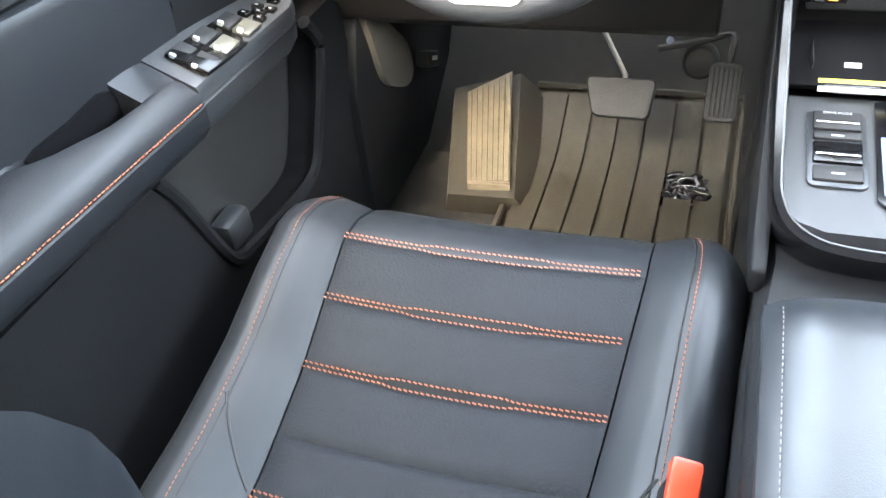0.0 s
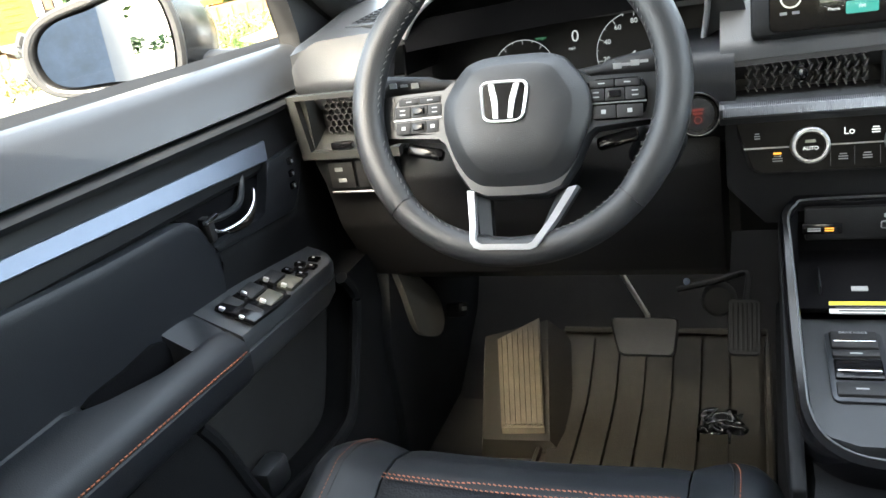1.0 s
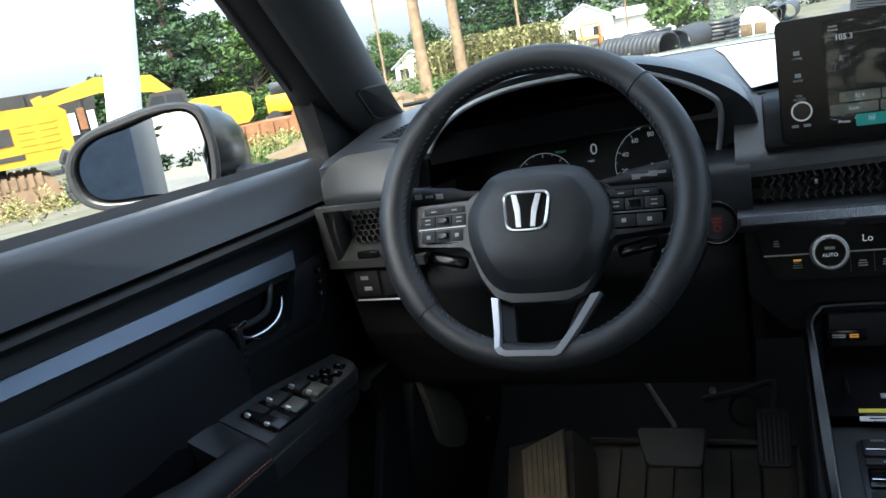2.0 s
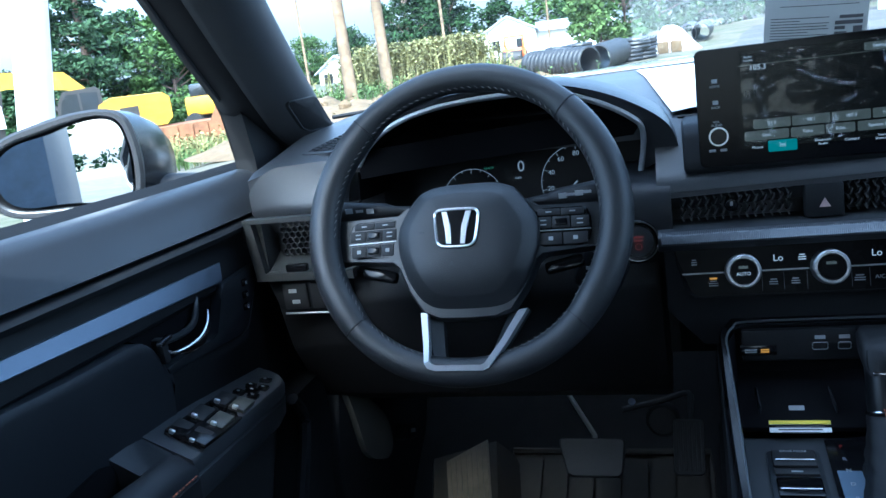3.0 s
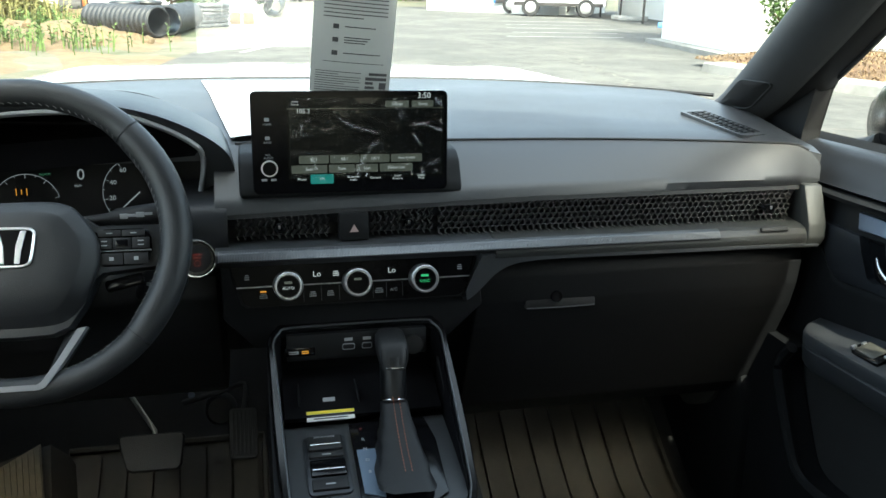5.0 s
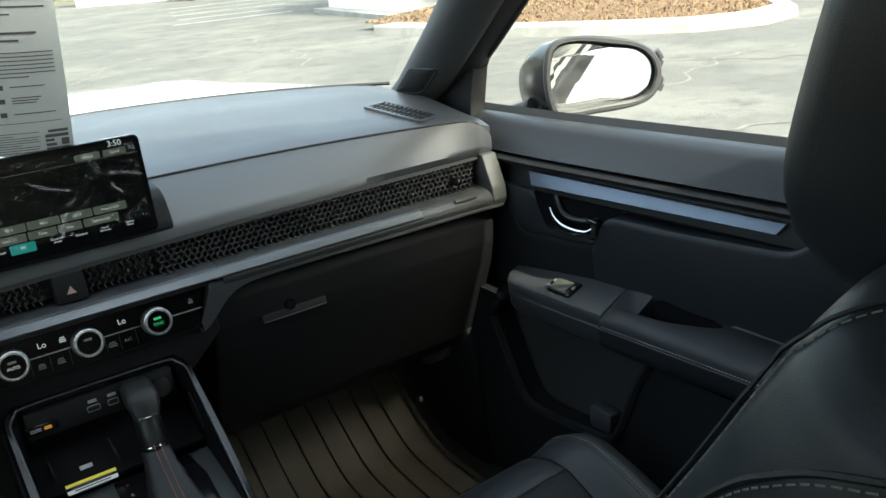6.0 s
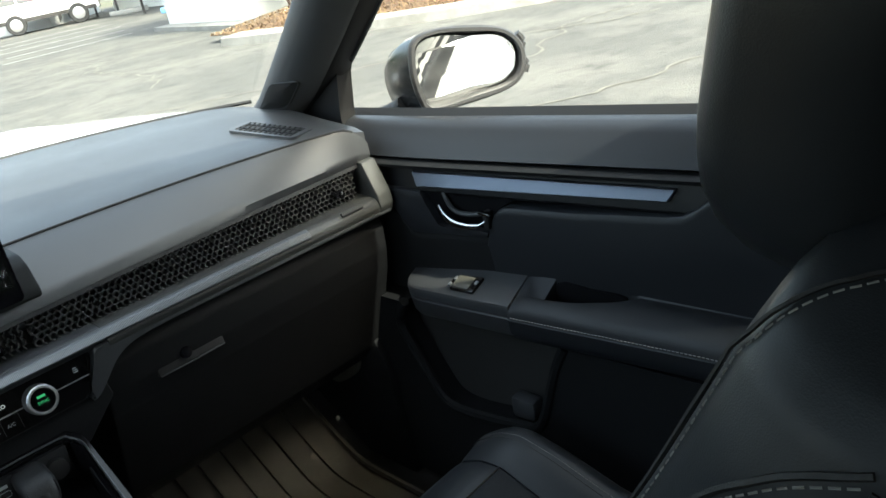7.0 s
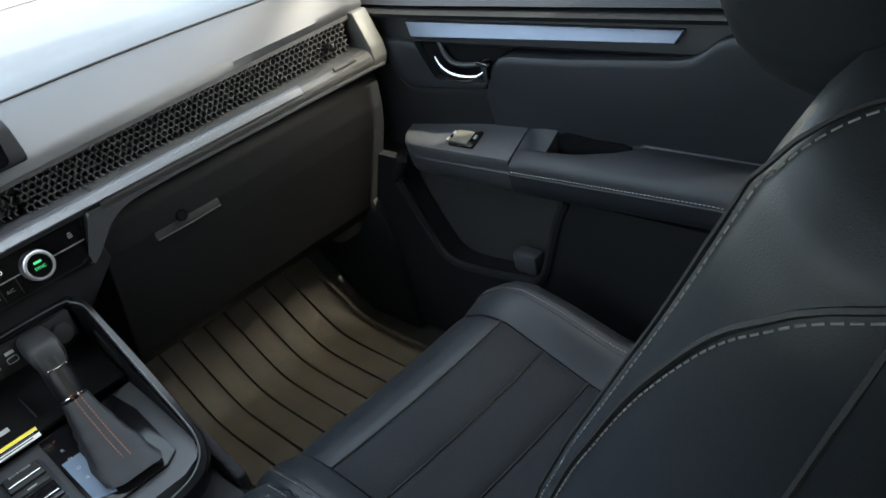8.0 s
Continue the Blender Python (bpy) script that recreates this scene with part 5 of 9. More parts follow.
    # base, with the side trim of the seat frame
    g = bmesh.new()
    prism(g, [(yf - 0.03, z_up - 0.06), (yf - 0.015, z_up - 0.10), (yf - 0.04, z_up - 0.20), (yf - 0.50, z_up - 0.22), (yf - 0.54, z_up - 0.07)], "x", cx - 0.235, cx + 0.235, bevel=0.012)
    part("seat_base", g, M_DASH_SHADED, t)
    for sx in (-0.19, 0.19):
        g = bmesh.new()
        box(g, (cx + sx, yf - 0.27, (z_up - 0.20 + 0.36) / 2), (0.05, 0.46, z_up - 0.20 - 0.36), bevel=0.006)
        part("seat_rail", g, M_BLACK, t)

    # backrest in its own leaning frame: x across, y up along the back, z towards the front
    ra = radians(recline)
    B = Matrix(((1, 0, 0, cx), (0, -math.sin(ra), math.cos(ra), back_y), (0, math.cos(ra), math.sin(ra), z_up - 0.07), (0, 0, 0, 1)))
    L = 0.665

    def half(v):
        return lerp([0, 0.10, 0.28, 0.40, 0.50, 0.58, 0.63, 0.65, 0.665], [0.205, 0.216, 0.224, 0.227, 0.224, 0.210, 0.165, 0.115, 0.050], v)

    def front(x, v):  # depth of the front surface
        h = half(v)
        d = max(abs(x) - h * start, 0) / (h * (1 - start))
        bol = bolster * (lerp([0, 0.25, 0.48, 0.66], [1.0, 1.0, 0.6, 0.1], v) if start < 0.7 else lerp([0.0, 0.04, 0.08, 0.12, 0.18, 0.30, 0.5, 0.66], [-0.2, 0.25, 0.62, 0.86, 1.0, 1.0, 0.6, 0.1], v))
        top = -0.050 * (max(v - 0.56, 0) / 0.105) ** 2
        return bol * math.sin(min(d * 1.25, 1) * math.pi / 2) - 0.55 * bolster * max(d - 0.70, 0) ** 2 / 0.09 + top + (0.012 if start > 0.7 else 0.002) * math.sin(v / L * math.pi)

    def back_fn(u, v):
        vv = L * v
        x = half(vv) * (2 * u - 1)
        z = front(x, vv)
        for s in (-1, 1):  # seam along each bolster
            z -= 0.004 * math.exp(-((x - s * half(vv) * 0.60) / 0.004) ** 2)
        z -= 0.004 * math.exp(-((vv - (0.395 - 0.8 * x * x)) / 0.004) ** 2) * (abs(x) < half(vv) * 0.60)
        z -= 0.003 * math.exp(-((vv - 0.20) / 0.004) ** 2) * (abs(x) < half(vv) * 0.60)
        return B @ Vector((x, vv, z))

    if start < 0.7:
        shaped_back(t, B)
    else:
        g = bmesh.new()
        sheet(g, back_fn, 72, 90)
        part("backrest", g, M_LEATHER, t)
        g = bmesh.new()
        edge = [(-half(L * k / 40), L * k / 40) for k in range(41)] + [(half(L * k / 40), L * k / 40) for k in range(40, -1, -1)]
        r0 = [B @ Vector((x, v, front(x, v))) for x, v in edge]
        r1 = [B @ Vector((x * 1.01, v * 1.004, front(x, v) - 0.03)) for x, v in edge]
        r2 = [B @ Vector((x * 0.995, v, -0.120)) for x, v in edge]
        r3 = [B @ Vector((x * 0.85, v * 0.97, -0.145)) for x, v in edge]
        rings(g, [r0, r1, r2, r3], closed=False)
        g.faces.new([g.verts.new(p) for p in r3])
        part("backrest_shell", g, M_LEATHER, t)
        for s in (-1, 1):
            line = [B @ Vector((s * half(v) * 0.62, v, front(half(v) * 0.62, v) + 0.001)) for v in [0.02 + 0.62 * k / 60 for k in range(61)]]
            part("back_stitching", stitches(line, 0.0060, 0.0026, 0.0024, 0.0014, normal=B.to_3x3() @ Vector((0, 0, 1))), M_STITCH_W, t, "grey back stitching", smooth=0)
            # seams on the side of the backrest: one along its front edge, one across it
            for vz in ([(0.655, -0.050), (0.640, -0.012), (0.617, 0.0), (0.568, 0.004), (0.513, 0.006), (0.422, 0.010), (0.328, 0.016), (0.20, 0.022), (0.05, 0.02)],
                       [(0.606, -0.105), (0.600, -0.081), (0.579, -0.054), (0.554, -0.036), (0.503, -0.022), (0.416, -0.008), (0.341, -0.004), (0.20, -0.002), (0.05, -0.002)]):
                path = []
                if vz[0][0] > 0.65:  # along the front edge of the bolster
                    for q in range(81):
                        v = 0.640 - 0.60 * q / 80
                        x = half(v) * 0.985
                        path.append(B @ Vector((s * x, v, front(x, v) + 0.0018)))
                    vz = vz[:1]
                for (v0, z0), (v1, z1) in zip(vz, vz[1:]):
                    for q in range(10):
                        v, z = v0 + (v1 - v0) * q / 10, z0 + (z1 - z0) * q / 10 - 0.018
                        z = min(z, front(half(v), v) - 0.002)
                        k_ = 1 + 0.01 * min(max((front(half(v), v) - z) / 0.03, 0), 1)
                        path.append(B @ Vector((s * (half(v) * k_ + 0.0012), v, z)))
                part("side_stitching", stitches(path, 0.0046, 0.0016, 0.0020, 0.0012, normal=B.to_3x3() @ Vector((s, 0, 0.2))), M_STITCH_W, t, "grey side stitching", smooth=0)
                if len(vz) < 2:
                    continue
                g = bmesh.new()
                tube(g, [p + B.to_3x3() @ Vector((-s * 0.0008, 0.002, 0.0045)) for p in path], 0.0018, 5)
                part("side_seam", g, M_BLACK, t)
        line = [B @ Vector((x, 0.402 - 0.8 * x * x, front(x, 0.40) + 0.001)) for x in [half(0.39) * 0.6 * (2 * k / 40 - 1) for k in range(41)]]
        part("back_stitching", stitches(line, 0.0060, 0.0026, 0.0024, 0.0014, normal=B.to_3x3() @ Vector((0, 0, 1))), M_STITCH_W, t, "grey back stitching", smooth=0)
    # head restraint
    g = bmesh.new()
    rows = []
    for f in range(15):
        a = f / 14
        v = 0.608 + 0.225 * a
        w = 0.155 * (1 - abs(2 * a - 1) ** 4.5 * 0.42) * (0.93 + 0.10 * a)
        d = 0.062 * (1 - abs(2 * a - 1) ** 3.5 * 0.62)
        ring = []
        for k in range(32):
            q = 2 * math.pi * k / 32
            cxp, czp = math.cos(q), math.sin(q)
            ring.append(B @ Vector((w * math.copysign(abs(cxp) ** 0.55, cxp), v, 0.005 + 0.022 * a + d * math.copysign(abs(czp) ** 0.6, czp))))
        rows.append(ring)
    rings(g, rows)
    hr = part("head_restraint", g, M_LEATHER, t)
    for q in (9, 23):
        g = bmesh.new()
        tube(g, [row[q - 2 if q < 16 else q + 2] for row in rows[1:-1]], 0.0016, 5)
        part("piping", g, M_BLACK, hr)
    g = bmesh.new()
    for s in (-1, 1):
        tube(g, [B @ Vector((s * 0.055, 0.60, -0.03)), B @ Vector((s * 0.055, 0.68, -0.01))], 0.006, 10)
    part("restraint_post", g, M_CHROME, t)
    return t


driver_seat = seat("driver_seat", "black leather driver seat with orange cross stitching", -0.37, -0.107, 41, 0.634, -0.530, 0.100, 0.85)
passenger_seat = seat("passenger_seat", "black leather passenger seat with grey stitching", 0.355, -0.178, 19.5, 0.640, -0.600, 0.018)

buckle = thing("seat_belt_buckle", "seat belt buckle with a red release button beside the driver seat", "buckle")
bm = bmesh.new()
box(bm, (-0.161, -0.431, 0.597), (0.026, 0.034, 0.09), pose(0, 0, 0, 20, 8, 0), bevel=0.006)
part("body", bm, M_BLACK, buckle)
bm = bmesh.new()
box(bm, (-0.155, -0.435, 0.640), (0.024, 0.036, 0.018), pose(0, 0, 0, 20, 8, 0), bevel=0.004)
part("release_button", bm, M_RED, buckle)

# ---- floor, mats, pedals ----
floor = tagged(part("floor", boxes([((0, -0.7, 0.335), (1.50, 3.4, 0.05))]), M_CARPET), "black carpeted cabin floor", "floor", kind="structure")
bm = bmesh.new()
prism(bm, [(0.50, 0.36), (0.66, 0.44), (0.86, 0.62), (0.90, 0.90), (1.0, 0.90), (1.0, 0.30), (0.5, 0.30)], "x", -0.75, 0.75)
tagged(part("firewall", bm, M_CARPET), "black carpeted toe board", "wall", kind="structure")
for x0, x1, fold, slope in ((-0.66, -0.11, 0.345, 0.62), (0.11, 0.66, 0.24, 0.75)):
    bm = bmesh.new()
    prism(bm, [(fold, 0.355), (0.52, 0.355 + slope * (0.52 - fold)), (0.75, 0.80), (0.75, 0.355)], "x", x0, x1)
    tagged(part("wall_toe_board", bm, M_CARPET), "black carpeted slope under the floor mat", "wall", kind="structure")


def rubber_mat(name, label, x0, x1, y0, y1, n, fold, slope):
    t = thing(name, label, "floor mat", group="floor mats")

    def h(y):
        return 0.370 + slope * (math.sqrt((y - fold) ** 2 + 0.0016) + y - fold) / 2

    g = bmesh.new()

    def fn(u, v):
        x, y = x0 + (x1 - x0) * u, y0 + (y1 - y0) * v
        return (x, y, h(y))
    sheet(g, fn, 8, 48, 0.006, (0, 0, -1))
    part("base", g, M_RUBBER, t)
    for k in range(n):
        a = x0 + 0.012 + (x1 - x0 - 0.024) * k / n
        b = x0 + 0.012 + (x1 - x0 - 0.024) * (k + 1) / n

        def rib(u, v, a=a, b=b):
            x = a + 0.0021 + (b - a - 0.0042) * u
            y = y0 + 0.015 + (y1 - y0 - 0.03) * v
            return (x, y, h(y) + 0.011)
        g = bmesh.new()
        sheet(g, rib, 2, 48, 0.0105, (0, 0, -1))
        part("rib", g, M_RUBBER, t)
    g = bmesh.new()
    tube(g, [(x, y, h(y) + 0.007) for x, y in [(x0, y0 + (y1 - y0) * k / 16) for k in range(17)] + [(x1, y1 - (y1 - y0) * k / 16) for k in range(17)]], 0.006, 6, closed=True)
    part("rim", g, M_RUBBER, t)
    return t


rubber_mat("floor_mat", "ribbed brown-black rubber mat in the driver footwell", -0.474, -0.132, -0.10, 0.455, 7, 0.34, 0.62)
rubber_mat("floor_mat", "ribbed brown-black rubber mat in the passenger footwell", 0.150, 0.612, -0.05, 0.40, 9, 0.235, 0.75)

footrest = thing("foot_rest", "ribbed pale foot rest on a rubber hump beside the pedals", "foot rest")
FC = [Vector((-0.533, 0.200, 0.411)), Vector((-0.465, 0.207, 0.411)), Vector((-0.510, 0.417, 0.494)), Vector((-0.576, 0.368, 0.477))]
bm = bmesh.new()
out = [FC[0] + Vector((-0.030, -0.012, -0.002)), FC[1] + Vector((0.010, -0.012, -0.002)), FC[2] + Vector((0.012, 0.012, 0.004)), FC[3] + Vector((-0.030, 0.022, 0.006))]
rings(bm, [[p + Vector((dx, 0.0, -0.16)) for p, dx in zip(out, (-0.02, 0.055, 0.075, -0.02))], [p + Vector((dx, 0.0, -0.040)) for p, dx in zip(out, (-0.006, 0.020, 0.030, -0.006))], [p + Vector((0, 0, -0.014)) for p in out]])
part("hump", bm, M_HUMP, footrest)
# Plate and ribs share the tan with warm light painted in.
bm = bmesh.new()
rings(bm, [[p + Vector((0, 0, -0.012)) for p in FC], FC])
part("plate", bm, M_FOOTREST_LIT, footrest)
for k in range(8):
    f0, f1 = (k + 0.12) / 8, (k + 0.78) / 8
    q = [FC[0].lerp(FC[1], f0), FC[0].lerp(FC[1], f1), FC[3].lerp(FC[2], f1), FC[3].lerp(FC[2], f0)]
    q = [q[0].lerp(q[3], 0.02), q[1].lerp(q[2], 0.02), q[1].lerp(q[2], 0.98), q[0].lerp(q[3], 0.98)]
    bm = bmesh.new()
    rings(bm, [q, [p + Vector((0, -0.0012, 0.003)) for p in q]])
    part("rib", bm, M_FOOTREST_LIT, footrest)

brake = thing("brake_pedal", "wide black rubber brake pedal on a bright steel arm", "pedal")
MB = Matrix.Translation((-0.311, 0.306, 0.521)) @ pose(0, 0, 0, 52)
bm = bmesh.new()
plate(bm, MB, [(-0.048, 0.030), (0.045, 0.030), (0.050, 0.027), (0.051, 0.021), (0.046, -0.024), (0.040, -0.030), (-0.033, -0.030), (-0.041, -0.025), (-0.053, 0.020), (-0.053, 0.027)], 0.010, 0.003)
part("pad", bm, M_PEDAL, brake, "dimpled black rubber pad")
bm = bmesh.new()
tube(bm, [MB @ Vector((0.004, 0.02, -0.004)), (-0.309, 0.333, 0.547), (-0.336, 0.377, 0.567), (-0.364, 0.424, 0.588), (-0.40, 0.49, 0.62)], 0.0042, 8)
part("arm", bm, M_STEEL, brake, "bright steel arm")
acc = thing("accelerator_pedal", "narrow ribbed black accelerator pedal", "pedal")
MA = Matrix.Translation((-0.165, 0.342, 0.521)) @ pose(0, 0, 0, 56, 0, -2)
bm = bmesh.new()
plate(bm, MA, rounded(0.047, 0.087, 0.008), 0.010, 0.002)
pad = part("pad", bm, M_PEDAL, acc)
for k in range(6):
    bm = bmesh.new()
    box(bm, MA @ Vector((-0.0170 + 0.0068 * k, 0, 0.0105)), (0.0036, 0.074, 0.004), MA.to_3x3().to_4x4(), bevel=0.001)
    part("rib", bm, M_PEDAL, pad)
bm = bmesh.new()
tube(bm, spline([MA @ Vector((0, 0.035, 0)), (-0.160, 0.395, 0.560), (-0.162, 0.42, 0.577), (-0.205, 0.425, 0.562), (-0.270, 0.425, 0.546)], 4), 0.0055, 8)
part("arm", bm, M_BLACK, acc)
bm = bmesh.new()
lathe(bm, [(0.0004, 0.020), (0.022, 0.018), (0.027, 0.010), (0.028, -0.03)], 20, Matrix.Translation((-0.205, 0.425, 0.527)) @ pose(0, 0, 0, 70))
part("sensor_housing", bm, M_BLACK, acc, "round black pedal housing")
bm = bmesh.new()
lathe(bm, [(0.0004, 0.004), (0.006, 0.004), (0.007, 0.0)], 14, Matrix.Translation((-0.253, 0.415, 0.566)) @ pose(0, 0, 0, 70))
part("screw", bm, M_CHROME, acc)

wrap = thing("plastic_bag", "crumpled glossy black plastic bag on the driver mat", "bag")
bm = bmesh.new()


def bag_fn(u, v):
    x, y = -0.245 + 0.090 * u, 0.245 + 0.085 * v
    e = puff(u, v, 4)
    return (x + 0.006 * noise.noise((u * 3, v * 3, 0)), y, 0.377 + e * (0.010 + 0.016 * abs(noise.noise((u * 2.6, v * 2.6, 3))) + 0.002 * noise.noise((u * 7, v * 7, 8))))


sheet(bm, bag_fn, 40, 40, 0.004, (0, 0, -1))
part("film", bm, material("bag_film", (0.01, 0.01, 0.012), 0.08, coat=1.0), wrap, smooth=25)

# kick panels and lower pillar trim at the footwells
for s in (-1, 1):
    kp = thing("kick_panel", "dark plastic kick panel with a paler cover beside the footwell", "trim panel", group="kick panels")
    bm = bmesh.new()
    prism(bm, [(0.12, 0.36), (0.135, 0.60), (0.20, 0.76), (0.24, 0.80), (0.30, 0.80), (0.60, 0.70), (0.62, 0.36)], "x", s * 0.662, s * 0.72, bevel=0.006)
    part("panel", bm, M_DASH_SHADED, kp)
    bm = bmesh.new()
    cov = [(p.x, p.y) for p in spline([(0.178, 0.712, 0), (0.196, 0.650, 0), (0.216, 0.580, 0), (0.255, 0.545, 0), (0.305, 0.523, 0), (0.330, 0.540, 0), (0.316, 0.590, 0), (0.270, 0.640, 0), (0.222, 0.685, 0)], 4, closed=True)]
    prism(bm, cov, "x", s * 0.652, s * 0.668, bevel=0.0025)
    part("cover", bm, M_TAN, kp, "pale grey cover")
    bm = bmesh.new()
    box(bm, (s * 0.640, 0.365, 0.537), (0.026, 0.055, 0.026), pose(0, 0, 0, -25), bevel=0.005)
    lev = part("lever", bm, M_DASH_SHADED, kp)
    bm = bmesh.new()
    box(bm, (s * 0.6262, 0.362, 0.541), (0.002, 0.022, 0.007), pose(0, 0, 0, -25), bevel=0.0008)
    part("icon", bm, M_LABEL, lev)

# walls added to block light: they close the engine bay and the sides of the footwells
tagged(part("wall_bulkhead", boxes([((0, 0.95, 0.67), (1.52, 0.06, 0.62))]), M_CARPET), "unseen black bulkhead that blocks light ahead of the dash", "wall", kind="structure")
for s in (-1, 1):
    tagged(part("wall_footwell", boxes([((s * 0.765, 0.56, 0.64), (0.05, 0.82, 0.66))]), M_CARPET), "black side wall added to keep light out of the footwell", "wall", kind="structure")

# ---- front doors ----
def door(s, driver):
    t = thing("door_1" if driver else "door_2", "closed front door with a soft upper pad, ribbed silver trim and stitched armrest", "car door", kind="structure")

    def X(x):
        return s * x

    def run(name, sec, y0, y1, mat, label="", n=24, lift=0.036):
        """A section of (x, z) along the door; lift is the rise towards the rear per metre."""
        g = bmesh.new()
        rows = []
        for k in range(n + 1):
            y = y0 + (y1 - y0) * k / n
            bow = 0.010 * max(y - 0.0, 0) / 0.2
            rows.append([(X(x + bow), y, z + lift * -y) for x, z in sec])
        rings(g, rows)
        return part(name, g, mat, t, label)

    run("upper_pad", [(0.775, 1.050), (0.764, 1.054), (0.748, 1.051), (0.733, 1.040), (0.716, 1.012), (0.709, 1.002), (0.716, 0.998), (0.80, 0.998), (0.80, 1.045)], 0.24, -1.02, M_SOFT)
    run("sill_strip", [(0.776, 1.050), (0.784, 1.062), (0.790, 1.060), (0.790, 1.045)], 0.24, -1.02, M_BLACK)
    run("ledge", [(0.730, 0.997), (0.708, 0.9955), (0.700, 0.991), (0.703, 0.985), (0.722, 0.983), (0.80, 0.983), (0.80, 0.997)], 0.14, -1.02, M_DASH_SHADED)
    # ribbed trim and its dark channel
    dz = -0.018 if driver else 0.0
    rise = 0.062 if driver else 0.040
    run("trim_channel", [(0.725, 0.984), (0.718, 0.960), (0.716, 0.944 + dz), (0.722, 0.938 + dz), (0.80, 0.938 + dz), (0.80, 0.984)], 0.10, -1.02, M_CHANNEL)
    # The sky's reflection on this strip is part of its colour.
    g = bmesh.new()
    rows = []
    for k in range(41):
        f = k / 40
        y = 0.014 - 0.476 * f
        hh = 0.0120 - 0.0035 * f
        lean = 0.010 * (2 * f - 1)
        zc = 0.9635 + dz + rise * -y
        rows.append([(X(0.7225), y, zc + hh), (X(0.7155), y, zc + hh - 0.001), (X(0.7105), y + lean, zc - hh + 0.002), (X(0.713), y + lean, zc - hh), (X(0.73), y, zc)])
    rings(g, rows)
    part("trim", g, M_TRIM_SKY, t, "ribbed metallic trim with reflected sky in its blue-grey colour")
    # padded middle panel; its upper edge runs under the trim and climbs behind it
    dm_ = -0.012 if driver else 0.0
    ey = [-1.02, -0.56, -0.520, -0.506, -0.490, -0.474, -0.455, -0.30, -0.195, -0.180, -0.168, -0.158, -0.149, -0.143, -0.139]
    ez = [1.002, 0.992, 0.988, 0.982, 0.969, 0.960, 0.956, 0.943, 0.938, 0.936, 0.931, 0.922, 0.906, 0.892, 0.881]
    edge_ = [Vector((y, lerp(ey, ez, y), 0)) for y in [-0.139 - 0.06 * k / 24 for k in range(24)] + [-0.199 - 0.25 * k / 8 for k in range(8)] + [-0.449 - 0.12 * k / 24 for k in range(24)] + [-0.569, -0.70, -1.02]]
    g = bmesh.new()
    rows = []
    for p in edge_:
        y, z = p.x, p.y + dm_ * soft(-0.6, -0.4, p.x)
        f = soft(0.0, 0.055, z - 0.881 - dm_)
        rows.append([(X(0.722), y, z), (X(0.7135), y, z), (X(0.7095), y, z - 0.0015), (X(0.7070), y, z - 0.006), (X(0.7062), y, z - 0.012), (X(0.7062), y, lerp([0, 1], [0.872, 0.880], f)), (X(0.710), y, 0.845), (X(0.715), y, 0.80), (X(0.722), y, 0.74), (X(0.80), y, 0.74), (X(0.80), y, z)])
    rings(g, rows)
    part("mid_panel", g, M_SOFT, t, "padded black middle panel")
    g = bmesh.new()
    rows = []
    for k in range(25):
        y = 0.150 - 0.289 * k / 24
        zb = lerp([-0.139, 0.030, 0.045, 0.080, 0.15], [0.881, 0.867, 0.872, 0.919, 0.938], y) + dm_
        rows.append([(X(0.722), y, zb), (X(0.7125), y, zb), (X(0.7105), y, zb - 0.003), (X(0.7105), y, zb - 0.012), (X(0.712), y, 0.84), (X(0.722), y, 0.74), (X(0.80), y, 0.74), (X(0.80), y, zb)])
    rings(g, rows)
    part("front_panel", g, M_DASH_SHADED, t)
    # handle recess, its surround and the curved chrome handle
    def zz(pts):
        return [(y, z + dm_) for y, z in pts]
    # Recess shade is put into this backing's black.
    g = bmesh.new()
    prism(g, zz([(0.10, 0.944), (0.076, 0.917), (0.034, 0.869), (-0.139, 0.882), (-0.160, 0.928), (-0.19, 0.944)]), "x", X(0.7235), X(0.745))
    part("handle_bowl", g, M_SHADE_SEAM, t, "handle recess with its shade coloured black")
    g = bmesh.new()
    prism(g, zz([(0.098, 0.944), (0.076, 0.918), (0.046, 0.877), (0.034, 0.870), (0.020, 0.8685), (-0.137, 0.8815), (-0.141, 0.8905), (-0.128, 0.8915), (-0.042, 0.8850), (-0.030, 0.889), (-0.010, 0.926), (-0.001, 0.944)]), "x", X(0.7085), X(0.726), bevel=0.0022)
    part("handle_surround", g, M_SOFT, t, "dark handle surround")
    g = bmesh.new()
    tube(g, spline([(X(0.7205), -0.046, 0.944 + dm_), (X(0.716), -0.056, 0.932 + dm_), (X(0.714), -0.072, 0.917 + dm_), (X(0.715), -0.100, 0.914 + dm_), (X(0.720), -0.128, 0.917 + dm_)], 5), 0.0042, 8)
    part("finger_lip", g, M_SPOKE, t, "curved finger lip")
    g = bmesh.new()
    rows = []
    for p, w in zip(spline([(-0.040, 0.9215, 0.7130), (-0.058, 0.9095, 0.7040), (-0.082, 0.9020, 0.6985), (-0.110, 0.9015, 0.6975), (-0.134, 0.9065, 0.7000), (-0.148, 0.9150, 0.7055)], 4), [0.0022 + 0.0046 * math.sin(min(k / 20 * 1.15 + 0.08, 1) * math.pi) ** 0.7 for k in range(21)]):
        rows.append([(X(p.z + 0.0042 * math.cos(q)), p.x, p.y + dm_ + w * math.sin(q)) for q in [2 * math.pi * j / 12 for j in range(12)]])
    rings(g, rows)
    part("handle", g, M_CHROME, t, "chrome inner door handle")
    g = bmesh.new()
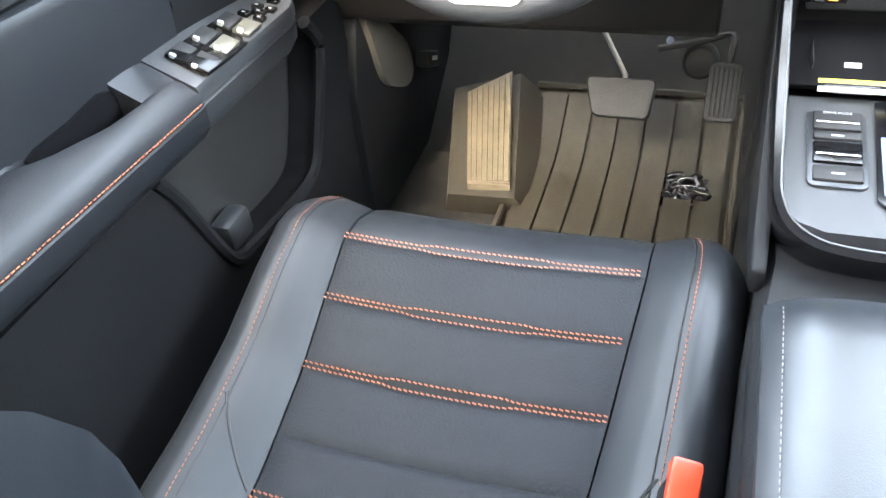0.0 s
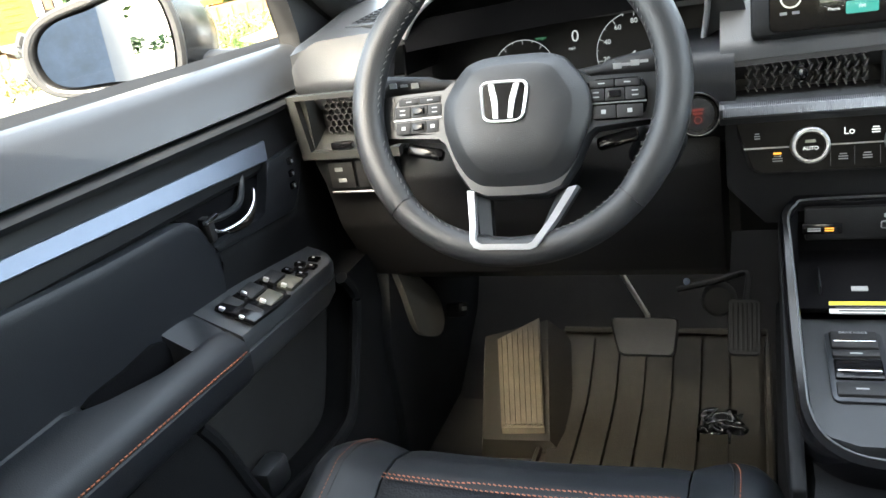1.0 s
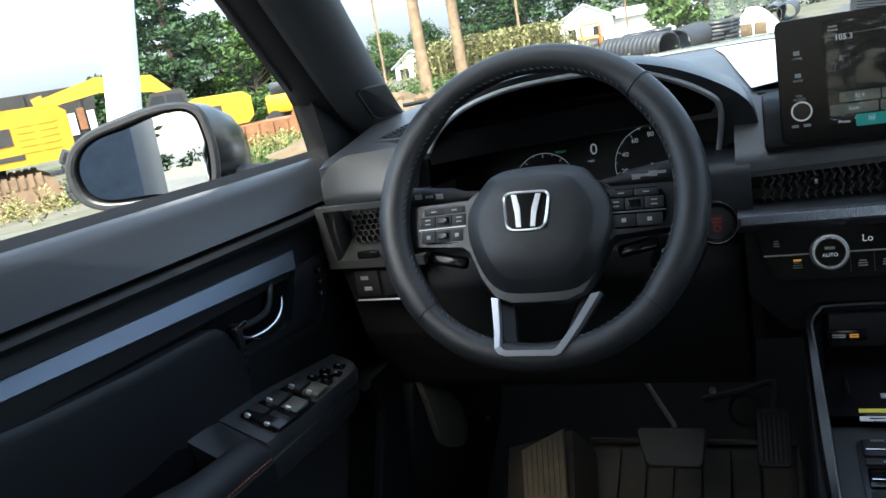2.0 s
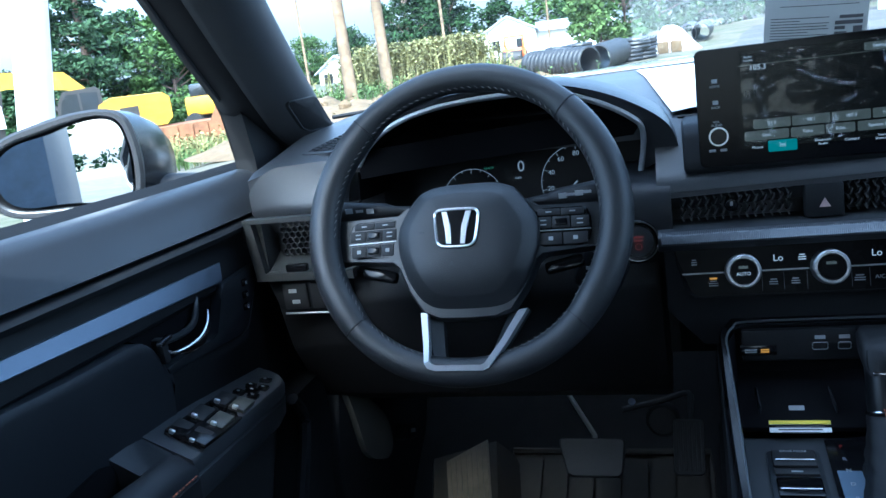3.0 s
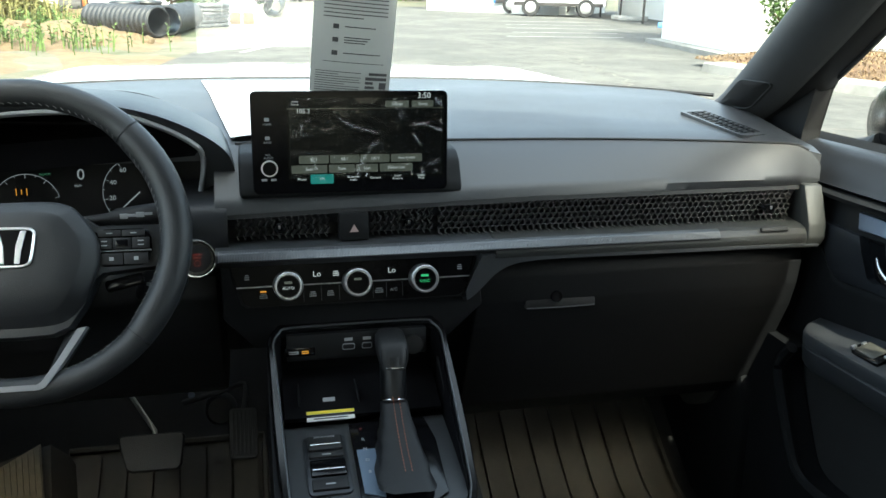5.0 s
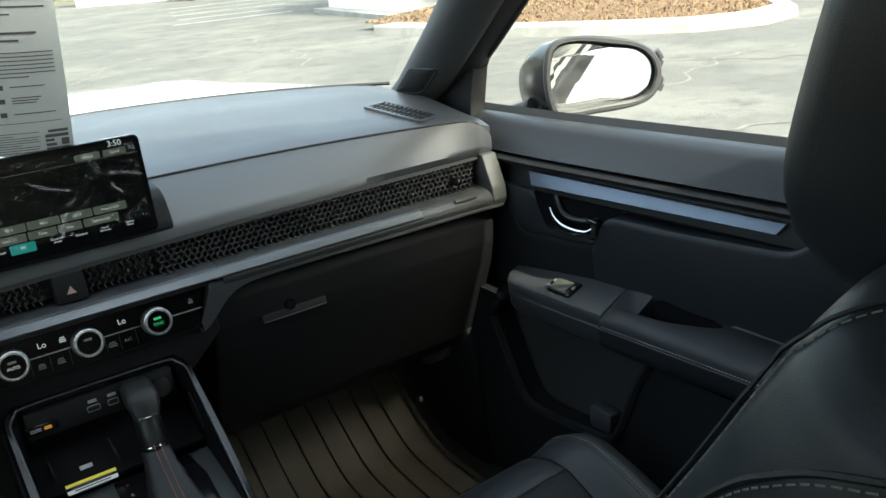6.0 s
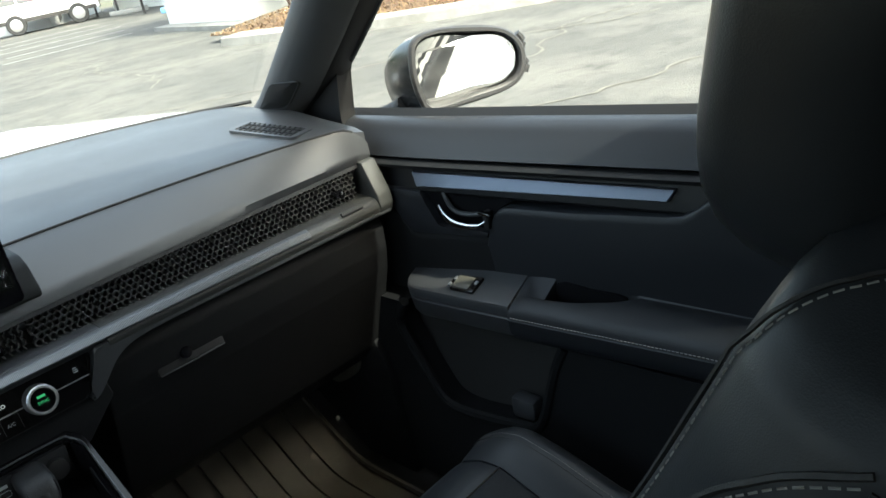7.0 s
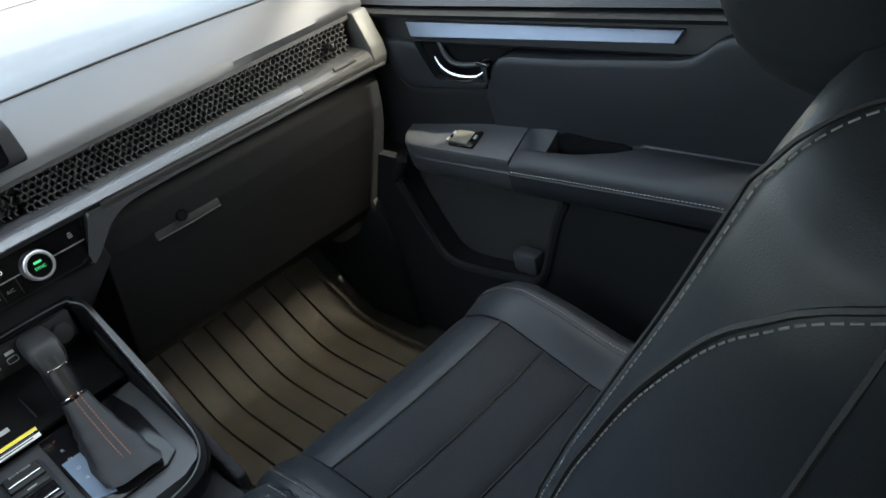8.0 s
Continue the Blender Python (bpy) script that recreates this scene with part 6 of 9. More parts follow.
    box(g, (X(0.708), -0.147, 0.914 + dm_), (0.016, 0.012, 0.030), bevel=0.004)
    part("handle_pivot", g, M_BLACK, t)
    g = bmesh.new()
    box(g, (X(0.700), -0.148, 0.9265 + dm_), (0.008, 0.022, 0.0045), pose(0, 0, 0, 8), bevel=0.0015)
    part("lock_tab", g, M_CHROME, t)
    if driver:
        for k in range(3):
            g = bmesh.new()
            box(g, (X(0.7075), 0.048 - 0.003 * k, 0.918 - 0.0155 * k), (0.006, 0.011, 0.009), bevel=0.002)
            b = part("memory_button", g, M_PIANO, t)
            g = bmesh.new()
            box(g, (X(0.7042), 0.048 - 0.003 * k, 0.918 - 0.0155 * k), (0.0008, 0.003, 0.004))
            part("number_mark", g, M_LABEL, b, smooth=0)
    # armrest: a hard switch plate in front, a stitched pad with a pull cup behind it
    def zf(y):   # height where the top meets the door
        return lerp([-1.0, -0.53, -0.25, -0.13, 0.055], [0.842, 0.836, 0.833, 0.823, 0.794], y)

    def zn(y):   # height of the inner edge
        return lerp([-1.0, -0.52, -0.206, 0.02, 0.055], [0.824, 0.816, 0.800, 0.790, 0.788], y)

    def over(x, y, h=0.0):
        """A point over the plate's top."""
        return Vector((X(x), y, lerp([0.657, 0.712], [zn(y) + 0.003, zf(y)], x) + h))
    g = bmesh.new()
    rows = []
    for y in [0.056, 0.054, 0.050, 0.042, 0.032, 0.020, 0.0, -0.05, -0.10, -0.15, -0.2045]:
        xn = 0.714 - 0.0585 * math.sqrt(min(max((0.0565 - y) / 0.045, 0), 1))
        a, b = zf(y), zn(y)
        rows.append([(X(0.722), y, a + 0.001), (X(0.714), y, a), (X(xn + 0.006), y, b + 0.0038), (X(xn + 0.002), y, b + 0.0018), (X(xn), y, b - 0.003), (X(xn + 0.0015), y, b - 0.016), (X(xn + 0.0050), y, b - 0.0185), (X(xn + 0.0020), y, b - 0.021), (X(xn + 0.0055), y, b - 0.044), (X(xn + 0.014), y, b - 0.056), (X(0.722), y, b - 0.066)])
    rings(g, rows)
    swp = part("switch_plate", g, M_DASH, t, "hard grained window switch plate")
    g = bmesh.new()
    rows = []
    for y in [-0.2065, -0.209, -0.214, -0.230, -0.250, -0.2585, -0.2600, -0.265, -0.275, -0.29, -0.305, -0.32, -0.335, -0.35, -0.365, -0.38, -0.392, -0.402, -0.42, -0.46, -0.53, -0.65, -0.80, -1.0]:
        a, b = zf(y), zn(y)
        cup = lerp([-0.400, -0.385, -0.35, -0.30, -0.2605, -0.2590, -0.2585], [0.0, 0.012, 0.045, 0.064, 0.066, 0.060, 0.0], y)
        xc = lerp([-0.402, -0.37, -0.31, -0.265], [0.706, 0.693, 0.680, 0.677], y)
        rnd = 0.004 * soft(-0.222, -0.2065, y)
        zx = lerp([0.660, 0.712], [b + 0.004, a], xc)
        rows.append([(X(0.722), y, a + 0.003), (X(0.7125), y, a + 0.001 - rnd), (X(0.7105), y, a - 0.002 - cup), (X(xc + 0.003), y, zx - 0.001 - cup * 0.9), (X(xc), y, zx - rnd), (X(lerp([0, 1], [0.664, xc], 0.55)), y, lerp([0, 1], [b + 0.0065, zx], 0.55) + 0.0022 - rnd), (X(0.664), y, b + 0.0065 - rnd), (X(0.657), y, b + 0.0018 - rnd), (X(0.6525), y, b - 0.006), (X(0.6510), y, b - 0.0145), (X(0.6528), y, b - 0.0165), (X(0.6512), y, b - 0.0185), (X(0.653), y, b - 0.040), (X(0.662), y, b - 0.054), (X(0.676), y, b - 0.062), (X(0.722), y, b - 0.068)])
    rings(g, rows)
    arm = part("armrest", g, M_SOFT, t, "padded black armrest with a pull cup")
    line = [Vector((X(0.6502), y, zn(y) - 0.0125)) for y in [-0.212 - 0.77 * k / 60 for k in range(61)]]
    part("stitching", stitches(line, 0.0042, 0.0016, 0.0016, 0.0010, normal=(-s * 0.95, 0, 0.3)), M_STITCH_O if driver else M_STITCH_W, arm, "orange stitching" if driver else "grey stitching", smooth=0)
    # Black liner paints the cup's shade; the cup itself is armrest plastic.
    g = bmesh.new()
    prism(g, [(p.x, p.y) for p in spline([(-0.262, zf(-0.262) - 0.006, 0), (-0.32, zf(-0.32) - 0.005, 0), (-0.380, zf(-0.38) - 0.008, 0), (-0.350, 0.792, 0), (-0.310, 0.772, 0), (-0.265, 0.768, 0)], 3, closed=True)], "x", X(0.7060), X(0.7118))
    part("pull_cup", g, M_SHADE_SEAM, arm, "pull cup liner blackened for shade")
    # window switches sunk in the plate
    def key_box(name, x, y, sx, sy, h, mat, parent, tip=0.0, label=""):
        gg = bmesh.new()
        sl = math.degrees(math.atan2(zf(y) - zn(y) - 0.003, 0.055))
        ln = math.degrees(math.atan2(zf(y - 0.02) - zf(y + 0.02), -0.04))
        box(gg, over(x, y, h), (sx, sy, 0.006), pose(0, 0, 0, ln + tip, -s * sl, 0), bevel=0.0015)
        return part(name, gg, mat, parent, label)

    if driver:
        key_box("switch_bed", 0.6800, -0.118, 0.050, 0.132, -0.0022, M_PIANO, swp)
        for y in (-0.172, -0.128, -0.080):
            for x in (0.6690, 0.6915):
                # Only inner keys of two rows get the painted light.
                pale = y > -0.15
                b = key_box("window_switch", x, y + 0.004, 0.0205, 0.030, 0.0016, M_SWITCH_SHEEN if pale and x < 0.68 else M_BLACK, swp, 7, "window switch with warm light in its pale colour" if pale and x < 0.68 else "")
                key_box("chrome_tip", x, y - 0.0095, 0.0075, 0.0040, 0.0044, M_EMBLEM, b, 7)
        for x, y, w in ((0.6690, -0.047, 0.013), (0.6880, -0.046, 0.013), (0.6690, -0.020, 0.012), (0.6860, -0.019, 0.012), (0.6770, -0.033, 0.016), (0.6780, 0.004, 0.014)):
            b = key_box("mirror_switch", x, y, w, 0.012, 0.0012, M_PIANO, swp)
            key_box("icon", x, y - 0.002, 0.0045, 0.0035, 0.0024, M_LABEL, b)
    else:
        key_box("switch_bed", 0.6830, -0.094, 0.034, 0.066, -0.0022, M_PIANO, swp)
        b = key_box("window_switch", 0.6830, -0.094, 0.026, 0.036, 0.0012, M_SWITCH_SHEEN, swp, 7, "window switch with warm light in its pale colour")
        for x, y in ((0.675, -0.070), (0.689, -0.072), (0.683, -0.122)):
            key_box("chrome_tip", x, y, 0.008, 0.005, 0.0028, M_RING, b, 7)
    # lower panel with a map pocket
    run("lower_panel", [(0.724, 0.745), (0.722, 0.60), (0.722, 0.36), (0.80, 0.36), (0.80, 0.745)], 0.17, -1.02, M_CLOTH, "textured lower door panel", lift=0)
    g = bmesh.new()
    rim_ = [(p.x, p.y) for p in spline([(0.060, 0.745), (0.080, 0.716), (0.081, 0.690), (0.062, 0.652), (0.026, 0.590), (0.004, 0.562), (-0.030, 0.5525), (-0.090, 0.556), (-0.160, 0.565), (-0.205, 0.575), (-0.228, 0.610), (-0.262, 0.700), (-0.285, 0.742)], 3)]
    tube(g, [(X(0.678), y, z) for y, z in rim_], 0.009, 8)
    part("pocket_edge", g, M_DASH_SHADED, t, "thick rounded pocket edge")
    g = bmesh.new()
    prism(g, [(0.16, 0.745)] + rim_ + [(-0.5, 0.745), (-1.0, 0.745), (-1.0, 0.37), (0.16, 0.37)], "x", X(0.676), X(0.722))
    part("pocket_wall", g, M_DASH_SHADED, t)
    g = bmesh.new()
    box(g, (X(0.700), -0.17, 0.590), (0.03, 0.05, 0.04), bevel=0.008)
    part("bottle_stop", g, M_DASH, t)
    # outer skin
    g = bmesh.new()
    prism(g, [(0.36, 0.34), (0.34, 1.020), (-0.4, 1.036), (-3.0, 1.09), (-3.1, 0.34)], "x", X(0.832), X(0.852), bevel=0.006)
    sk = part("outer_skin", g, M_WHITE_BODY, t, "white outer skin")
    g = bmesh.new()
    tube(g, [(X(0.850), -0.72, 0.93), (X(0.882), -0.76, 0.935), (X(0.882), -0.88, 0.94), (X(0.850), -0.92, 0.94)], 0.011, 8)
    part("outer_handle", g, M_CAP, sk)
    g = bmesh.new()
    prism(g, [(0.20, 1.018), (0.20, 1.028), (-0.4, 1.042), (-2.6, 1.088), (-2.6, 1.073), (-0.4, 1.030)], "x", X(0.795), X(0.836))
    part("belt_ledge", g, M_CAP, t, "black belt moulding")
    # window glass
    g = bmesh.new()
    pts = [(0.225, 1.05), (0.21, 1.11), (0.16, 1.165), (0.0, 1.275), (-0.20, 1.415), (-0.36, 1.52), (-0.62, 1.54), (-0.64, 1.07)]
    vv = [g.verts.new((X(0.790 - (z - 1.05) * 0.32), y, z)) for y, z in pts]
    g.faces.new(vv)
    gl = part("window_pane", g, M_GLASS, t, "clear window pane", smooth=0)
    gl.visible_shadow = False
    # speaker of the tweeter corner: dark sail panel
    g = bmesh.new()
    sail = [(0.205, 0.970), (0.205, 1.060), (0.190, 1.128), (0.170, 1.150), (0.30, 1.12), (0.40, 1.05), (0.40, 0.970)]
    prism(g, sail, "x", X(0.742), X(0.775), bevel=0.003)
    part("sail_panel", g, M_BLACK, t, "matt black sail panel")
    return t


door_l = door(-1, True)
door_r = door(1, False)

# ---- pillars, roof, body ----
SEC = spline([(0.735, 0.365), (0.704, 0.345), (0.678, 0.312), (0.668, 0.272), (0.674, 0.235), (0.692, 0.208), (0.716, 0.193)], 4)


def pillar_at(p, z, s, out=0.0):
    """A point of the pillar's section carried up along its rake."""
    h = z - 1.13
    flare = max(0.0, 1.10 - z) / 0.06
    y = p[1] - 1.50 * h + 0.40 * h * h + 0.035 * flare ** 2 * (1 if p[1] > 0.29 else 0.2)
    return Vector((s * (p[0] - 0.30 * h + out - 0.02 * flare ** 2), y - out * 0.3, z))


for s in (-1, 1):
    pl = thing("a_pillar", "dark grey plastic windscreen pillar trim with a tweeter cover", "pillar", kind="structure")
    bm = bmesh.new()
    zs = [1.040, 1.055, 1.07, 1.085, 1.10] + [1.13 + 0.41 * k / 14 for k in range(15)]
    rings(bm, [[pillar_at(p, z, s) for p in list(SEC) + [Vector((0.745, 0.200)), Vector((0.76, 0.30))]] for z in zs])
    part("trim", bm, M_PILLAR, pl)
    bm = bmesh.new()
    rows = []
    for z in [1.06 + 0.48 * k / 16 for k in range(17)]:
        rows.append([pillar_at(p, z, s) for p in ((0.718, 0.204), (0.724, 0.192), (0.738, 0.188), (0.752, 0.181), (0.770, 0.186), (0.772, 0.23), (0.735, 0.235))])
    rings(bm, rows)
    part("door_frame", bm, M_BLACK, pl, "black door frame and seal")
    bm = bmesh.new()
    tube(bm, [pillar_at((0.757, 0.179), z, s) for z in [1.15 + 0.38 * k / 14 for k in range(15)]], 0.0035, 6)
    part("frame_flange", bm, M_RIM_GREY, pl, "pale grey flange of the door frame")
    # tweeter cover: rounded panel on the inner face, with a thin raised edge
    def cover(u, v, out):
        yy = 0.214 + 0.064 * u
        zz = 1.082 + 0.052 * v
        xs = [p.x for p in reversed(SEC)]
        ys = [p.y for p in reversed(SEC)]
        return pillar_at((lerp(ys, xs, yy), yy), zz, s, -out)
    outline = [(0.5 + p[0], 0.5 + p[1]) for p in rounded(1.0, 1.0, 0.16, 4)]
    bm = bmesh.new()
    rings(bm, [[cover(u, v, -0.004) for u, v in outline], [cover(u, v, 0.0046) for u, v in outline], [cover(0.5 + (u - 0.5) * 0.95, 0.5 + (v - 0.5) * 0.95, 0.0054) for u, v in outline], [cover(0.5 + (u - 0.5) * 0.5, 0.5 + (v - 0.5) * 0.5, 0.0058) for u, v in outline]])
    tw = part("tweeter_cover", bm, M_BLACK, pl)
    bm = bmesh.new()
    tube(bm, [cover(u, v, 0.0048) for u, v in outline], 0.0011, 5, closed=True)
    part("cover_edge", bm, M_PILLAR, tw)
    # centre pillar with its seat belt
    bp = thing("b_pillar", "dark centre pillar trim behind the front door", "pillar", kind="structure")
    bm = bmesh.new()
    rows = []
    for z, x, y0, y1 in ((0.36, 0.76, -0.62, -0.92), (1.06, 0.76, -0.66, -0.86), (1.55, 0.60, -0.68, -0.80)):
        rows.append([(s * (x - 0.03), (y0 + y1) / 2 + 0.06, z), (s * (x + 0.05), y0, z), (s * (x + 0.09), y0, z), (s * (x + 0.09), y1, z), (s * (x + 0.05), y1, z), (s * (x - 0.03), (y0 + y1) / 2 - 0.06, z)])
    rings(bm, rows)
    part("trim", bm, M_DASH_SHADED, bp)
    bm = bmesh.new()
    rows = []
    for z, x, y0, y1 in ((0.36, 0.78, -1.75, -2.9), (1.10, 0.78, -1.85, -2.9), (1.55, 0.60, -1.75, -2.6)):
        rows.append([(s * x, y0, z), (s * (x + 0.06), y0, z), (s * (x + 0.06), y1, z), (s * x, y1, z)])
    rings(bm, rows)
    tagged(part("c_pillar", bm, M_DASH_SHADED), "dark rear side wall of the cabin", "pillar", kind="structure")
    bm = bmesh.new()
    prism(bm, [(-1.02, 0.34), (-1.02, 1.04), (-1.80, 1.07), (-1.80, 0.34)], "x", s * 0.74, s * 0.80)
    tagged(part("wall_rear_door", bm, M_DASH_SHADED), "dark rear door panel", "wall", kind="structure")
    # roof rail over the side windows
    bm = bmesh.new()
    tube(bm, [(s * 0.640, -0.22, 1.525), (s * 0.638, -0.35, 1.56), (s * 0.630, -0.70, 1.58), (s * 0.62, -1.7, 1.57), (s * 0.60, -2.5, 1.52)], 0.055, 8)
    tagged(part("roof_rail", bm, M_HEADLINE), "pale cloth roof rail over the side windows", "trim", kind="structure")


def roof_fn(u, v):
    x = 0.66 * (2 * u - 1)
    y = (-0.02 - 0.20 * (2 * u - 1) ** 2) * (1 - v) - 2.57 * v
    return (x, y, 1.60 - 0.04 * (2 * u - 1) ** 2 - 0.07 * (1 - min(v / 0.15, 1)) ** 2 - 0.06 * max(v - 0.7, 0))


bm = bmesh.new()
sheet(bm, roof_fn, 12, 20, 0.04, (0, 0, 1))
tagged(part("ceiling", bm, M_HEADLINE), "pale cloth headlining", "ceiling", kind="structure")
bm = bmesh.new()
prism(bm, [(-0.80, 0.34), (0.80, 0.34), (0.80, 1.15), (-0.80, 1.15)], "y", -2.95, -2.85)
tagged(part("wall_tailgate", bm, M_DASH_SHADED), "dark inside of the tailgate", "wall", kind="structure")
rear_bench = thing("rear_bench", "black rear bench backrest", "car seat")
bm = bmesh.new()
prism(bm, [(-1.45, 0.38), (-1.45, 0.62), (-1.95, 0.58), (-2.15, 1.10), (-2.30, 1.10), (-2.15, 0.38)], "x", -0.70, 0.70, bevel=0.03)
part("bench", bm, M_LEATHER, rear_bench)

# dark rear glass
for s in (-1, 1):
    bm = bmesh.new()
    bm.faces.new([bm.verts.new(p) for p in ((s * 0.79, -0.84, 1.07), (s * 0.79, -1.86, 1.10), (s * 0.645, -1.78, 1.54), (s * 0.645, -0.78, 1.55))])
    pane = tagged(part("window_rear_side", bm, M_PRIVACY, smooth=0), "dark tinted rear side window", "window", kind="structure")
bm = bmesh.new()
bm.faces.new([bm.verts.new(p) for p in ((-0.80, -2.9, 1.14), (0.80, -2.9, 1.14), (0.62, -2.56, 1.55), (-0.62, -2.56, 1.55))])
tagged(part("window_tailgate", bm, M_PRIVACY, smooth=0), "dark tinted tailgate window", "window", kind="structure")

# windscreen, bonnet
bm = bmesh.new()


def screen_fn(u, v):
    x = 0.70 * (2 * u - 1)
    y0, y1 = ws_y(x) + 0.01, -0.02 - 0.20 * (2 * u - 1) ** 2
    return (x * (1 - 0.08 * v), y0 + (y1 - y0) * v, 1.092 + (1.535 - 1.092) * v + 0.03 * math.sin(v * math.pi))


sheet(bm, screen_fn, 24, 14)
ws = tagged(part("window_1", bm, M_WINDSCREEN), "clear raked windscreen", "window", kind="structure")
ws.visible_shadow = False
bm = bmesh.new()
tube(bm, [Vector(screen_fn(k / 40, 0)) + Vector((0, 0.002, -0.003)) for k in range(41)], 0.0038, 6)
tagged(part("trim_1", bm, M_BLACK), "black rubber seal at the windscreen foot", "trim", kind="structure")
bonnet = thing("bonnet", "glossy white car bonnet beyond the windscreen", "bonnet")
bm = bmesh.new()


def bonnet_fn(u, v):
    x = 0.80 * (2 * u - 1)
    y = (ws_y(x * 0.86) + 0.03) * (1 - v) + (1.75 - 0.25 * (2 * u - 1) ** 2) * v
    return (x, y, 1.085 + 0.02 * math.sin(v * math.pi) - 0.11 * v ** 1.6 - 0.05 * abs(2 * u - 1) ** 3 + 0.010 * math.exp(-((abs(2 * u - 1) - 0.6) / 0.08) ** 2))


sheet(bm, bonnet_fn, 40, 20, 0.03, (0, 0, -1))
part("panel", bm, M_WHITE_BODY, bonnet)

# ---- door mirrors ----
for s in (-1, 1):
    dm = thing("door_mirror", "black door mirror with a grey-edged glass", "mirror", group="door mirrors")
    c = Vector((0.905, 0.028, 1.106)) if s > 0 else Vector((-0.940, 0.041, 1.094))
    yaw, tip = (-23.8, 4.3) if s > 0 else (18.8, 2.4)
    MM = Matrix.Translation(c) @ pose(0, 0, 0, 0, 0, yaw) @ pose(0, 0, 0, 90 - tip, 0, 0)
    knots = [(-0.107, 0.026), (-0.099, 0.053), (-0.076, 0.066), (-0.030, 0.0665), (0.030, 0.0560), (0.068, 0.0440), (0.091, 0.0270), (0.103, 0.005), (0.103, -0.020), (0.093, -0.043), (0.070, -0.0575), (0.030, -0.0640), (-0.030, -0.0665), (-0.074, -0.0660), (-0.096, -0.0600), (-0.105, -0.038), (-0.109, -0.004)]
    shape = [(p.x * s, p.y) for p in spline(knots, 4, closed=True)]
    if s < 0:
        shape = shape[::-1]

    def ring(k, w, dx=0.0, dy=0.0, edge=0.0):
        """The outline shrunk by k, or drawn in by edge metres."""
        r = []
        for x, y in shape:
            g_ = 1 - edge / math.hypot(x, y)
            r.append(MM @ Vector((x * k * g_ + dx, y * k * g_ + dy, w)))
        return r
    bm = bmesh.new()
    rings(bm, [ring(0.18, -0.132, -s * 0.066, -0.020), ring(0.46, -0.127, -s * 0.064, -0.017), ring(0.58, -0.116, -s * 0.057, -0.014), ring(0.80, -0.082, -s * 0.034, -0.006), ring(0.95, -0.036, -s * 0.012, -0.001), ring(1.0, 0.0), ring(0.94, -0.024)])
    part("housing", bm, M_CAP, dm, "black painted housing")
    bm = bmesh.new()
    rings(bm, [ring(1.0, -0.001), ring(1.0, 0.007, edge=-0.001), ring(1.0, 0.012, edge=0.003), ring(1.0, 0.012, edge=0.009), ring(1.0, 0.006, edge=0.011)], caps=False)
    part("rim", bm, M_RIM_GREY, dm, "rounded grey housing rim")
    bm = bmesh.new()
    rings(bm, [ring(1.0, 0.007, edge=0.0105), ring(1.0, -0.012, edge=0.0125), ring(1.0, -0.018, edge=0.020)], caps=False)
    part("glass_gap", bm, M_BLACK, dm)
    bm = bmesh.new()
    aim = (math.tan(radians(4.0)), math.tan(radians(8.0))) if s > 0 else (0.0, 0.0)   # the glass itself is turned in and down
    bm.faces.new([bm.verts.new(p + MM.to_3x3() @ Vector((0, 0, q[0] * aim[0] + q[1] * aim[1] - (0.007 if s > 0 else 0.002)))) for p, q in zip(ring(1.0, 0.002, edge=0.0165), shape)])
    part("mirror_glass", bm, M_MIRROR, dm, "clear mirror glass", smooth=0)
    # small notched lamp lens on the outer edge
    for yy in (0.014, -0.026):
        bm = bmesh.new()
        tube(bm, spline([MM @ Vector((s * 0.100, yy + 0.014, -0.004)), MM @ Vector((s * 0.108, yy, -0.004)), MM @ Vector((s * 0.102, yy - 0.014, -0.004))], 4), 0.007, 8)
        part("edge_lens", bm, M_RIM_GREY, dm)
    bm = bmesh.new()
    tube(bm, [MM @ Vector((-s * 0.10, -0.045, -0.07)), Vector((s * 0.835, 0.165, 1.040)), Vector((s * 0.79, 0.175, 1.034))], [0.030, 0.027, 0.03], 10, flat=0.5)
    part("foot", bm, M_BLACK, dm)

# ---- papers ----
leaf = thing("paper_sheet", "white paper sheet lying on the dash top", "paper")
bm = bmesh.new()


def leaf_fn(u, v):
    x, y = -0.168 + 0.215 * u - 0.045 * v, 0.205 + 0.425 * v
    return (x + 0.012 * (1 - v), y, top_fn((x + DASH_W) / (2 * DASH_W), min(max((y - crease_y(x)) / (ws_y(x) - crease_y(x)), 0), 1))[2] + 0.003 + 0.012 * math.sin(u * 2.2) * (1 - v) ** 2)


sheet(bm, leaf_fn, 16, 16, 0.0006, (0, 0, -1))
part("sheet", bm, M_PAPER, leaf)
mirror_in = thing("rear_view_mirror", "black rear view mirror at the top of the windscreen", "mirror")
bm = bmesh.new()
box(bm, (0, 0.13, 1.485), (0.235, 0.03, 0.062), pose(0, 0, 0, 12, 0, 8), bevel=0.013, seg=3)
part("housing", bm, M_BLACK, mirror_in)
bm = bmesh.new()
tube(bm, [(0, 0.14, 1.49), (0, 0.17, 1.53), (0, 0.18, 1.545)], 0.012, 8)
part("stem", bm, M_BLACK, mirror_in)
tag = thing("hang_tag", "grey printed paper tag hanging from the rear view mirror", "paper tag")
TB, TTL = Vector((0.004, 0.165, 1.128)), 0.30
MTG = Matrix.Translation(TB) @ pose(0, 0, 0, 90 + 3, 0, 0) @ pose(0, 0, 0, 0, 0, -4.5)
bm = bmesh.new()


def tag_fn(u, v):
    return MTG @ Vector((0.108 * (u - 0.5), TTL * v, 0.006 * math.sin(u * math.pi) + 0.004 * math.sin(v * 5)))


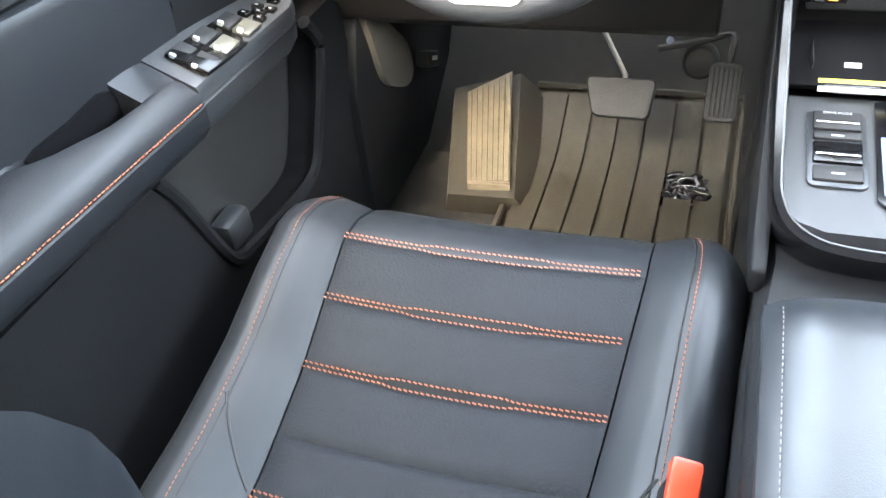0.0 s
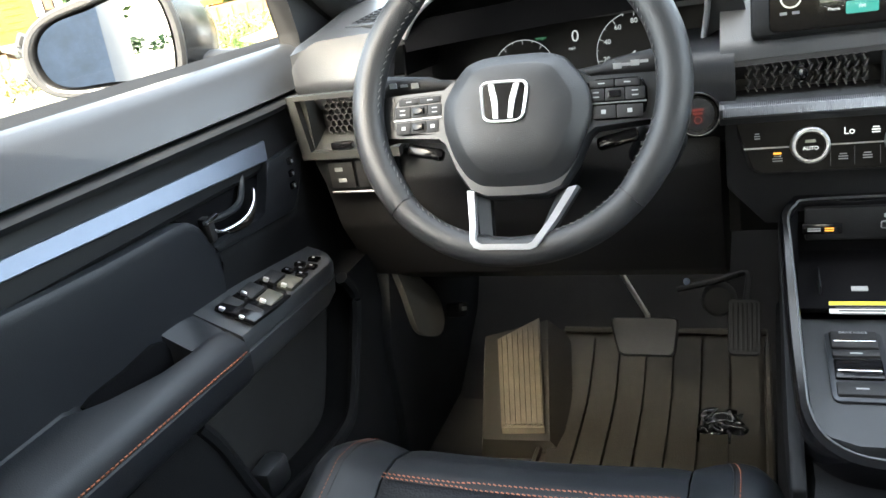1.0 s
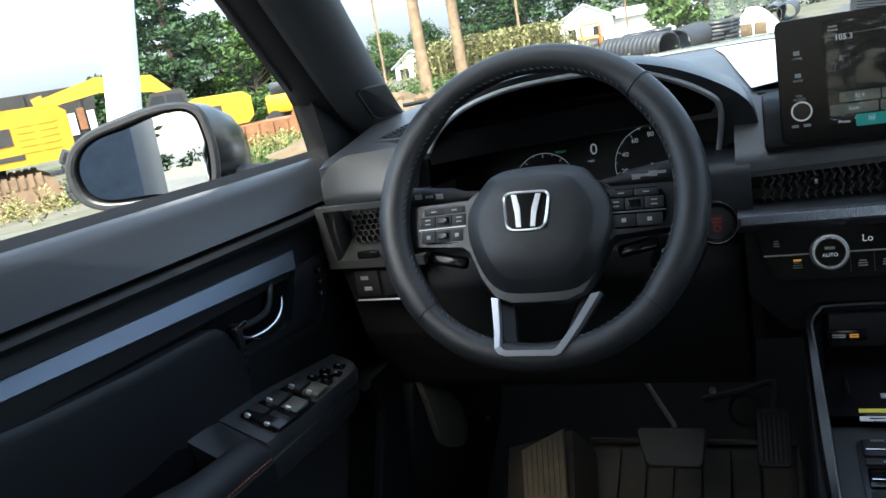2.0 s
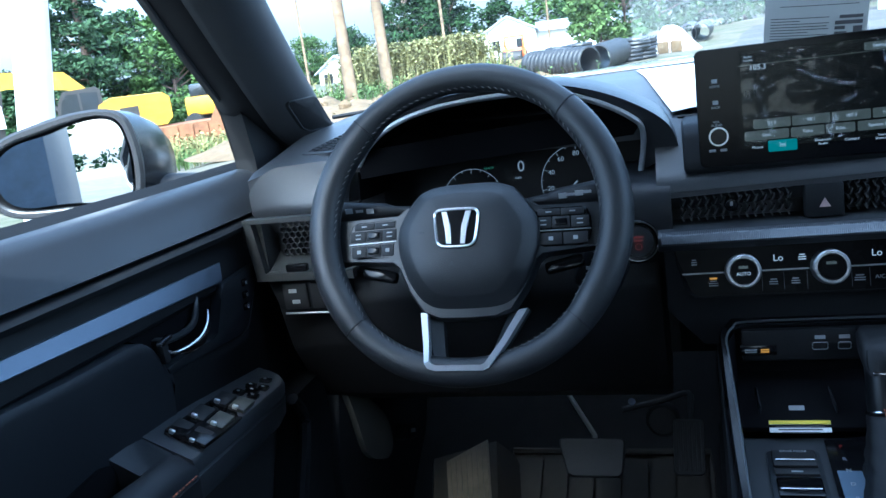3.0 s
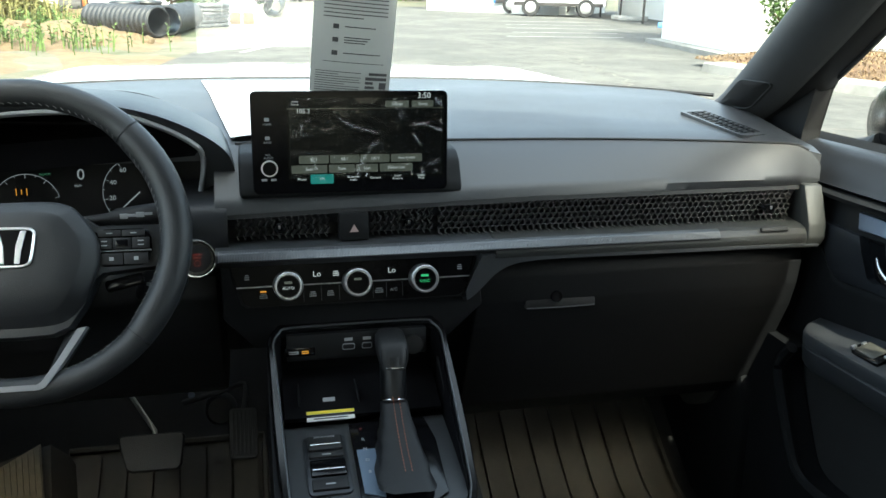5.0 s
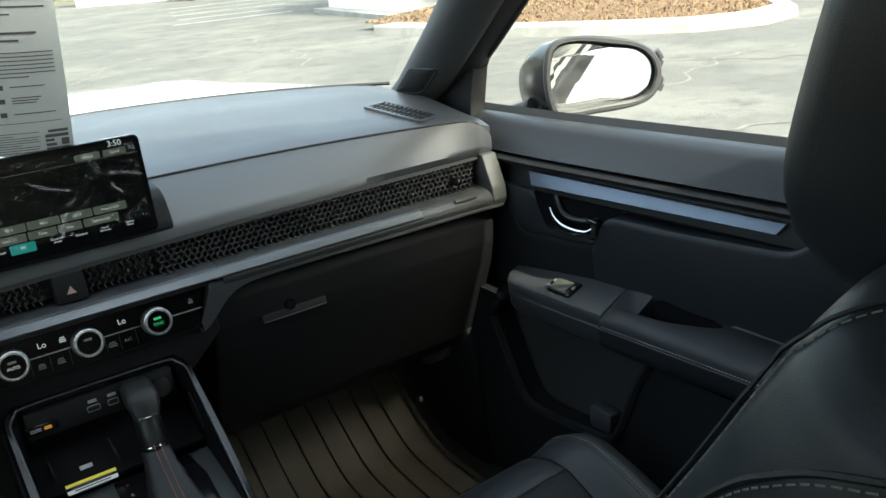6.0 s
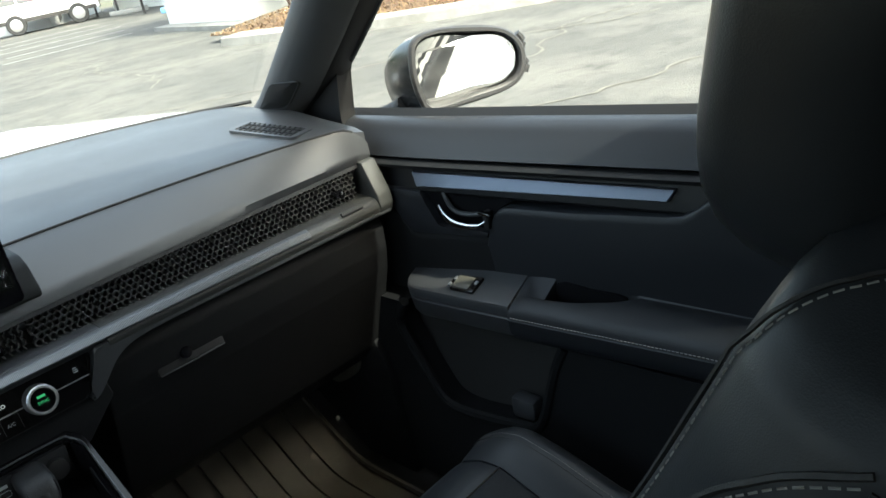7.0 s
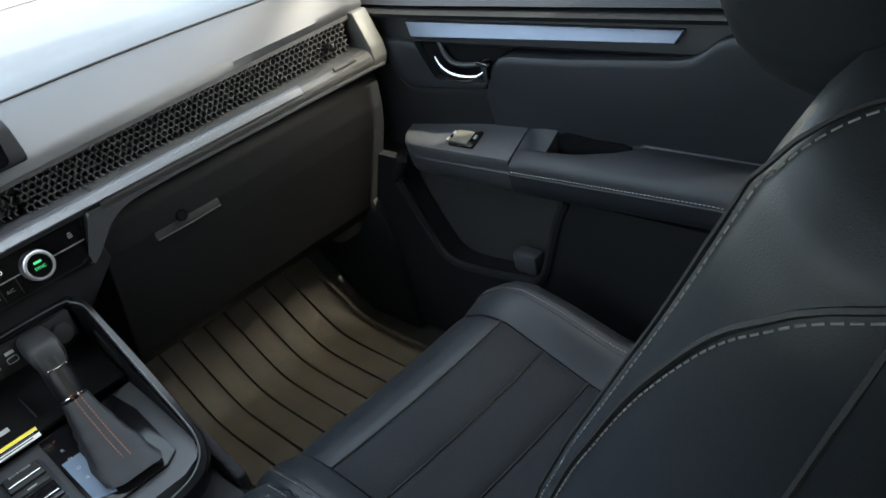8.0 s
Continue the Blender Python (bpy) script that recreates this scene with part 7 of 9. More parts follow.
sheet(bm, tag_fn, 8, 16, 0.0005, (0, 1, 0))
part("card", bm, M_TAG, tag)


def tag_bar(x0, x1, y, h):
    g = bmesh.new()
    for k in range(6):
        a, b = x0 + (x1 - x0) * k / 6, x0 + (x1 - x0) * (k + 1) / 6
        q = [Vector(tag_fn(u, vv)) + MTG.to_3x3() @ Vector((0, 0, 0.0006)) for u, vv in ((a, y), (b, y), (b, y + h), (a, y + h))]
        g.faces.new([g.verts.new(p) for p in q])
    part("print_line", g, M_INK, tag, smooth=0)


for k in range(9):
    tag_bar(0.06, (0.62, 0.60, 0.61, 0.42, 0.62, 0.60, 0.62, 0.34, 0.62)[k], 0.010 + 0.0105 * k, 0.0030)
tag_bar(0.14, 0.90, 0.138, 0.0025)
for k in range(3):
    tag_bar(0.24, 0.31, 0.168 + 0.057 * k, 0.020)
    for j in range((1, 3, 1)[k]):
        tag_bar(0.38, 0.38 + (0.46, 0.32, 0.38)[k] - 0.03 * j, 0.177 + 0.057 * k - 0.011 * (j - (1 if k == 1 else 0)), 0.0040)
for k in range(7):
    tag_bar(0.12, 0.90 if k else 0.6, 0.330 + 0.0165 * k, 0.0042)
for k in range(2):
    tag_bar(0.20, 0.55 + 0.2 * k, 0.475 + 0.03 * k, 0.009)
for k in range(9):
    tag_bar(0.12, 0.88 if k % 4 else 0.5, 0.58 + 0.03 * k, 0.006)
# unreadable square print becomes a plain framed block
for y, h, x0, x1 in ((0.010, 0.012, 0.68, 0.95), (0.028, 0.012, 0.68, 0.80), (0.028, 0.030, 0.86, 0.95), (0.048, 0.012, 0.68, 0.78), (0.066, 0.014, 0.68, 0.95), (0.088, 0.012, 0.72, 0.95)):
    tag_bar(x0, x1, y, h)
bm = bmesh.new()
tube(bm, [MTG @ Vector((-0.01, TTL - 0.004, 0.003)), (0.0, 0.13, 1.462), (0.0, 0.14, 1.52), MTG @ Vector((0.01, TTL - 0.004, 0.003))], 0.0012, 5)
part("string", bm, M_PAPER, tag)


# ---- outdoors: car park ahead and beside, a works yard to the left ----
def polar(az, r, z=0.0):
    """Place at a bearing (degrees, clockwise from +y) and distance from the driver's side of the cabin."""
    return Vector((-0.15 + r * math.sin(radians(az)), -0.87 + r * math.cos(radians(az)), z))


def land(x, y):
    """Height of the land: the yard falls away to the left and far ahead."""
    dx, dy = x + 0.15, y + 0.87
    r, az = math.hypot(dx, dy), math.degrees(math.atan2(dx, dy))
    side = soft(-22, -34, az) * soft(150, 110, abs(az))
    far = soft(6, -4, az) * soft(150, 110, abs(az))
    bump = 0.05 * noise.noise((x * 0.5, y * 0.5, 0)) * soft(8, 14, r) * soft(2, -6, az)
    return -0.02 - 1.1 * side * soft(9, 25, r) - (2.3 - 1.1 * side) * far * soft(38, 85, r) + bump


def two_tone(name, c1, c2, size, rough=0.95, c3=None, size3=1.0, cut=(0.45, 0.6), bump=0.0, bump_size=20.0):
    m = material(name, c1, rough)
    n, l = m.node_tree.nodes, m.node_tree.links
    b = n["Principled BSDF"]
    tc = n.new("ShaderNodeTexCoord")
    col = None
    for c, sz, (lo, hi) in ((c2, size, cut), (c3, size3, (0.5, 0.72))):
        if c is None:
            continue
        t = n.new("ShaderNodeTexNoise")
        t.inputs["Scale"].default_value = sz
        t.inputs["Detail"].default_value = 9
        t.inputs["Roughness"].default_value = 0.7
        l.new(tc.outputs["Object"], t.inputs["Vector"])
        r = n.new("ShaderNodeMapRange")
        r.inputs[1].default_value, r.inputs[2].default_value = lo, hi
        l.new(t.outputs[0], r.inputs[0])
        mx = n.new("ShaderNodeMix")
        mx.data_type = "RGBA"
        l.new(r.outputs[0], mx.inputs[0])
        mx.inputs[6].default_value, mx.inputs[7].default_value = (*c1, 1), (*c, 1)
        if col is not None:
            l.new(col, mx.inputs[6])
        col = mx.outputs[2]
    l.new(col, b.inputs["Base Color"])
    if bump:
        t = n.new("ShaderNodeTexNoise")
        t.inputs["Scale"].default_value = bump_size
        t.inputs["Detail"].default_value = 6
        l.new(tc.outputs["Object"], t.inputs["Vector"])
        bp = n.new("ShaderNodeBump")
        bp.inputs["Strength"].default_value = bump
        bp.inputs["Distance"].default_value = 0.03
        l.new(t.outputs[0], bp.inputs["Height"])
        l.new(bp.outputs[0], b.inputs["Normal"])
    return m


M_GROUND = two_tone("dry_ground", (0.115, 0.10, 0.070), (0.050, 0.062, 0.024), 0.35, c3=(0.155, 0.145, 0.125), size3=1.1, bump=0.6, bump_size=9)
M_ASPHALT = two_tone("old_asphalt", (0.072, 0.071, 0.066), (0.112, 0.108, 0.098), 0.45, c3=(0.044, 0.043, 0.041), size3=2.2, bump=0.6, bump_size=60)
M_SOIL = two_tone("orange_soil", (0.145, 0.098, 0.050), (0.105, 0.074, 0.040), 1.2, c3=(0.18, 0.14, 0.09), size3=4.0, bump=0.9, bump_size=8)
M_CONCRETE = two_tone("kerb_concrete", (0.25, 0.245, 0.23), (0.19, 0.185, 0.17), 2.0, bump=0.3, bump_size=40)
M_MULCH = two_tone("bark_mulch", (0.12, 0.068, 0.035), (0.065, 0.04, 0.022), 14.0, c3=(0.18, 0.115, 0.06), size3=30.0, bump=1.0, bump_size=45)
M_LINE = material("road_paint", (0.34, 0.34, 0.33), 0.8, stain=0.25, stain_size=3)
M_YELLOW_P = material("machine_yellow", (0.50, 0.27, 0.012), 0.45, stain=0.15, stain_size=2)
M_STEEL_D = material("dark_steel", (0.045, 0.042, 0.04), 0.6, 0.4, stain=0.3, stain_size=2)
M_RUST = material("rust", (0.22, 0.10, 0.045), 0.85, stain=0.35, stain_size=2.5)
M_TRACK = material("muddy_track", (0.21, 0.14, 0.085), 0.9, stain=0.3, stain_size=3)
M_POLE = material("pole_wood", (0.225, 0.155, 0.092), 0.85, grain=0.6, grain_size=30, stain=0.4, stain_size=5)
M_WHITE_W = material("white_siding", (0.72, 0.72, 0.70), 0.7, stain=0.06, stain_size=1)
M_ROOF = material("grey_roof", (0.38, 0.39, 0.40), 0.6, stain=0.1)
M_PIPE = material("black_pipe", (0.025, 0.026, 0.028), 0.42, stain=0.2, stain_size=3)
M_BARK = material("bark", (0.13, 0.09, 0.065), 0.95, stain=0.3, stain_size=6)
M_LEAF_D = material("dark_leaves", (0.026, 0.052, 0.018), 0.7, spread=0.55, spec=0.12)
M_LEAF_M = material("mid_leaves", (0.058, 0.098, 0.028), 0.7, spread=0.55, spec=0.12)
M_LEAF_L = material("light_leaves", (0.085, 0.130, 0.040), 0.7, spread=0.5, spec=0.12)
M_WEED = material("yellow_weed", (0.205, 0.195, 0.080), 0.85, spread=0.5, spec=0.1)
M_NEEDLE = material("pine_needles", (0.045, 0.078, 0.036), 0.7, spread=0.5, spec=0.12)
M_PINK = material("pink_blossom", (0.75, 0.28, 0.33), 0.7, spread=0.2)
M_ORANGE = material("orange_paint", (0.70, 0.16, 0.03), 0.5, stain=0.15)
M_BLUE = material("blue_paint", (0.02, 0.14, 0.50), 0.3, coat=0.6)
M_BLUE_P = material("blue_stop_paint", (0.15, 0.35, 0.65), 0.7, stain=0.15)
M_DARKWIN = material("dark_window", (0.02, 0.023, 0.026), 0.08, coat=0.5)
M_TYRE = material("tyre", (0.02, 0.02, 0.021), 0.8)
M_ALLOY = material("alloy", (0.6, 0.6, 0.62), 0.3, 0.9)

bm = bmesh.new()
ra = [0, 4, 7, 9, 11, 13, 15, 17, 19, 21, 23, 25, 28, 32, 38, 46, 56, 70, 85, 110, 160, 300, 800]
ring = []
for r in ra[1:]:
    ring.append([bm.verts.new((p.x, p.y, land(p.x, p.y))) for p in [polar(a * 3, r) for a in range(120)]])
mid = bm.verts.new((-0.15, -0.87, land(-0.15, -0.87)))
for k in range(120):
    bm.faces.new((mid, ring[0][k], ring[0][(k + 1) % 120]))
for a, b in zip(ring, ring[1:]):
    for k in range(120):
        bm.faces.new((a[k], b[k], b[(k + 1) % 120], a[(k + 1) % 120]))
tagged(part("ground", bm, M_GROUND), "pale dry ground with patchy grass and gravel", "ground", kind="structure")

bm = bmesh.new()
edge = [(-3.6, -60), (-3.2, -6), (-2.6, 4), (-1.9, 9), (-1.3, 13), (-0.6, 17), (0.6, 21), (1.6, 25), (2.2, 31), (3.2, 38), (6, 42), (44, 42), (44, -60)]
prism(bm, edge, "z", -0.30, 0.0)
tagged(part("road", bm, M_ASPHALT), "weathered pale grey asphalt car park with cracks", "road", kind="structure")


def crack(a, b, seed, n=60, w=0.020):
    """A sealed crack: a thin, wandering strip on the asphalt."""
    rng = random.Random(seed)
    g = bmesh.new()
    pts = []
    a, b = Vector((*a, 0)), Vector((*b, 0))
    side = (b - a).normalized().cross(Vector((0, 0, 1)))
    off = 0.0
    for k in range(n + 1):
        off += rng.uniform(-0.09, 0.09)
        pts.append(a.lerp(b, k / n) + side * off)
    rows = [(p - side * w * rng.uniform(0.5, 1.3), p + side * w * rng.uniform(0.5, 1.3)) for p in pts]
    vs = [[g.verts.new((q.x, q.y, 0.005)) for q in r] for r in rows]
    for c, d in zip(vs, vs[1:]):
        g.faces.new((c[0], c[1], d[1], d[0]))
    return tagged(part("crack", g, M_CRACK, smooth=0), "pale filled crack in the asphalt", "crack", group="asphalt cracks", kind="structure")


M_CRACK = material("crack_filler", (0.112, 0.106, 0.092), 0.9, stain=0.4, stain_size=4)
for k, (a, b) in enumerate((((2.4, 3.2), (9.5, 2.0)), ((3.4, 7.5), (7.6, 3.6)), ((4.2, 3.9), (9.8, 4.9)), ((0.6, 8.0), (3.2, 13.5)), ((1.2, 12.0), (6.5, 13.2)), ((4.5, 9.0), (6.2, 16.5)), ((2.4, 16.0), (8.0, 17.0)))):
    crack(a, b, k)
for k, (a, b) in enumerate((((-0.25, 14.3), (1.6, 19.6)), ((6.2, 19.5), (9.3, 19.35)), ((6.9, 21.3), (9.9, 21.1)), ((7.4, 23.4), (10.8, 23.1)), ((8.0, 25.5), (11.5, 25.2)), ((8.6, 27.8), (12, 27.4)))):
    g = bmesh.new()
    a, b = Vector((*a, 0.006)), Vector((*b, 0.006))
    sd = (b - a).normalized().cross(Vector((0, 0, 1))) * 0.055
    g.faces.new([g.verts.new(p) for p in (a - sd, a + sd, b + sd, b - sd)])
    tagged(part("parking_line", g, M_LINE, smooth=0), "worn white parking line on asphalt", "road marking", group="parking lines", kind="structure")


def leaves(rng, centers, n, size, spread, squash=0.7):
    """Many small tilted leaf clusters round the given centers (place, radius)."""
    verts, faces = [], []
    for c, r in centers:
        for _ in range(n):
            d = Vector((rng.gauss(0, 1), rng.gauss(0, 1), rng.gauss(0, squash)))
            d = d.normalized() * r * (rng.random() ** 0.45)
            p = Vector(c) + d
            s = size * rng.uniform(0.5, 1.3)
            u = Vector((rng.gauss(0, 1), rng.gauss(0, 1), rng.gauss(0, 0.6))).normalized()
            w = u.cross(Vector((rng.gauss(0, 1), rng.gauss(0, 1), rng.gauss(0, 1)))).normalized()
            k = len(verts)
            verts += [p - u * s, p + w * s * 0.45, p + u * s, p - w * s * 0.45]
            faces.append((k, k + 1, k + 2, k + 3))
    me_bm = bmesh.new()
    vs = [me_bm.verts.new(v) for v in verts]
    for f in faces:
        me_bm.faces.new([vs[i] for i in f])
    return me_bm


def broadleaf(at, h, w, mat, seed, label, n=60, size=0.16, trunk=0.14, clumps=34, low=0.25):
    rng = random.Random(seed)
    t = thing("tree", label, "tree", group="trees")
    at = Vector(at)
    g = bmesh.new()
    tube(g, [at + Vector((0, 0, -0.3)), at + Vector((0.05, 0, h * 0.35)), at + Vector((-0.05, 0.05, h * 0.7))], [trunk, trunk * 0.75, trunk * 0.3], 8)
    centers = []
    for k in range(clumps):
        f = low + (1 - low) * rng.random()
        rad = w / 2 * math.sin(min(max((f - low + 0.12) / (1.12 - low), 0), 1) * math.pi) ** 0.6
        a = rng.uniform(0, 2 * math.pi)
        d = rad * rng.random() ** 0.5
        c = at + Vector((d * math.cos(a), d * math.sin(a), f * h))
        centers.append((c, w * rng.uniform(0.09, 0.20)))
        if k % 3 == 0:
            st = at + Vector((0, 0, h * min(f * 0.7, 0.6)))
            tube(g, [st, st.lerp(c, 0.6) + Vector((0, 0, 0.1)), c], [trunk * 0.35, trunk * 0.22, trunk * 0.08], 5)
    part("trunk", g, M_BARK, t)
    part("crown", leaves(rng, centers, n, size, 1), mat, t, smooth=0)
    return t


def conifer(at, h, w, seed, label):
    rng = random.Random(seed)
    t = thing("tree", label, "tree", group="trees")
    at = Vector(at)
    g = bmesh.new()
    tube(g, [at + Vector((0, 0, -0.3)), at + Vector((0, 0, h * 0.5)), at + Vector((0, 0, h))], [0.28, 0.18, 0.03], 8)
    centers = []
    z = 0.10
    while z < 0.98:
        for k in range(rng.randint(4, 6)):
            a = rng.uniform(0, 2 * math.pi)
            reach = w / 2 * (1 - z) ** 0.7 * rng.uniform(0.6, 1.1)
            tip = at + Vector((reach * math.cos(a), reach * math.sin(a), z * h + 0.10 * reach))
            root = at + Vector((0, 0, z * h))
            tube(g, [root, root.lerp(tip, 0.5), tip], [0.05, 0.035, 0.012], 4)
            for f in (0.35, 0.55, 0.75, 0.95):
                centers.append((root.lerp(tip, f), 0.20 + 0.13 * reach))
        z += 0.035
    part("trunk", g, M_BARK, t)
    part("crown", leaves(rng, centers, 44, 0.15, 1, 0.35), M_NEEDLE, t, smooth=0)
    return t


def land_at(az, r, dz=0.0):
    p = polar(az, r)
    p.z = land(p.x, p.y) + dz
    return p


conifer(land_at(-37.7, 42), 11.5, 7.0, 3, "tall dark green pine with uneven tiers behind the yard")
conifer(land_at(-40.0, 50), 8.0, 4.5, 13, "tall dark green pine with uneven tiers behind the yard")
for k, (az, r, h, w, mat) in enumerate(((-34.6, 42, 5.4, 3.4, M_LEAF_M), (-32.9, 41, 4.6, 3.4, M_LEAF_M), (-31.4, 43, 3.4, 3.0, M_LEAF_D), (-30.2, 45, 2.2, 2.6, M_LEAF_D), (-42.5, 60, 4.4, 3.0, M_LEAF_D), (-50.5, 60, 4.5, 4.0, M_LEAF_D), (-46.5, 62, 3.6, 3.0, M_LEAF_D))):
    broadleaf(land_at(az, r), h, w, mat, 20 + k, "leafy green tree behind the works yard", clumps=60, n=110, size=0.15, low=0.08)
for k, (az, r, h, w, mat) in enumerate(((-17.3, 62, 8.2, 4.6, M_LEAF_D), (-14.5, 64, 8.6, 4.8, M_LEAF_D), (-15.9, 70, 9.0, 5.5, M_LEAF_D), (-21.2, 120, 6.6, 7.0, M_LEAF_D), (-24.0, 118, 6.0, 7.5, M_LEAF_M), (-26.5, 115, 5.2, 7.0, M_LEAF_M))):
    broadleaf(land_at(az, r), h, w, mat, 40 + k, "dense dark green tree beside the houses", clumps=70, n=120, size=0.20, low=0.05)
for k, (az, r, h, w, mat) in enumerate(((-4.6, 48, 4.2, 3.6, M_LEAF_L), (-3.0, 50, 5.8, 4.6, M_LEAF_M), (-0.8, 52, 5.6, 4.8, M_LEAF_M), (1.6, 54, 5.4, 5.0, M_LEAF_D), (4.4, 56, 5.6, 5.4, M_LEAF_M), (7.4, 58, 5.8, 5.6, M_LEAF_D), (10.4, 58, 5.4, 5.0, M_LEAF_M), (13.2, 57, 5.4, 5.2, M_LEAF_M), (15.6, 58, 5.6, 4.8, M_LEAF_M), (-8.0, 130, 8.5, 9, M_LEAF_M), (-11, 130, 8.0, 9, M_LEAF_D), (-5.5, 130, 8.5, 9, M_LEAF_D))):
    broadleaf(land_at(az, r), h, w, mat, 60 + k, "sunlit green tree at the far edge of the car park", clumps=44, n=60, size=0.20 if r < 100 else 0.4, low=0.05)

# far woods as one uneven mass
rng = random.Random(5)
centers = []
for k in range(400):
    az = -180 + 360 * k / 400 + rng.uniform(-0.5, 0.5)
    r = rng.uniform(150, 175)
    centers.append((land_at(az, r, rng.uniform(0.3, 2.2)), rng.uniform(1.4, 2.6)))
tagged(part("far_woods", leaves(rng, centers, 45, 0.75, 1), M_LEAF_D, smooth=0), "far green line of woods", "woods", kind="stuff")


# ---- works yard ----
def rot_box(g, m, c, s, bevel=0.0):
    box(g, m @ Vector(c), s, m.to_3x3().to_4x4(), bevel=bevel)


def excavator(at, yaw, seed, label, boom):
    t = thing("excavator", label, "excavator", group="excavators")
    m = Matrix.Translation(at) @ pose(0, 0, 0, 0, 0, yaw) @ Matrix.Scale(0.86, 4)
    for s in (-1, 1):
        g = bmesh.new()
        prof = [(-1.75, 0.45), (-1.62, 0.78), (-1.35, 0.90), (1.35, 0.90), (1.62, 0.78), (1.75, 0.45), (1.60, 0.12), (1.30, 0.0), (-1.30, 0.0), (-1.60, 0.12)]
        rings(g, [[m @ Vector((x, s * 1.05 - 0.28, z)) for x, z in prof], [m @ Vector((x, s * 1.05 + 0.28, z)) for x, z in prof]])
        tr = part("track", g, M_TRACK, t, "muddy steel track")
        for k in range(18):
            g = bmesh.new()
            rot_box(g, m, (-1.35 + 2.7 * k / 17, s * 1.05, 0.915), (0.10, 0.60, 0.05))
            rot_box(g, m, (-1.35 + 2.7 * k / 17, s * 1.05 + (0.29 if s > 0 else -0.29), 0.80), (0.09, 0.04, 0.22))
            part("track_shoe", g, M_TRACK, tr)
    g = bmesh.new()
    rot_box(g, m, (0, 0, 0.95), (1.6, 1.2, 0.30), 0.05)
    part("turntable", g, M_STEEL_D, t)
    g = bmesh.new()
    body = [(-1.9, 1.12), (-2.15, 1.35), (-2.15, 2.05), (-1.95, 2.22), (-0.2, 2.26), (0.20, 2.10), (0.30, 1.75), (0.30, 1.12)]
    rings(g, [[m @ Vector((x, -1.30, z)) for x, z in body], [m @ Vector((x, 1.30, z)) for x, z in body]])
    bod = part("engine_house", g, M_YELLOW_P, t, "yellow engine house")
    for s in (-1, 1):
        for k in range(5):
            for j in range(2):
                g = bmesh.new()
                rot_box(g, m, (-1.75 + 0.42 * j, s * 1.305, 1.40 + 0.13 * k), (0.32, 0.02, 0.07))
                part("vent_louvre", g, M_YELLOW_P, bod)
        g = bmesh.new()
        rot_box(g, m, (-0.75, s * 1.308, 1.72), (0.62, 0.02, 0.34))
        part("badge", g, M_STEEL_D, bod, "plain dark badge")
        g = bmesh.new()
        rot_box(g, m, (0.0, s * 1.306, 1.30), (2.4, 0.02, 0.10))
        part("stripe", g, M_STEEL_D, bod)
    g = bmesh.new()
    cab = [(0.05, 1.15), (0.05, 2.62), (0.20, 2.74), (1.25, 2.70), (1.45, 2.35), (1.62, 1.55), (1.50, 1.15)]
    rings(g, [[m @ Vector((x, 0.35, z)) for x, z in cab], [m @ Vector((x, 1.28, z)) for x, z in cab]])
    cb = part("cab", g, M_STEEL_D, t, "grey cab")
    for y in (0.34, 1.29):
        for pts in ([(0.16, 1.75), (0.16, 2.55), (0.72, 2.60), (0.72, 1.75)], [(0.80, 1.55), (0.80, 2.58), (1.20, 2.58), (1.35, 2.30), (1.48, 1.70)]):
            g = bmesh.new()
            rings(g, [[m @ Vector((x, y - 0.008, z)) for x, z in pts], [m @ Vector((x, y + 0.008, z)) for x, z in pts]])
            part("cab_window", g, M_DARKWIN, cb)
    g = bmesh.new()
    low, high = boom, [(p[0], p[1] + w) for p, w in zip(boom, (0.45, 0.62, 0.55, 0.35))]
    prof = low + high[::-1]
    rings(g, [[m @ Vector((x, -0.24, z)) for x, z in prof], [m @ Vector((x, 0.20, z)) for x, z in prof]])
    part("boom", g, M_YELLOW_P, t, "yellow boom")
    g = bmesh.new()
    tube(g, [m @ Vector((0.9, 0, 1.6)), m @ Vector((boom[2][0] * 0.75, 0, boom[2][1] * 0.86))], 0.10, 10)
    part("hydraulic_ram", g, M_STEEL_D, t)
    end = boom[-1]
    g = bmesh.new()
    rings(g, [[m @ Vector((x, y, z)) for x, z in ((end[0] - 0.1, end[1] + 0.5), (end[0] + 0.25, end[1] + 0.4), (end[0] - 0.5, 0.75), (end[0] - 0.75, 0.8))] for y in (-0.16, 0.14)])
    part("stick", g, M_YELLOW_P, t)
    g = bmesh.new()
    bk = [(end[0] - 0.9, 0.95), (end[0] - 0.45, 0.9), (end[0] - 0.25, 0.4), (end[0] - 0.65, 0.02), (end[0] - 1.25, 0.15), (end[0] - 1.35, 0.45), (end[0] - 0.85, 0.40)]
    rings(g, [[m @ Vector((x, y, z)) for x, z in bk] for y in (-0.5, 0.5)])
    part("bucket", g, M_RUST, t, "rusty bucket")
    return t


BOOM = [(0.6, 1.6), (2.2, 3.0), (4.0, 3.0), (5.6, 2.1)]
excavator(land_at(-51.2, 17), 229, 1, "muddy yellow tracked excavator parked in the yard", BOOM)
excavator(land_at(-37.3, 28), 217, 2, "yellow tracked excavator with a grey cab and raised boom", [(0.25, 2.0), (1.1, 2.75), (3.0, 3.05), (5.0, 2.8)])
bin_ = thing("waste_skip", "long black steel skip with worn white and red paint", "skip")
m = Matrix.Translation(land_at(-50.0, 35)) @ pose(0, 0, 0, 0, 0, 50)
bm = bmesh.new()
rings(bm, [[m @ Vector((x, y, z)) for x, z in ((-4, 1.0), (4, 1.0), (4.3, 3.1), (-4.3, 3.1))] for y in (-1.1, 1.1)])
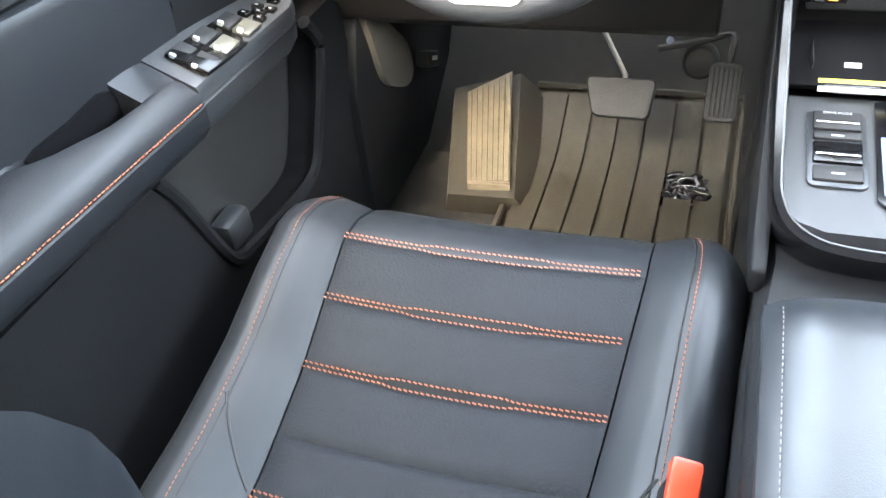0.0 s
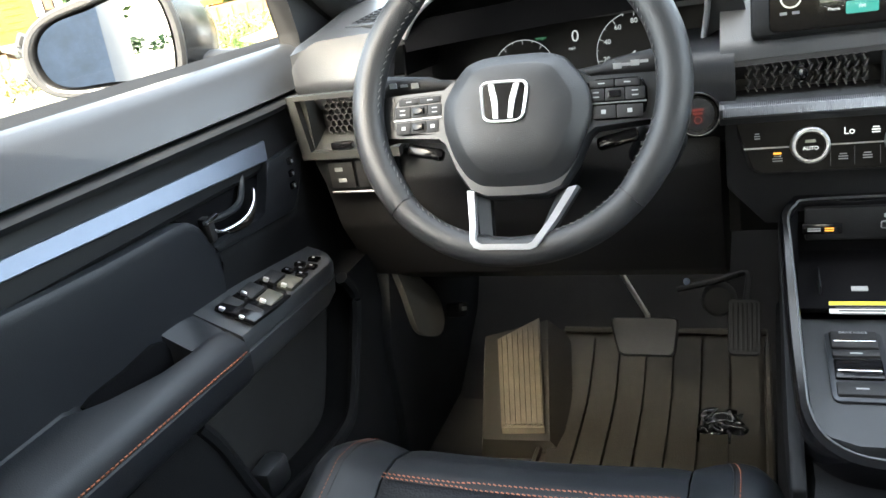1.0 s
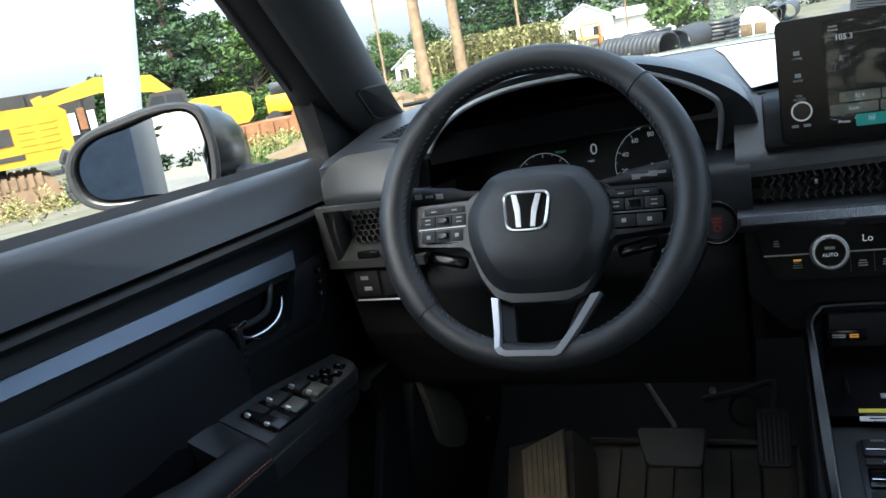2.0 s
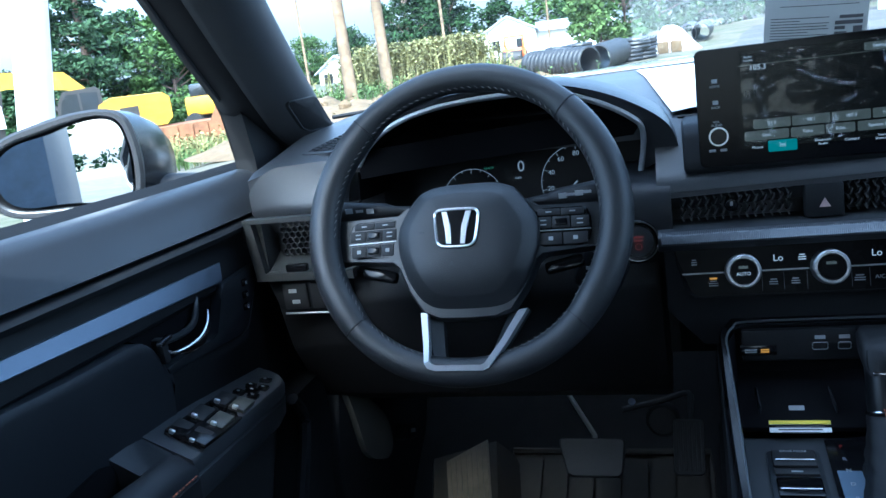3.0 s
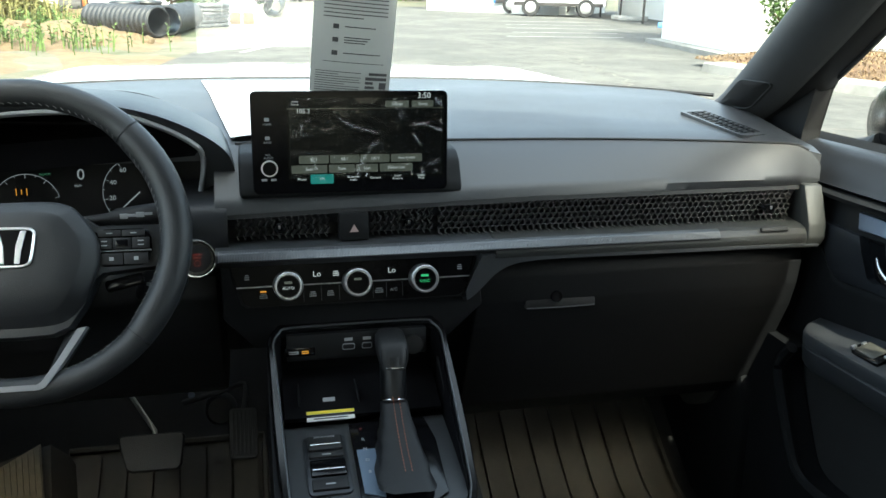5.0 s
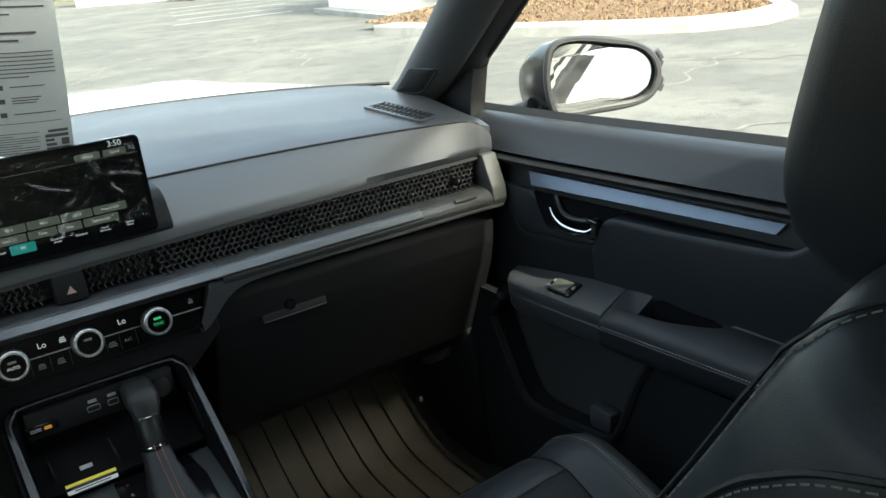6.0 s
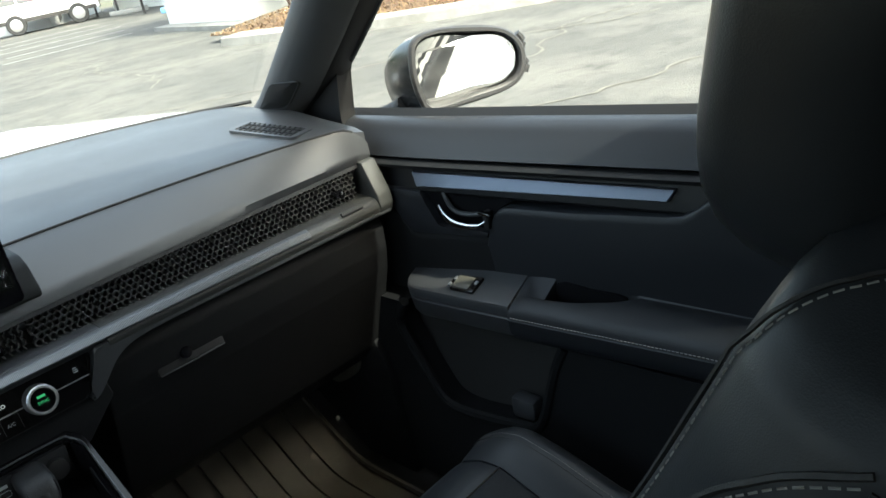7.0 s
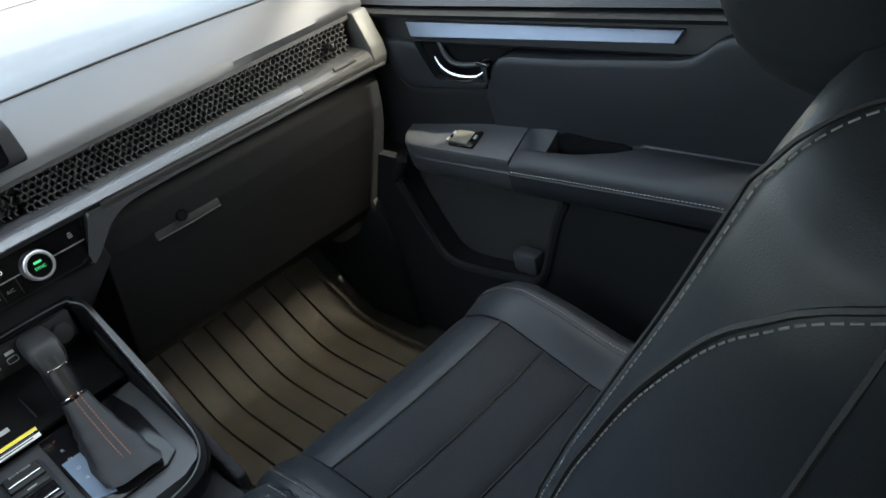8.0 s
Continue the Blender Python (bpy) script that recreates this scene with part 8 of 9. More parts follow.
part("body", bm, M_STEEL_D, bin_)
for k in range(9):
    bm = bmesh.new()
    rot_box(bm, m, (-3.7 + 0.92 * k, -1.13, 2.05), (0.12, 0.08, 2.0))
    part("rib", bm, M_STEEL_D, bin_)
for k in range(5):
    bm = bmesh.new()
    rot_box(bm, m, (2.6 + 0.34 * k, -1.20, 1.75 + 0.15 * (k % 2)), (0.26, 0.03, 0.8))
    part("paint_patch", bm, M_RUST if k % 2 else M_WHITE_W, bin_)
for sx in (-3, 3):
    bm = bmesh.new()
    rot_box(bm, m, (sx, 0, 0.5), (0.4, 1.8, 1.04))
    part("skid", bm, M_STEEL_D, bin_)
dump = thing("dump_body", "rusty steel dump body standing on the ground", "dump body")
m = Matrix.Translation(land_at(-32.0, 27)) @ pose(0, 0, 0, 0, 0, 25)
bm = bmesh.new()
rings(bm, [[m @ Vector((x, y, z)) for x, z in ((-1.2, 0.0), (0.7, 0.0), (1.3, 1.55), (0.9, 1.60), (0.5, 0.85), (-1.2, 0.85))] for y in (-0.7, 0.7)])
part("body", bm, M_RUST, dump)
for k in range(4):
    bm = bmesh.new()
    rot_box(bm, m, (-1.0 + 0.45 * k, -0.73, 0.42), (0.10, 0.08, 0.84))
    part("rib", bm, M_RUST, dump)
yt = thing("yellow_truck", "small yellow work truck parked beyond the skip", "truck")
m = Matrix.Translation(land_at(-30.4, 33)) @ pose(0, 0, 0, 0, 0, 10)
bm = bmesh.new()
rot_box(bm, m, (0, 0, 0.95), (2.0, 1.6, 0.7), 0.1)
part("body", bm, M_YELLOW_P, yt)
bm = bmesh.new()
rot_box(bm, m, (-0.3, 0, 1.5), (1.0, 1.4, 0.5), 0.08)
part("cab", bm, M_DARKWIN, yt)
for x in (-0.7, 0.7):
    for y in (-0.8, 0.8):
        bm = bmesh.new()
        lathe(bm, [(0.05, -0.12), (0.34, -0.12), (0.36, 0), (0.34, 0.12), (0.05, 0.12)], 16, m @ Matrix.Translation((x, y, 0.36)) @ pose(0, 0, 0, 90))
        part("wheel", bm, M_TYRE, yt)

post = thing("white_post", "bright white leaning post at the edge of the car park", "post")
bm = bmesh.new()
a, b = Vector((-5.62, 5.05, -0.1)), Vector((-5.30, 5.95, 4.8))
rows = [[p + Vector((x, y, 0)) for x, y in rounded(0.24, 0.24, 0.03, 2)] for p in (a, b)]
rings(bm, rows)
part("shaft", bm, M_WHITE_W, post)
bm = bmesh.new()
box(bm, (a.x, a.y, 0.02), (0.5, 0.5, 0.12), bevel=0.02)
part("foot", bm, M_CONCRETE, post)

for az, r, h in ((-21.65, 19.8, 9.0), (-19.1, 21.2, 9.0)):
    up = thing("utility_pole", "tall brown wooden utility pole", "utility pole", group="utility poles")
    p = land_at(az, r, -0.3)
    bm = bmesh.new()
    tube(bm, [p, p + Vector((0.0, 0, h * 0.5)), p + Vector((-0.06, 0, h))], [0.165, 0.145, 0.11], 14)
    part("shaft", bm, M_POLE, up)
for az, r in ((-14.9, 40), (-7.9, 60), (-24.3, 45)):
    up = thing("utility_pole", "thin far grey utility pole", "utility pole", group="utility poles")
    p = land_at(az, r, -0.3)
    bm = bmesh.new()
    tube(bm, [p, p + Vector((0.0, 0, 9))], [0.07, 0.05], 8)
    part("shaft", bm, M_POLE, up)


def house(az, r, yaw, w, d, eave, peak, label, wing=0.0):
    t = thing("house", label, "house", group="houses")
    p = land_at(az, r)
    m = Matrix.Translation(p) @ pose(0, 0, 0, 0, 0, yaw)
    g = bmesh.new()
    prof = [(-w / 2, -0.4), (w / 2, -0.4), (w / 2, eave), (0, peak), (-w / 2, eave)]
    rings(g, [[m @ Vector((x, y, z)) for x, z in prof] for y in (0, d)])
    part("wall", g, M_WHITE_W, t, "white siding wall")
    for s in (-1, 1):
        g = bmesh.new()
        q = [(0, peak + 0.02), (s * (w / 2 + 0.4), eave - 0.02 - 0.4 * (peak - eave) / (w / 2)), (s * (w / 2 + 0.4), eave + 0.12 - 0.4 * (peak - eave) / (w / 2)), (0, peak + 0.18)]
        rings(g, [[m @ Vector((x, y, z)) for x, z in q] for y in (-0.4, d + 0.4)])
        part("roof", g, M_ROOF, t)
    for x in (-w * 0.25, w * 0.2):
        g = bmesh.new()
        rot_box(g, m, (x, -0.02, eave * 0.55), (0.9, 0.06, 1.2))
        wn_ = part("window", g, M_DARKWIN, t)
        g = bmesh.new()
        rot_box(g, m, (x, -0.06, eave * 0.55 - 0.66), (1.1, 0.10, 0.08))
        part("sill", g, M_WHITE_W, wn_)
    if wing:
        g = bmesh.new()
        rot_box(g, m, (w / 2 + wing / 2, d * 0.6, eave * 0.42), (wing, d * 0.7, eave * 0.95))
        part("wing", g, M_WHITE_W, t)
        g = bmesh.new()
        rings(g, [[m @ Vector((x, y, z)) for y, z in ((d * 0.15, eave * 0.85), (d * 0.6, eave * 1.18), (d * 1.05, eave * 0.85))] for x in (w / 2, w / 2 + wing + 0.4)])
        part("wing_roof", g, M_ROOF, t)
    return t


house(-10.6, 105, 8, 6.6, 9, 3.5, 5.2, "white gabled house with a grey roof and a long low wing", wing=9.5)
house(-22.4, 88, 18, 3.6, 7, 2.1, 3.4, "small white gabled house behind the weeds")
house(-19.3, 80, -10, 3.2, 6, 2.6, 4.0, "white gabled house behind the utility poles")

# soil heaps
for k, (az, r, w, h) in enumerate(((-24.5, 18.5, 3.2, 0.62), (-21.0, 17.0, 3.6, 0.52), (-16.5, 17.5, 4.2, 0.50), (-12.0, 19.5, 4.0, 0.50), (-18, 22, 4.2, 0.55), (-9.5, 23, 3.5, 0.6), (-26.5, 14.5, 3.0, 0.35), (-7.5, 17.6, 2.4, 0.22))):
    c = land_at(az, r)
    heap = thing("soil_heap", "rough heap of orange-brown soil and stones", "soil heap", group="soil heaps")

    def fn(u, v, c=c, w=w, h=h, k=k):
        a, rr = 2 * math.pi * u, v
        x, y = rr * w * 0.62 * math.cos(a), rr * w * 0.45 * math.sin(a)
        z = h * (1 - rr ** 1.6) * (0.75 + 0.5 * noise.noise((x * 1.3 + k, y * 1.3, k))) + 0.09 * noise.noise((x * 5, y * 5, k)) * (1 - rr)
        return (c.x + x, c.y + y, c.z - 0.10 + max(z, 0))
    g = bmesh.new()
    sheet(g, fn, 44, 14)
    bmesh.ops.remove_doubles(g, verts=g.verts[:], dist=0.001)
    part("soil", g, M_SOIL, heap)
    rng = random.Random(k)
    for j in range(7):
        a, rr = rng.uniform(0, 6.28), rng.uniform(0.2, 0.9)
        q = Vector(fn(a / 6.283, rr))
        g = bmesh.new()
        bmesh.ops.create_icosphere(g, subdivisions=1, radius=rng.uniform(0.06, 0.16))
        for vtx in g.verts:
            vtx.co *= 1 + rng.uniform(-0.25, 0.25)
        bmesh.ops.translate(g, vec=q, verts=g.verts[:])
        part("stone", g, M_SOIL, heap, smooth=0)
bm = bmesh.new()
rng = random.Random(9)
c = land_at(-17.5, 15.5)
sheet(bm, lambda u, v: (polar(-27 + 24 * u, 11.5 + 12 * v).x, polar(-27 + 24 * u, 11.5 + 12 * v).y, land(polar(-27 + 24 * u, 11.5 + 12 * v).x, polar(-27 + 24 * u, 11.5 + 12 * v).y) + (0.03 + 0.08 * noise.noise((u * 9, v * 7, 2))) * puff(u, v, 4) - 0.02), 40, 30)
tagged(part("soil_spread", bm, M_SOIL), "loose orange-brown soil spread over the yard", "soil", kind="stuff")


def stalks(name, label, spots, h, mat, seed, n=260, size=0.05):
    """Tall thin plants: bent stems with small leaves."""
    rng = random.Random(seed)
    g = bmesh.new()
    for c, w in spots:
        for _ in range(n):
            p = Vector(c) + Vector((rng.gauss(0, w), rng.gauss(0, w * 0.6), 0))
            hh = h * rng.uniform(0.45, 1.1)
            lean = Vector((rng.gauss(0, 0.12), rng.gauss(0, 0.12), 0)) * hh
            mid_, top_ = p + lean * 0.4 + Vector((0, 0, hh * 0.55)), p + lean + Vector((0, 0, hh))
            wd = Vector((size * 0.18, 0, 0))
            q = [g.verts.new(v) for v in (p - wd, p + wd, mid_ + wd, top_, mid_ - wd)]
            g.faces.new(q)
            for f in (0.35, 0.5, 0.62, 0.74, 0.85, 0.95):
                b = p + lean * f * f + Vector((0, 0, hh * f))
                a = rng.uniform(0, 6.28)
                d = Vector((math.cos(a), math.sin(a), 0.5)) * size * rng.uniform(1.0, 2.4)
                sd = Vector((-math.sin(a), math.cos(a), 0.2)) * size * 0.45
                g.faces.new([g.verts.new(v) for v in (b, b + d * 0.5 + sd, b + d, b + d * 0.5 - sd)])
    return tagged(part(name, g, mat, smooth=0), label, "weeds", kind="stuff")


stalks("tall_weeds", "tall yellow-green weeds behind the soil heaps", [(land_at(a, 22.5 + (i % 2)), 0.45) for i, a in enumerate((-20.2, -18.6, -17.4, -16.4, -15.4, -14.6, -13.8))], 1.25, M_WEED, 4, n=420, size=0.075)
stalks("low_weeds", "low green weeds along the yard edge", [(land_at(a, r), 0.8) for a, r in ((-25, 20), (-23.2, 21), (-21.5, 21), (-12.5, 22), (-14, 16.5), (-31, 20), (-33, 18), (-36, 21), (-46, 18), (-49, 17))], 0.5, M_LEAF_L, 6, n=160)
stalks("low_weeds", "dry grass tufts on the gravel", [(land_at(a, r), 1.2) for a, r in ((-30, 24), (-33.5, 24), (-28, 16), (-40, 16), (-52, 14), (-44, 22))], 0.32, M_WEED, 8, n=220)


def culvert(a, b, r, label, n=24):
    t = thing("culvert_pipe", label, "pipe", group="culvert pipes")
    a, b = Vector(a), Vector(b)
    q = (b - a).normalized().to_track_quat("Z", "Y").to_matrix().to_4x4()
    L_ = (b - a).length
    prof = []
    for k in range(n * 4 + 1):
        z = L_ * k / (n * 4)
        prof.append((r * (1.0 if (k // 2) % 2 else 0.93), z))
    prof += [(r * 0.86, L_), (r * 0.86, 0.0), prof[0]]
    g = bmesh.new()
    lathe(g, prof, 28, Matrix.Translation(a) @ q, caps=False)
    part("shell", g, M_PIPE, t, smooth=25)
    return t


culvert(land_at(-9.3, 20.6, 0.34), land_at(-5.4, 18.9, 0.34), 0.33, "large black corrugated culvert pipe lying on soil", 14)
culvert(land_at(-4.9, 19.6, 0.34), land_at(-3.5, 22.6, 0.34), 0.33, "large black corrugated culvert pipe lying on soil", 18)
for az, r, z in ((-2.9, 23.0, 0.16), (-2.6, 23.6, 0.16), (-2.0, 23.4, 0.16), (-2.4, 23.2, 0.44), (-1.9, 23.8, 0.44), (-8.6, 24, 0.16), (-7.4, 24.5, 0.44), (-6.0, 25, 0.44)):
    coil = thing("pipe_coil", "coiled black corrugated drain pipe", "pipe coil", group="pipe coils")
    c = land_at(az, r, z)
    bm = bmesh.new()
    for k in range(3):
        tube(bm, [c + Vector((0.34 * math.cos(a), 0.34 * math.sin(a), -0.10 + 0.10 * k)) for a in [2 * math.pi * j / 24 for j in range(24)]], 0.055, 8, closed=True)
    part("coil", bm, M_PIPE, coil)
for az in (0.9, 1.7):
    culvert(land_at(az, 30, 0.32), land_at(az + 0.3, 34, 0.32), 0.32, "black corrugated culvert pipe end by the soil bank", 8)
tarp = thing("white_tarp_heap", "white tarpaulin thrown over a low heap", "tarpaulin")
c = land_at(-0.1, 26)
bm = bmesh.new()
sheet(bm, lambda u, v: (c.x + 1.5 * (u - 0.5) * (1 + 0.1 * math.sin(v * 7)), c.y + 1.6 * (v - 0.5), c.z + 0.72 * puff(u, v, 2.2) * (0.85 + 0.3 * noise.noise((u * 3, v * 3, 1))) + 0.03 * noise.noise((u * 12, v * 12, 5))), 30, 30)
part("sheet", bm, M_WHITE_W, tarp)
for dx in (-0.25, 0.12):
    bm = bmesh.new()
    box(bm, (c.x + dx, c.y - 0.9, c.z + 0.16), (0.32, 0.3, 0.34), bevel=0.05)
    part("sandbag", bm, M_SOIL, tarp, "tan sandbag")
om = thing("orange_machine", "small orange roller with a roll bar standing by the pipes", "machine")
c = land_at(-10.3, 30)
bm = bmesh.new()
box(bm, c + Vector((0, 0, 0.42)), (0.7, 0.8, 0.36), bevel=0.05)
part("body", bm, M_ORANGE, om)
bm = bmesh.new()
tube(bm, [c + Vector((-0.32, 0, 0.5)), c + Vector((-0.32, 0, 1.0)), c + Vector((0.32, 0, 1.0)), c + Vector((0.32, 0, 0.5))], 0.05, 8)
part("roll_bar", bm, M_ORANGE, om)
for y in (-0.5, 0.5):
    bm = bmesh.new()
    lathe(bm, [(0.04, -0.33), (0.26, -0.33), (0.26, 0.33), (0.04, 0.33)], 18, Matrix.Translation(c + Vector((0, y, 0.26))) @ pose(0, 0, 0, 0, 90, 0))
    part("drum", bm, M_STEEL_D, om)


# ---- parked vehicles ----
def vehicle(name, label, at, yaw, paint, length=4.5, tall=1.75):
    t = thing(name, label, "car", group="parked cars")
    m = Matrix.Translation(at) @ pose(0, 0, 0, 0, 0, yaw)
    k = length / 4.5
    hgt = tall / 1.75
    low = [(-2.20, 0.42), (-2.24, 0.70), (-2.18, 1.02), (1.05, 1.05), (1.95, 0.98), (2.20, 0.82), (2.24, 0.45)]
    g = bmesh.new()
    rings(g, [[m @ Vector((x * k, y, z * hgt)) for x, z in low] for y in (-0.86, -0.80, 0.80, 0.86)])
    part("body", g, paint, t)
    up = [(-2.12, 1.02, 0.84), (-1.95, 1.66, 0.66), (-1.75, 1.75, 0.62), (0.25, 1.75, 0.62), (0.45, 1.68, 0.64), (1.15, 1.04, 0.80)]
    g = bmesh.new()
    rings(g, [[m @ Vector((x * k, s * w, z * hgt)) for x, z, w in up] for s in (-1, 1)])
    part("roof", g, paint, t)
    for s in (-1, 1):
        for q in ([(-1.98, 1.10), (-1.86, 1.58), (-1.05, 1.62), (-1.05, 1.10)], [(-0.97, 1.10), (-0.97, 1.62), (-0.15, 1.62), (-0.15, 1.10)], [(-0.07, 1.10), (-0.07, 1.62), (0.30, 1.60), (0.86, 1.12)]):
            g = bmesh.new()
            def yy(z):
                return s * (0.825 - (z - 1.05) * 0.30)
            rings(g, [[m @ Vector((x * k, yy(z), z * hgt)) for x, z in q], [m @ Vector((x * k, yy(z) + s * 0.012, z * hgt)) for x, z in q]])
            part("window", g, M_DARKWIN, t)
        g = bmesh.new()
        rot_box(g, m, (0, s * 0.865, 0.50 * hgt), (4.2 * k, 0.03, 0.14))
        part("side_moulding", g, M_STEEL_D, t)
    g = bmesh.new()
    rot_box(g, m, (2.22 * k, 0, 0.55 * hgt), (0.10, 1.6, 0.24), 0.03)
    part("bumper", g, M_STEEL_D, t)
    for s in (-1, 1):
        g = bmesh.new()
        rot_box(g, m, (2.14 * k, s * 0.66, 0.83 * hgt), (0.12, 0.28, 0.16), 0.02)
        part("headlight", g, M_ALLOY, t)
    for x in (-1.30, 1.30):
        for s in (-1, 1):
            mw = m @ Matrix.Translation((x * k, s * 0.80, 0.36)) @ pose(0, 0, 0, 90)
            g = bmesh.new()
            lathe(g, [(0.22, -0.10), (0.33, -0.11), (0.36, -0.08), (0.36, 0.08), (0.33, 0.11), (0.22, 0.10)], 24, mw)
            wh = part("wheel", g, M_TYRE, t)
            g = bmesh.new()
            lathe(g, [(0.22, -0.112), (0.20, -0.118), (0.05, -0.108), (0.05, 0.108), (0.20, 0.118), (0.22, 0.112)], 24, mw)
            part("rim", g, M_ALLOY, wh)
    return t


vehicle("suv", "white off-road wagon with dark lower trim parked side-on", polar(20.55, 36.0), -20, M_WHITE_BODY, 3.85, 1.72)
vehicle("suv", "blue off-road wagon parked behind the white one", polar(19.15, 38.6), -20, M_BLUE, 3.85, 1.78)
vehicle("suv", "white off-road wagon at the far end of the row", polar(17.75, 41.2), -20, M_WHITE_BODY, 3.85, 1.70)
vehicle("suv", "white car parked behind the planting bed", polar(50.5, 20.5), 24, M_WHITE_BODY, 4.6, 1.5)
vehicle("suv", "white car parked at the far side of the car park", polar(12.3, 66), 0, M_WHITE_BODY, 4.0, 1.5)
vehicle("suv", "pale car parked at the far side of the car park", polar(14.1, 68), 0, M_WHITE_BODY, 3.8, 1.5)

# ---- white buildings to the right ----
bld = thing("shop_building", "long white building with posts, windows and a canopy", "building")
p0, p1 = Vector((16.6, 36.0, 0)), Vector((14.9, 23.6, 0))
ang = math.degrees(math.atan2(p1.y - p0.y, p1.x - p0.x))
m = Matrix.Translation(p0) @ pose(0, 0, 0, 0, 0, ang)
Lb = (p1 - p0).length
bm = bmesh.new()
rot_box(bm, m, (Lb / 2, 4.0, 2.2), (Lb, 8.0, 4.5))
part("wall", bm, M_WHITE_W, bld, "white wall")
bm = bmesh.new()
rot_box(bm, m, (Lb / 2, -0.9, 3.0), (Lb + 0.6, 2.0, 0.25), 0.03)
part("canopy", bm, M_WHITE_W, bld)
bm = bmesh.new()
rot_box(bm, m, (Lb / 2, 4.0, 4.55), (Lb + 0.6, 8.6, 0.2))
part("roof", bm, M_ROOF, bld)
for k in range(5):
    bm = bmesh.new()
    rot_box(bm, m, (0.6 + k * (Lb - 1.2) / 4, -1.75, 1.45), (0.07, 0.07, 2.92))
    part("post", bm, M_STEEL_D, bld)
    if k < 4:
        x = 2.0 + k * (Lb - 1.2) / 4
        bm = bmesh.new()
        rot_box(bm, m, (x, -0.02, 1.55), (1.1, 0.06, 1.15))
        w_ = part("window", bm, M_DARKWIN, bld)
        bm = bmesh.new()
        rot_box(bm, m, (x, -0.05, 0.93), (1.3, 0.12, 0.08))
        part("sill", bm, M_WHITE_W, w_)
        bm = bmesh.new()
        rot_box(bm, m, (x, -0.06, 1.55), (0.05, 0.06, 1.15))
        part("bar", bm, M_WHITE_W, w_)
shed = thing("white_building", "long white wall behind the row of parked cars", "building")
pa, pb = polar(15.7, 45.0), polar(23.6, 42.5)
pn = (pb - pa).normalized().cross(Vector((0, 0, -1)))
bm = bmesh.new()
prism(bm, [(p.x, p.y) for p in (pa, pb, pb - pn * 6, pa - pn * 6)], "z", -0.05, 4.4)
part("wall", bm, M_WHITE_W, shed)
bm = bmesh.new()
prism(bm, [(p.x, p.y) for p in (pa + pn * 0.2, pb + pn * 0.2, pb - pn * 6.2, pa - pn * 6.2)], "z", 4.4, 4.6)
part("roof", bm, M_ROOF, shed)
wh2 = thing("white_building", "plain white walled building at the edge of the car park", "building")
bm = bmesh.new()
prism(bm, [(9.55, 17.8), (8.95, 13.1), (13.4, 13.4), (14.6, 18.6)], "z", -0.02, 4.2)
part("wall", bm, M_WHITE_W, wh2)
bm = bmesh.new()
prism(bm, [(9.4, 18.0), (8.75, 12.9), (13.7, 13.2), (14.9, 18.9)], "z", 4.2, 4.4)
part("roof", bm, M_ROOF, wh2)
bm = bmesh.new()
prism(bm, [(9.15, 17.85), (8.45, 13.0), (8.94, 13.05), (9.54, 17.8)], "z", 0.0, 0.10)
part("plinth", bm, M_CONCRETE, wh2)
for a, b, mat in (((12.9, 24.6), (13.4, 24.2), M_BLUE_P), ((13.45, 24.15), (14.4, 23.3), M_LINE), ((13.9, 30.6), (14.6, 30.3), M_LINE), ((13.9, 29.9), (14.9, 29.4), M_LINE)):
    ps = thing("parking_stop", "painted concrete parking stop", "parking stop", group="parking stops")
    a, b = Vector((*a, 0)), Vector((*b, 0))
    q = pose(0, 0, 0, 0, 0, math.degrees(math.atan2(b.y - a.y, b.x - a.x)))
    bm = bmesh.new()
    box(bm, (a + b) / 2 + Vector((0, 0, 0.09)), ((b - a).length, 0.22, 0.18), q, bevel=0.04)
    part("block", bm, mat, ps)

# ---- planting bed with its kerb ----
near = [(6.9, 11.2), (7.15, 9.6), (7.55, 8.3), (8.1, 7.1), (8.75, 6.1), (9.6, 5.7), (10.6, 5.9), (11.6, 6.8), (13.0, 8.6), (15.2, 11.6)]
bm = bmesh.new()
cen = Vector((11.5, 11.0))
rows = []
for x, y in near:
    d = (cen - Vector((x, y))).normalized()
    rows.append([(x, y, 0.0), (x + d.x * 0.02, y + d.y * 0.02, 0.13), (x + d.x * 0.05, y + d.y * 0.05, 0.15), (x + d.x * 0.42, y + d.y * 0.42, 0.16), (x + d.x * 0.44, y + d.y * 0.44, 0.0)])
rings(bm, rows)
tagged(part("kerb", bm, M_CONCRETE), "broad pale concrete kerb round the planting bed", "kerb", kind="structure")
bed = []
for x, y in near:
    d = (cen - Vector((x, y))).normalized()
    bed.append((x + d.x * 0.43, y + d.y * 0.43))
bed += [(13.4, 12.9), (9.0, 12.9), (7.3, 12.2)]
bm = bmesh.new()
cv = bm.verts.new((10.6, 9.8, 0.34))
ov = [bm.verts.new((x, y, 0.12)) for x, y in bed]
md = [bm.verts.new((x + (10.6 - x) * 0.3, y + (9.8 - y) * 0.3, 0.27 + 0.04 * noise.noise((x, y, 0)))) for x, y in bed]
for i in range(len(bed)):
    j = (i + 1) % len(bed)
    bm.faces.new((ov[i], ov[j], md[j], md[i]))
    bm.faces.new((md[i], md[j], cv))
tagged(part("planting_bed", bm, M_MULCH), "raised bed of brown bark mulch", "planting bed", kind="structure")
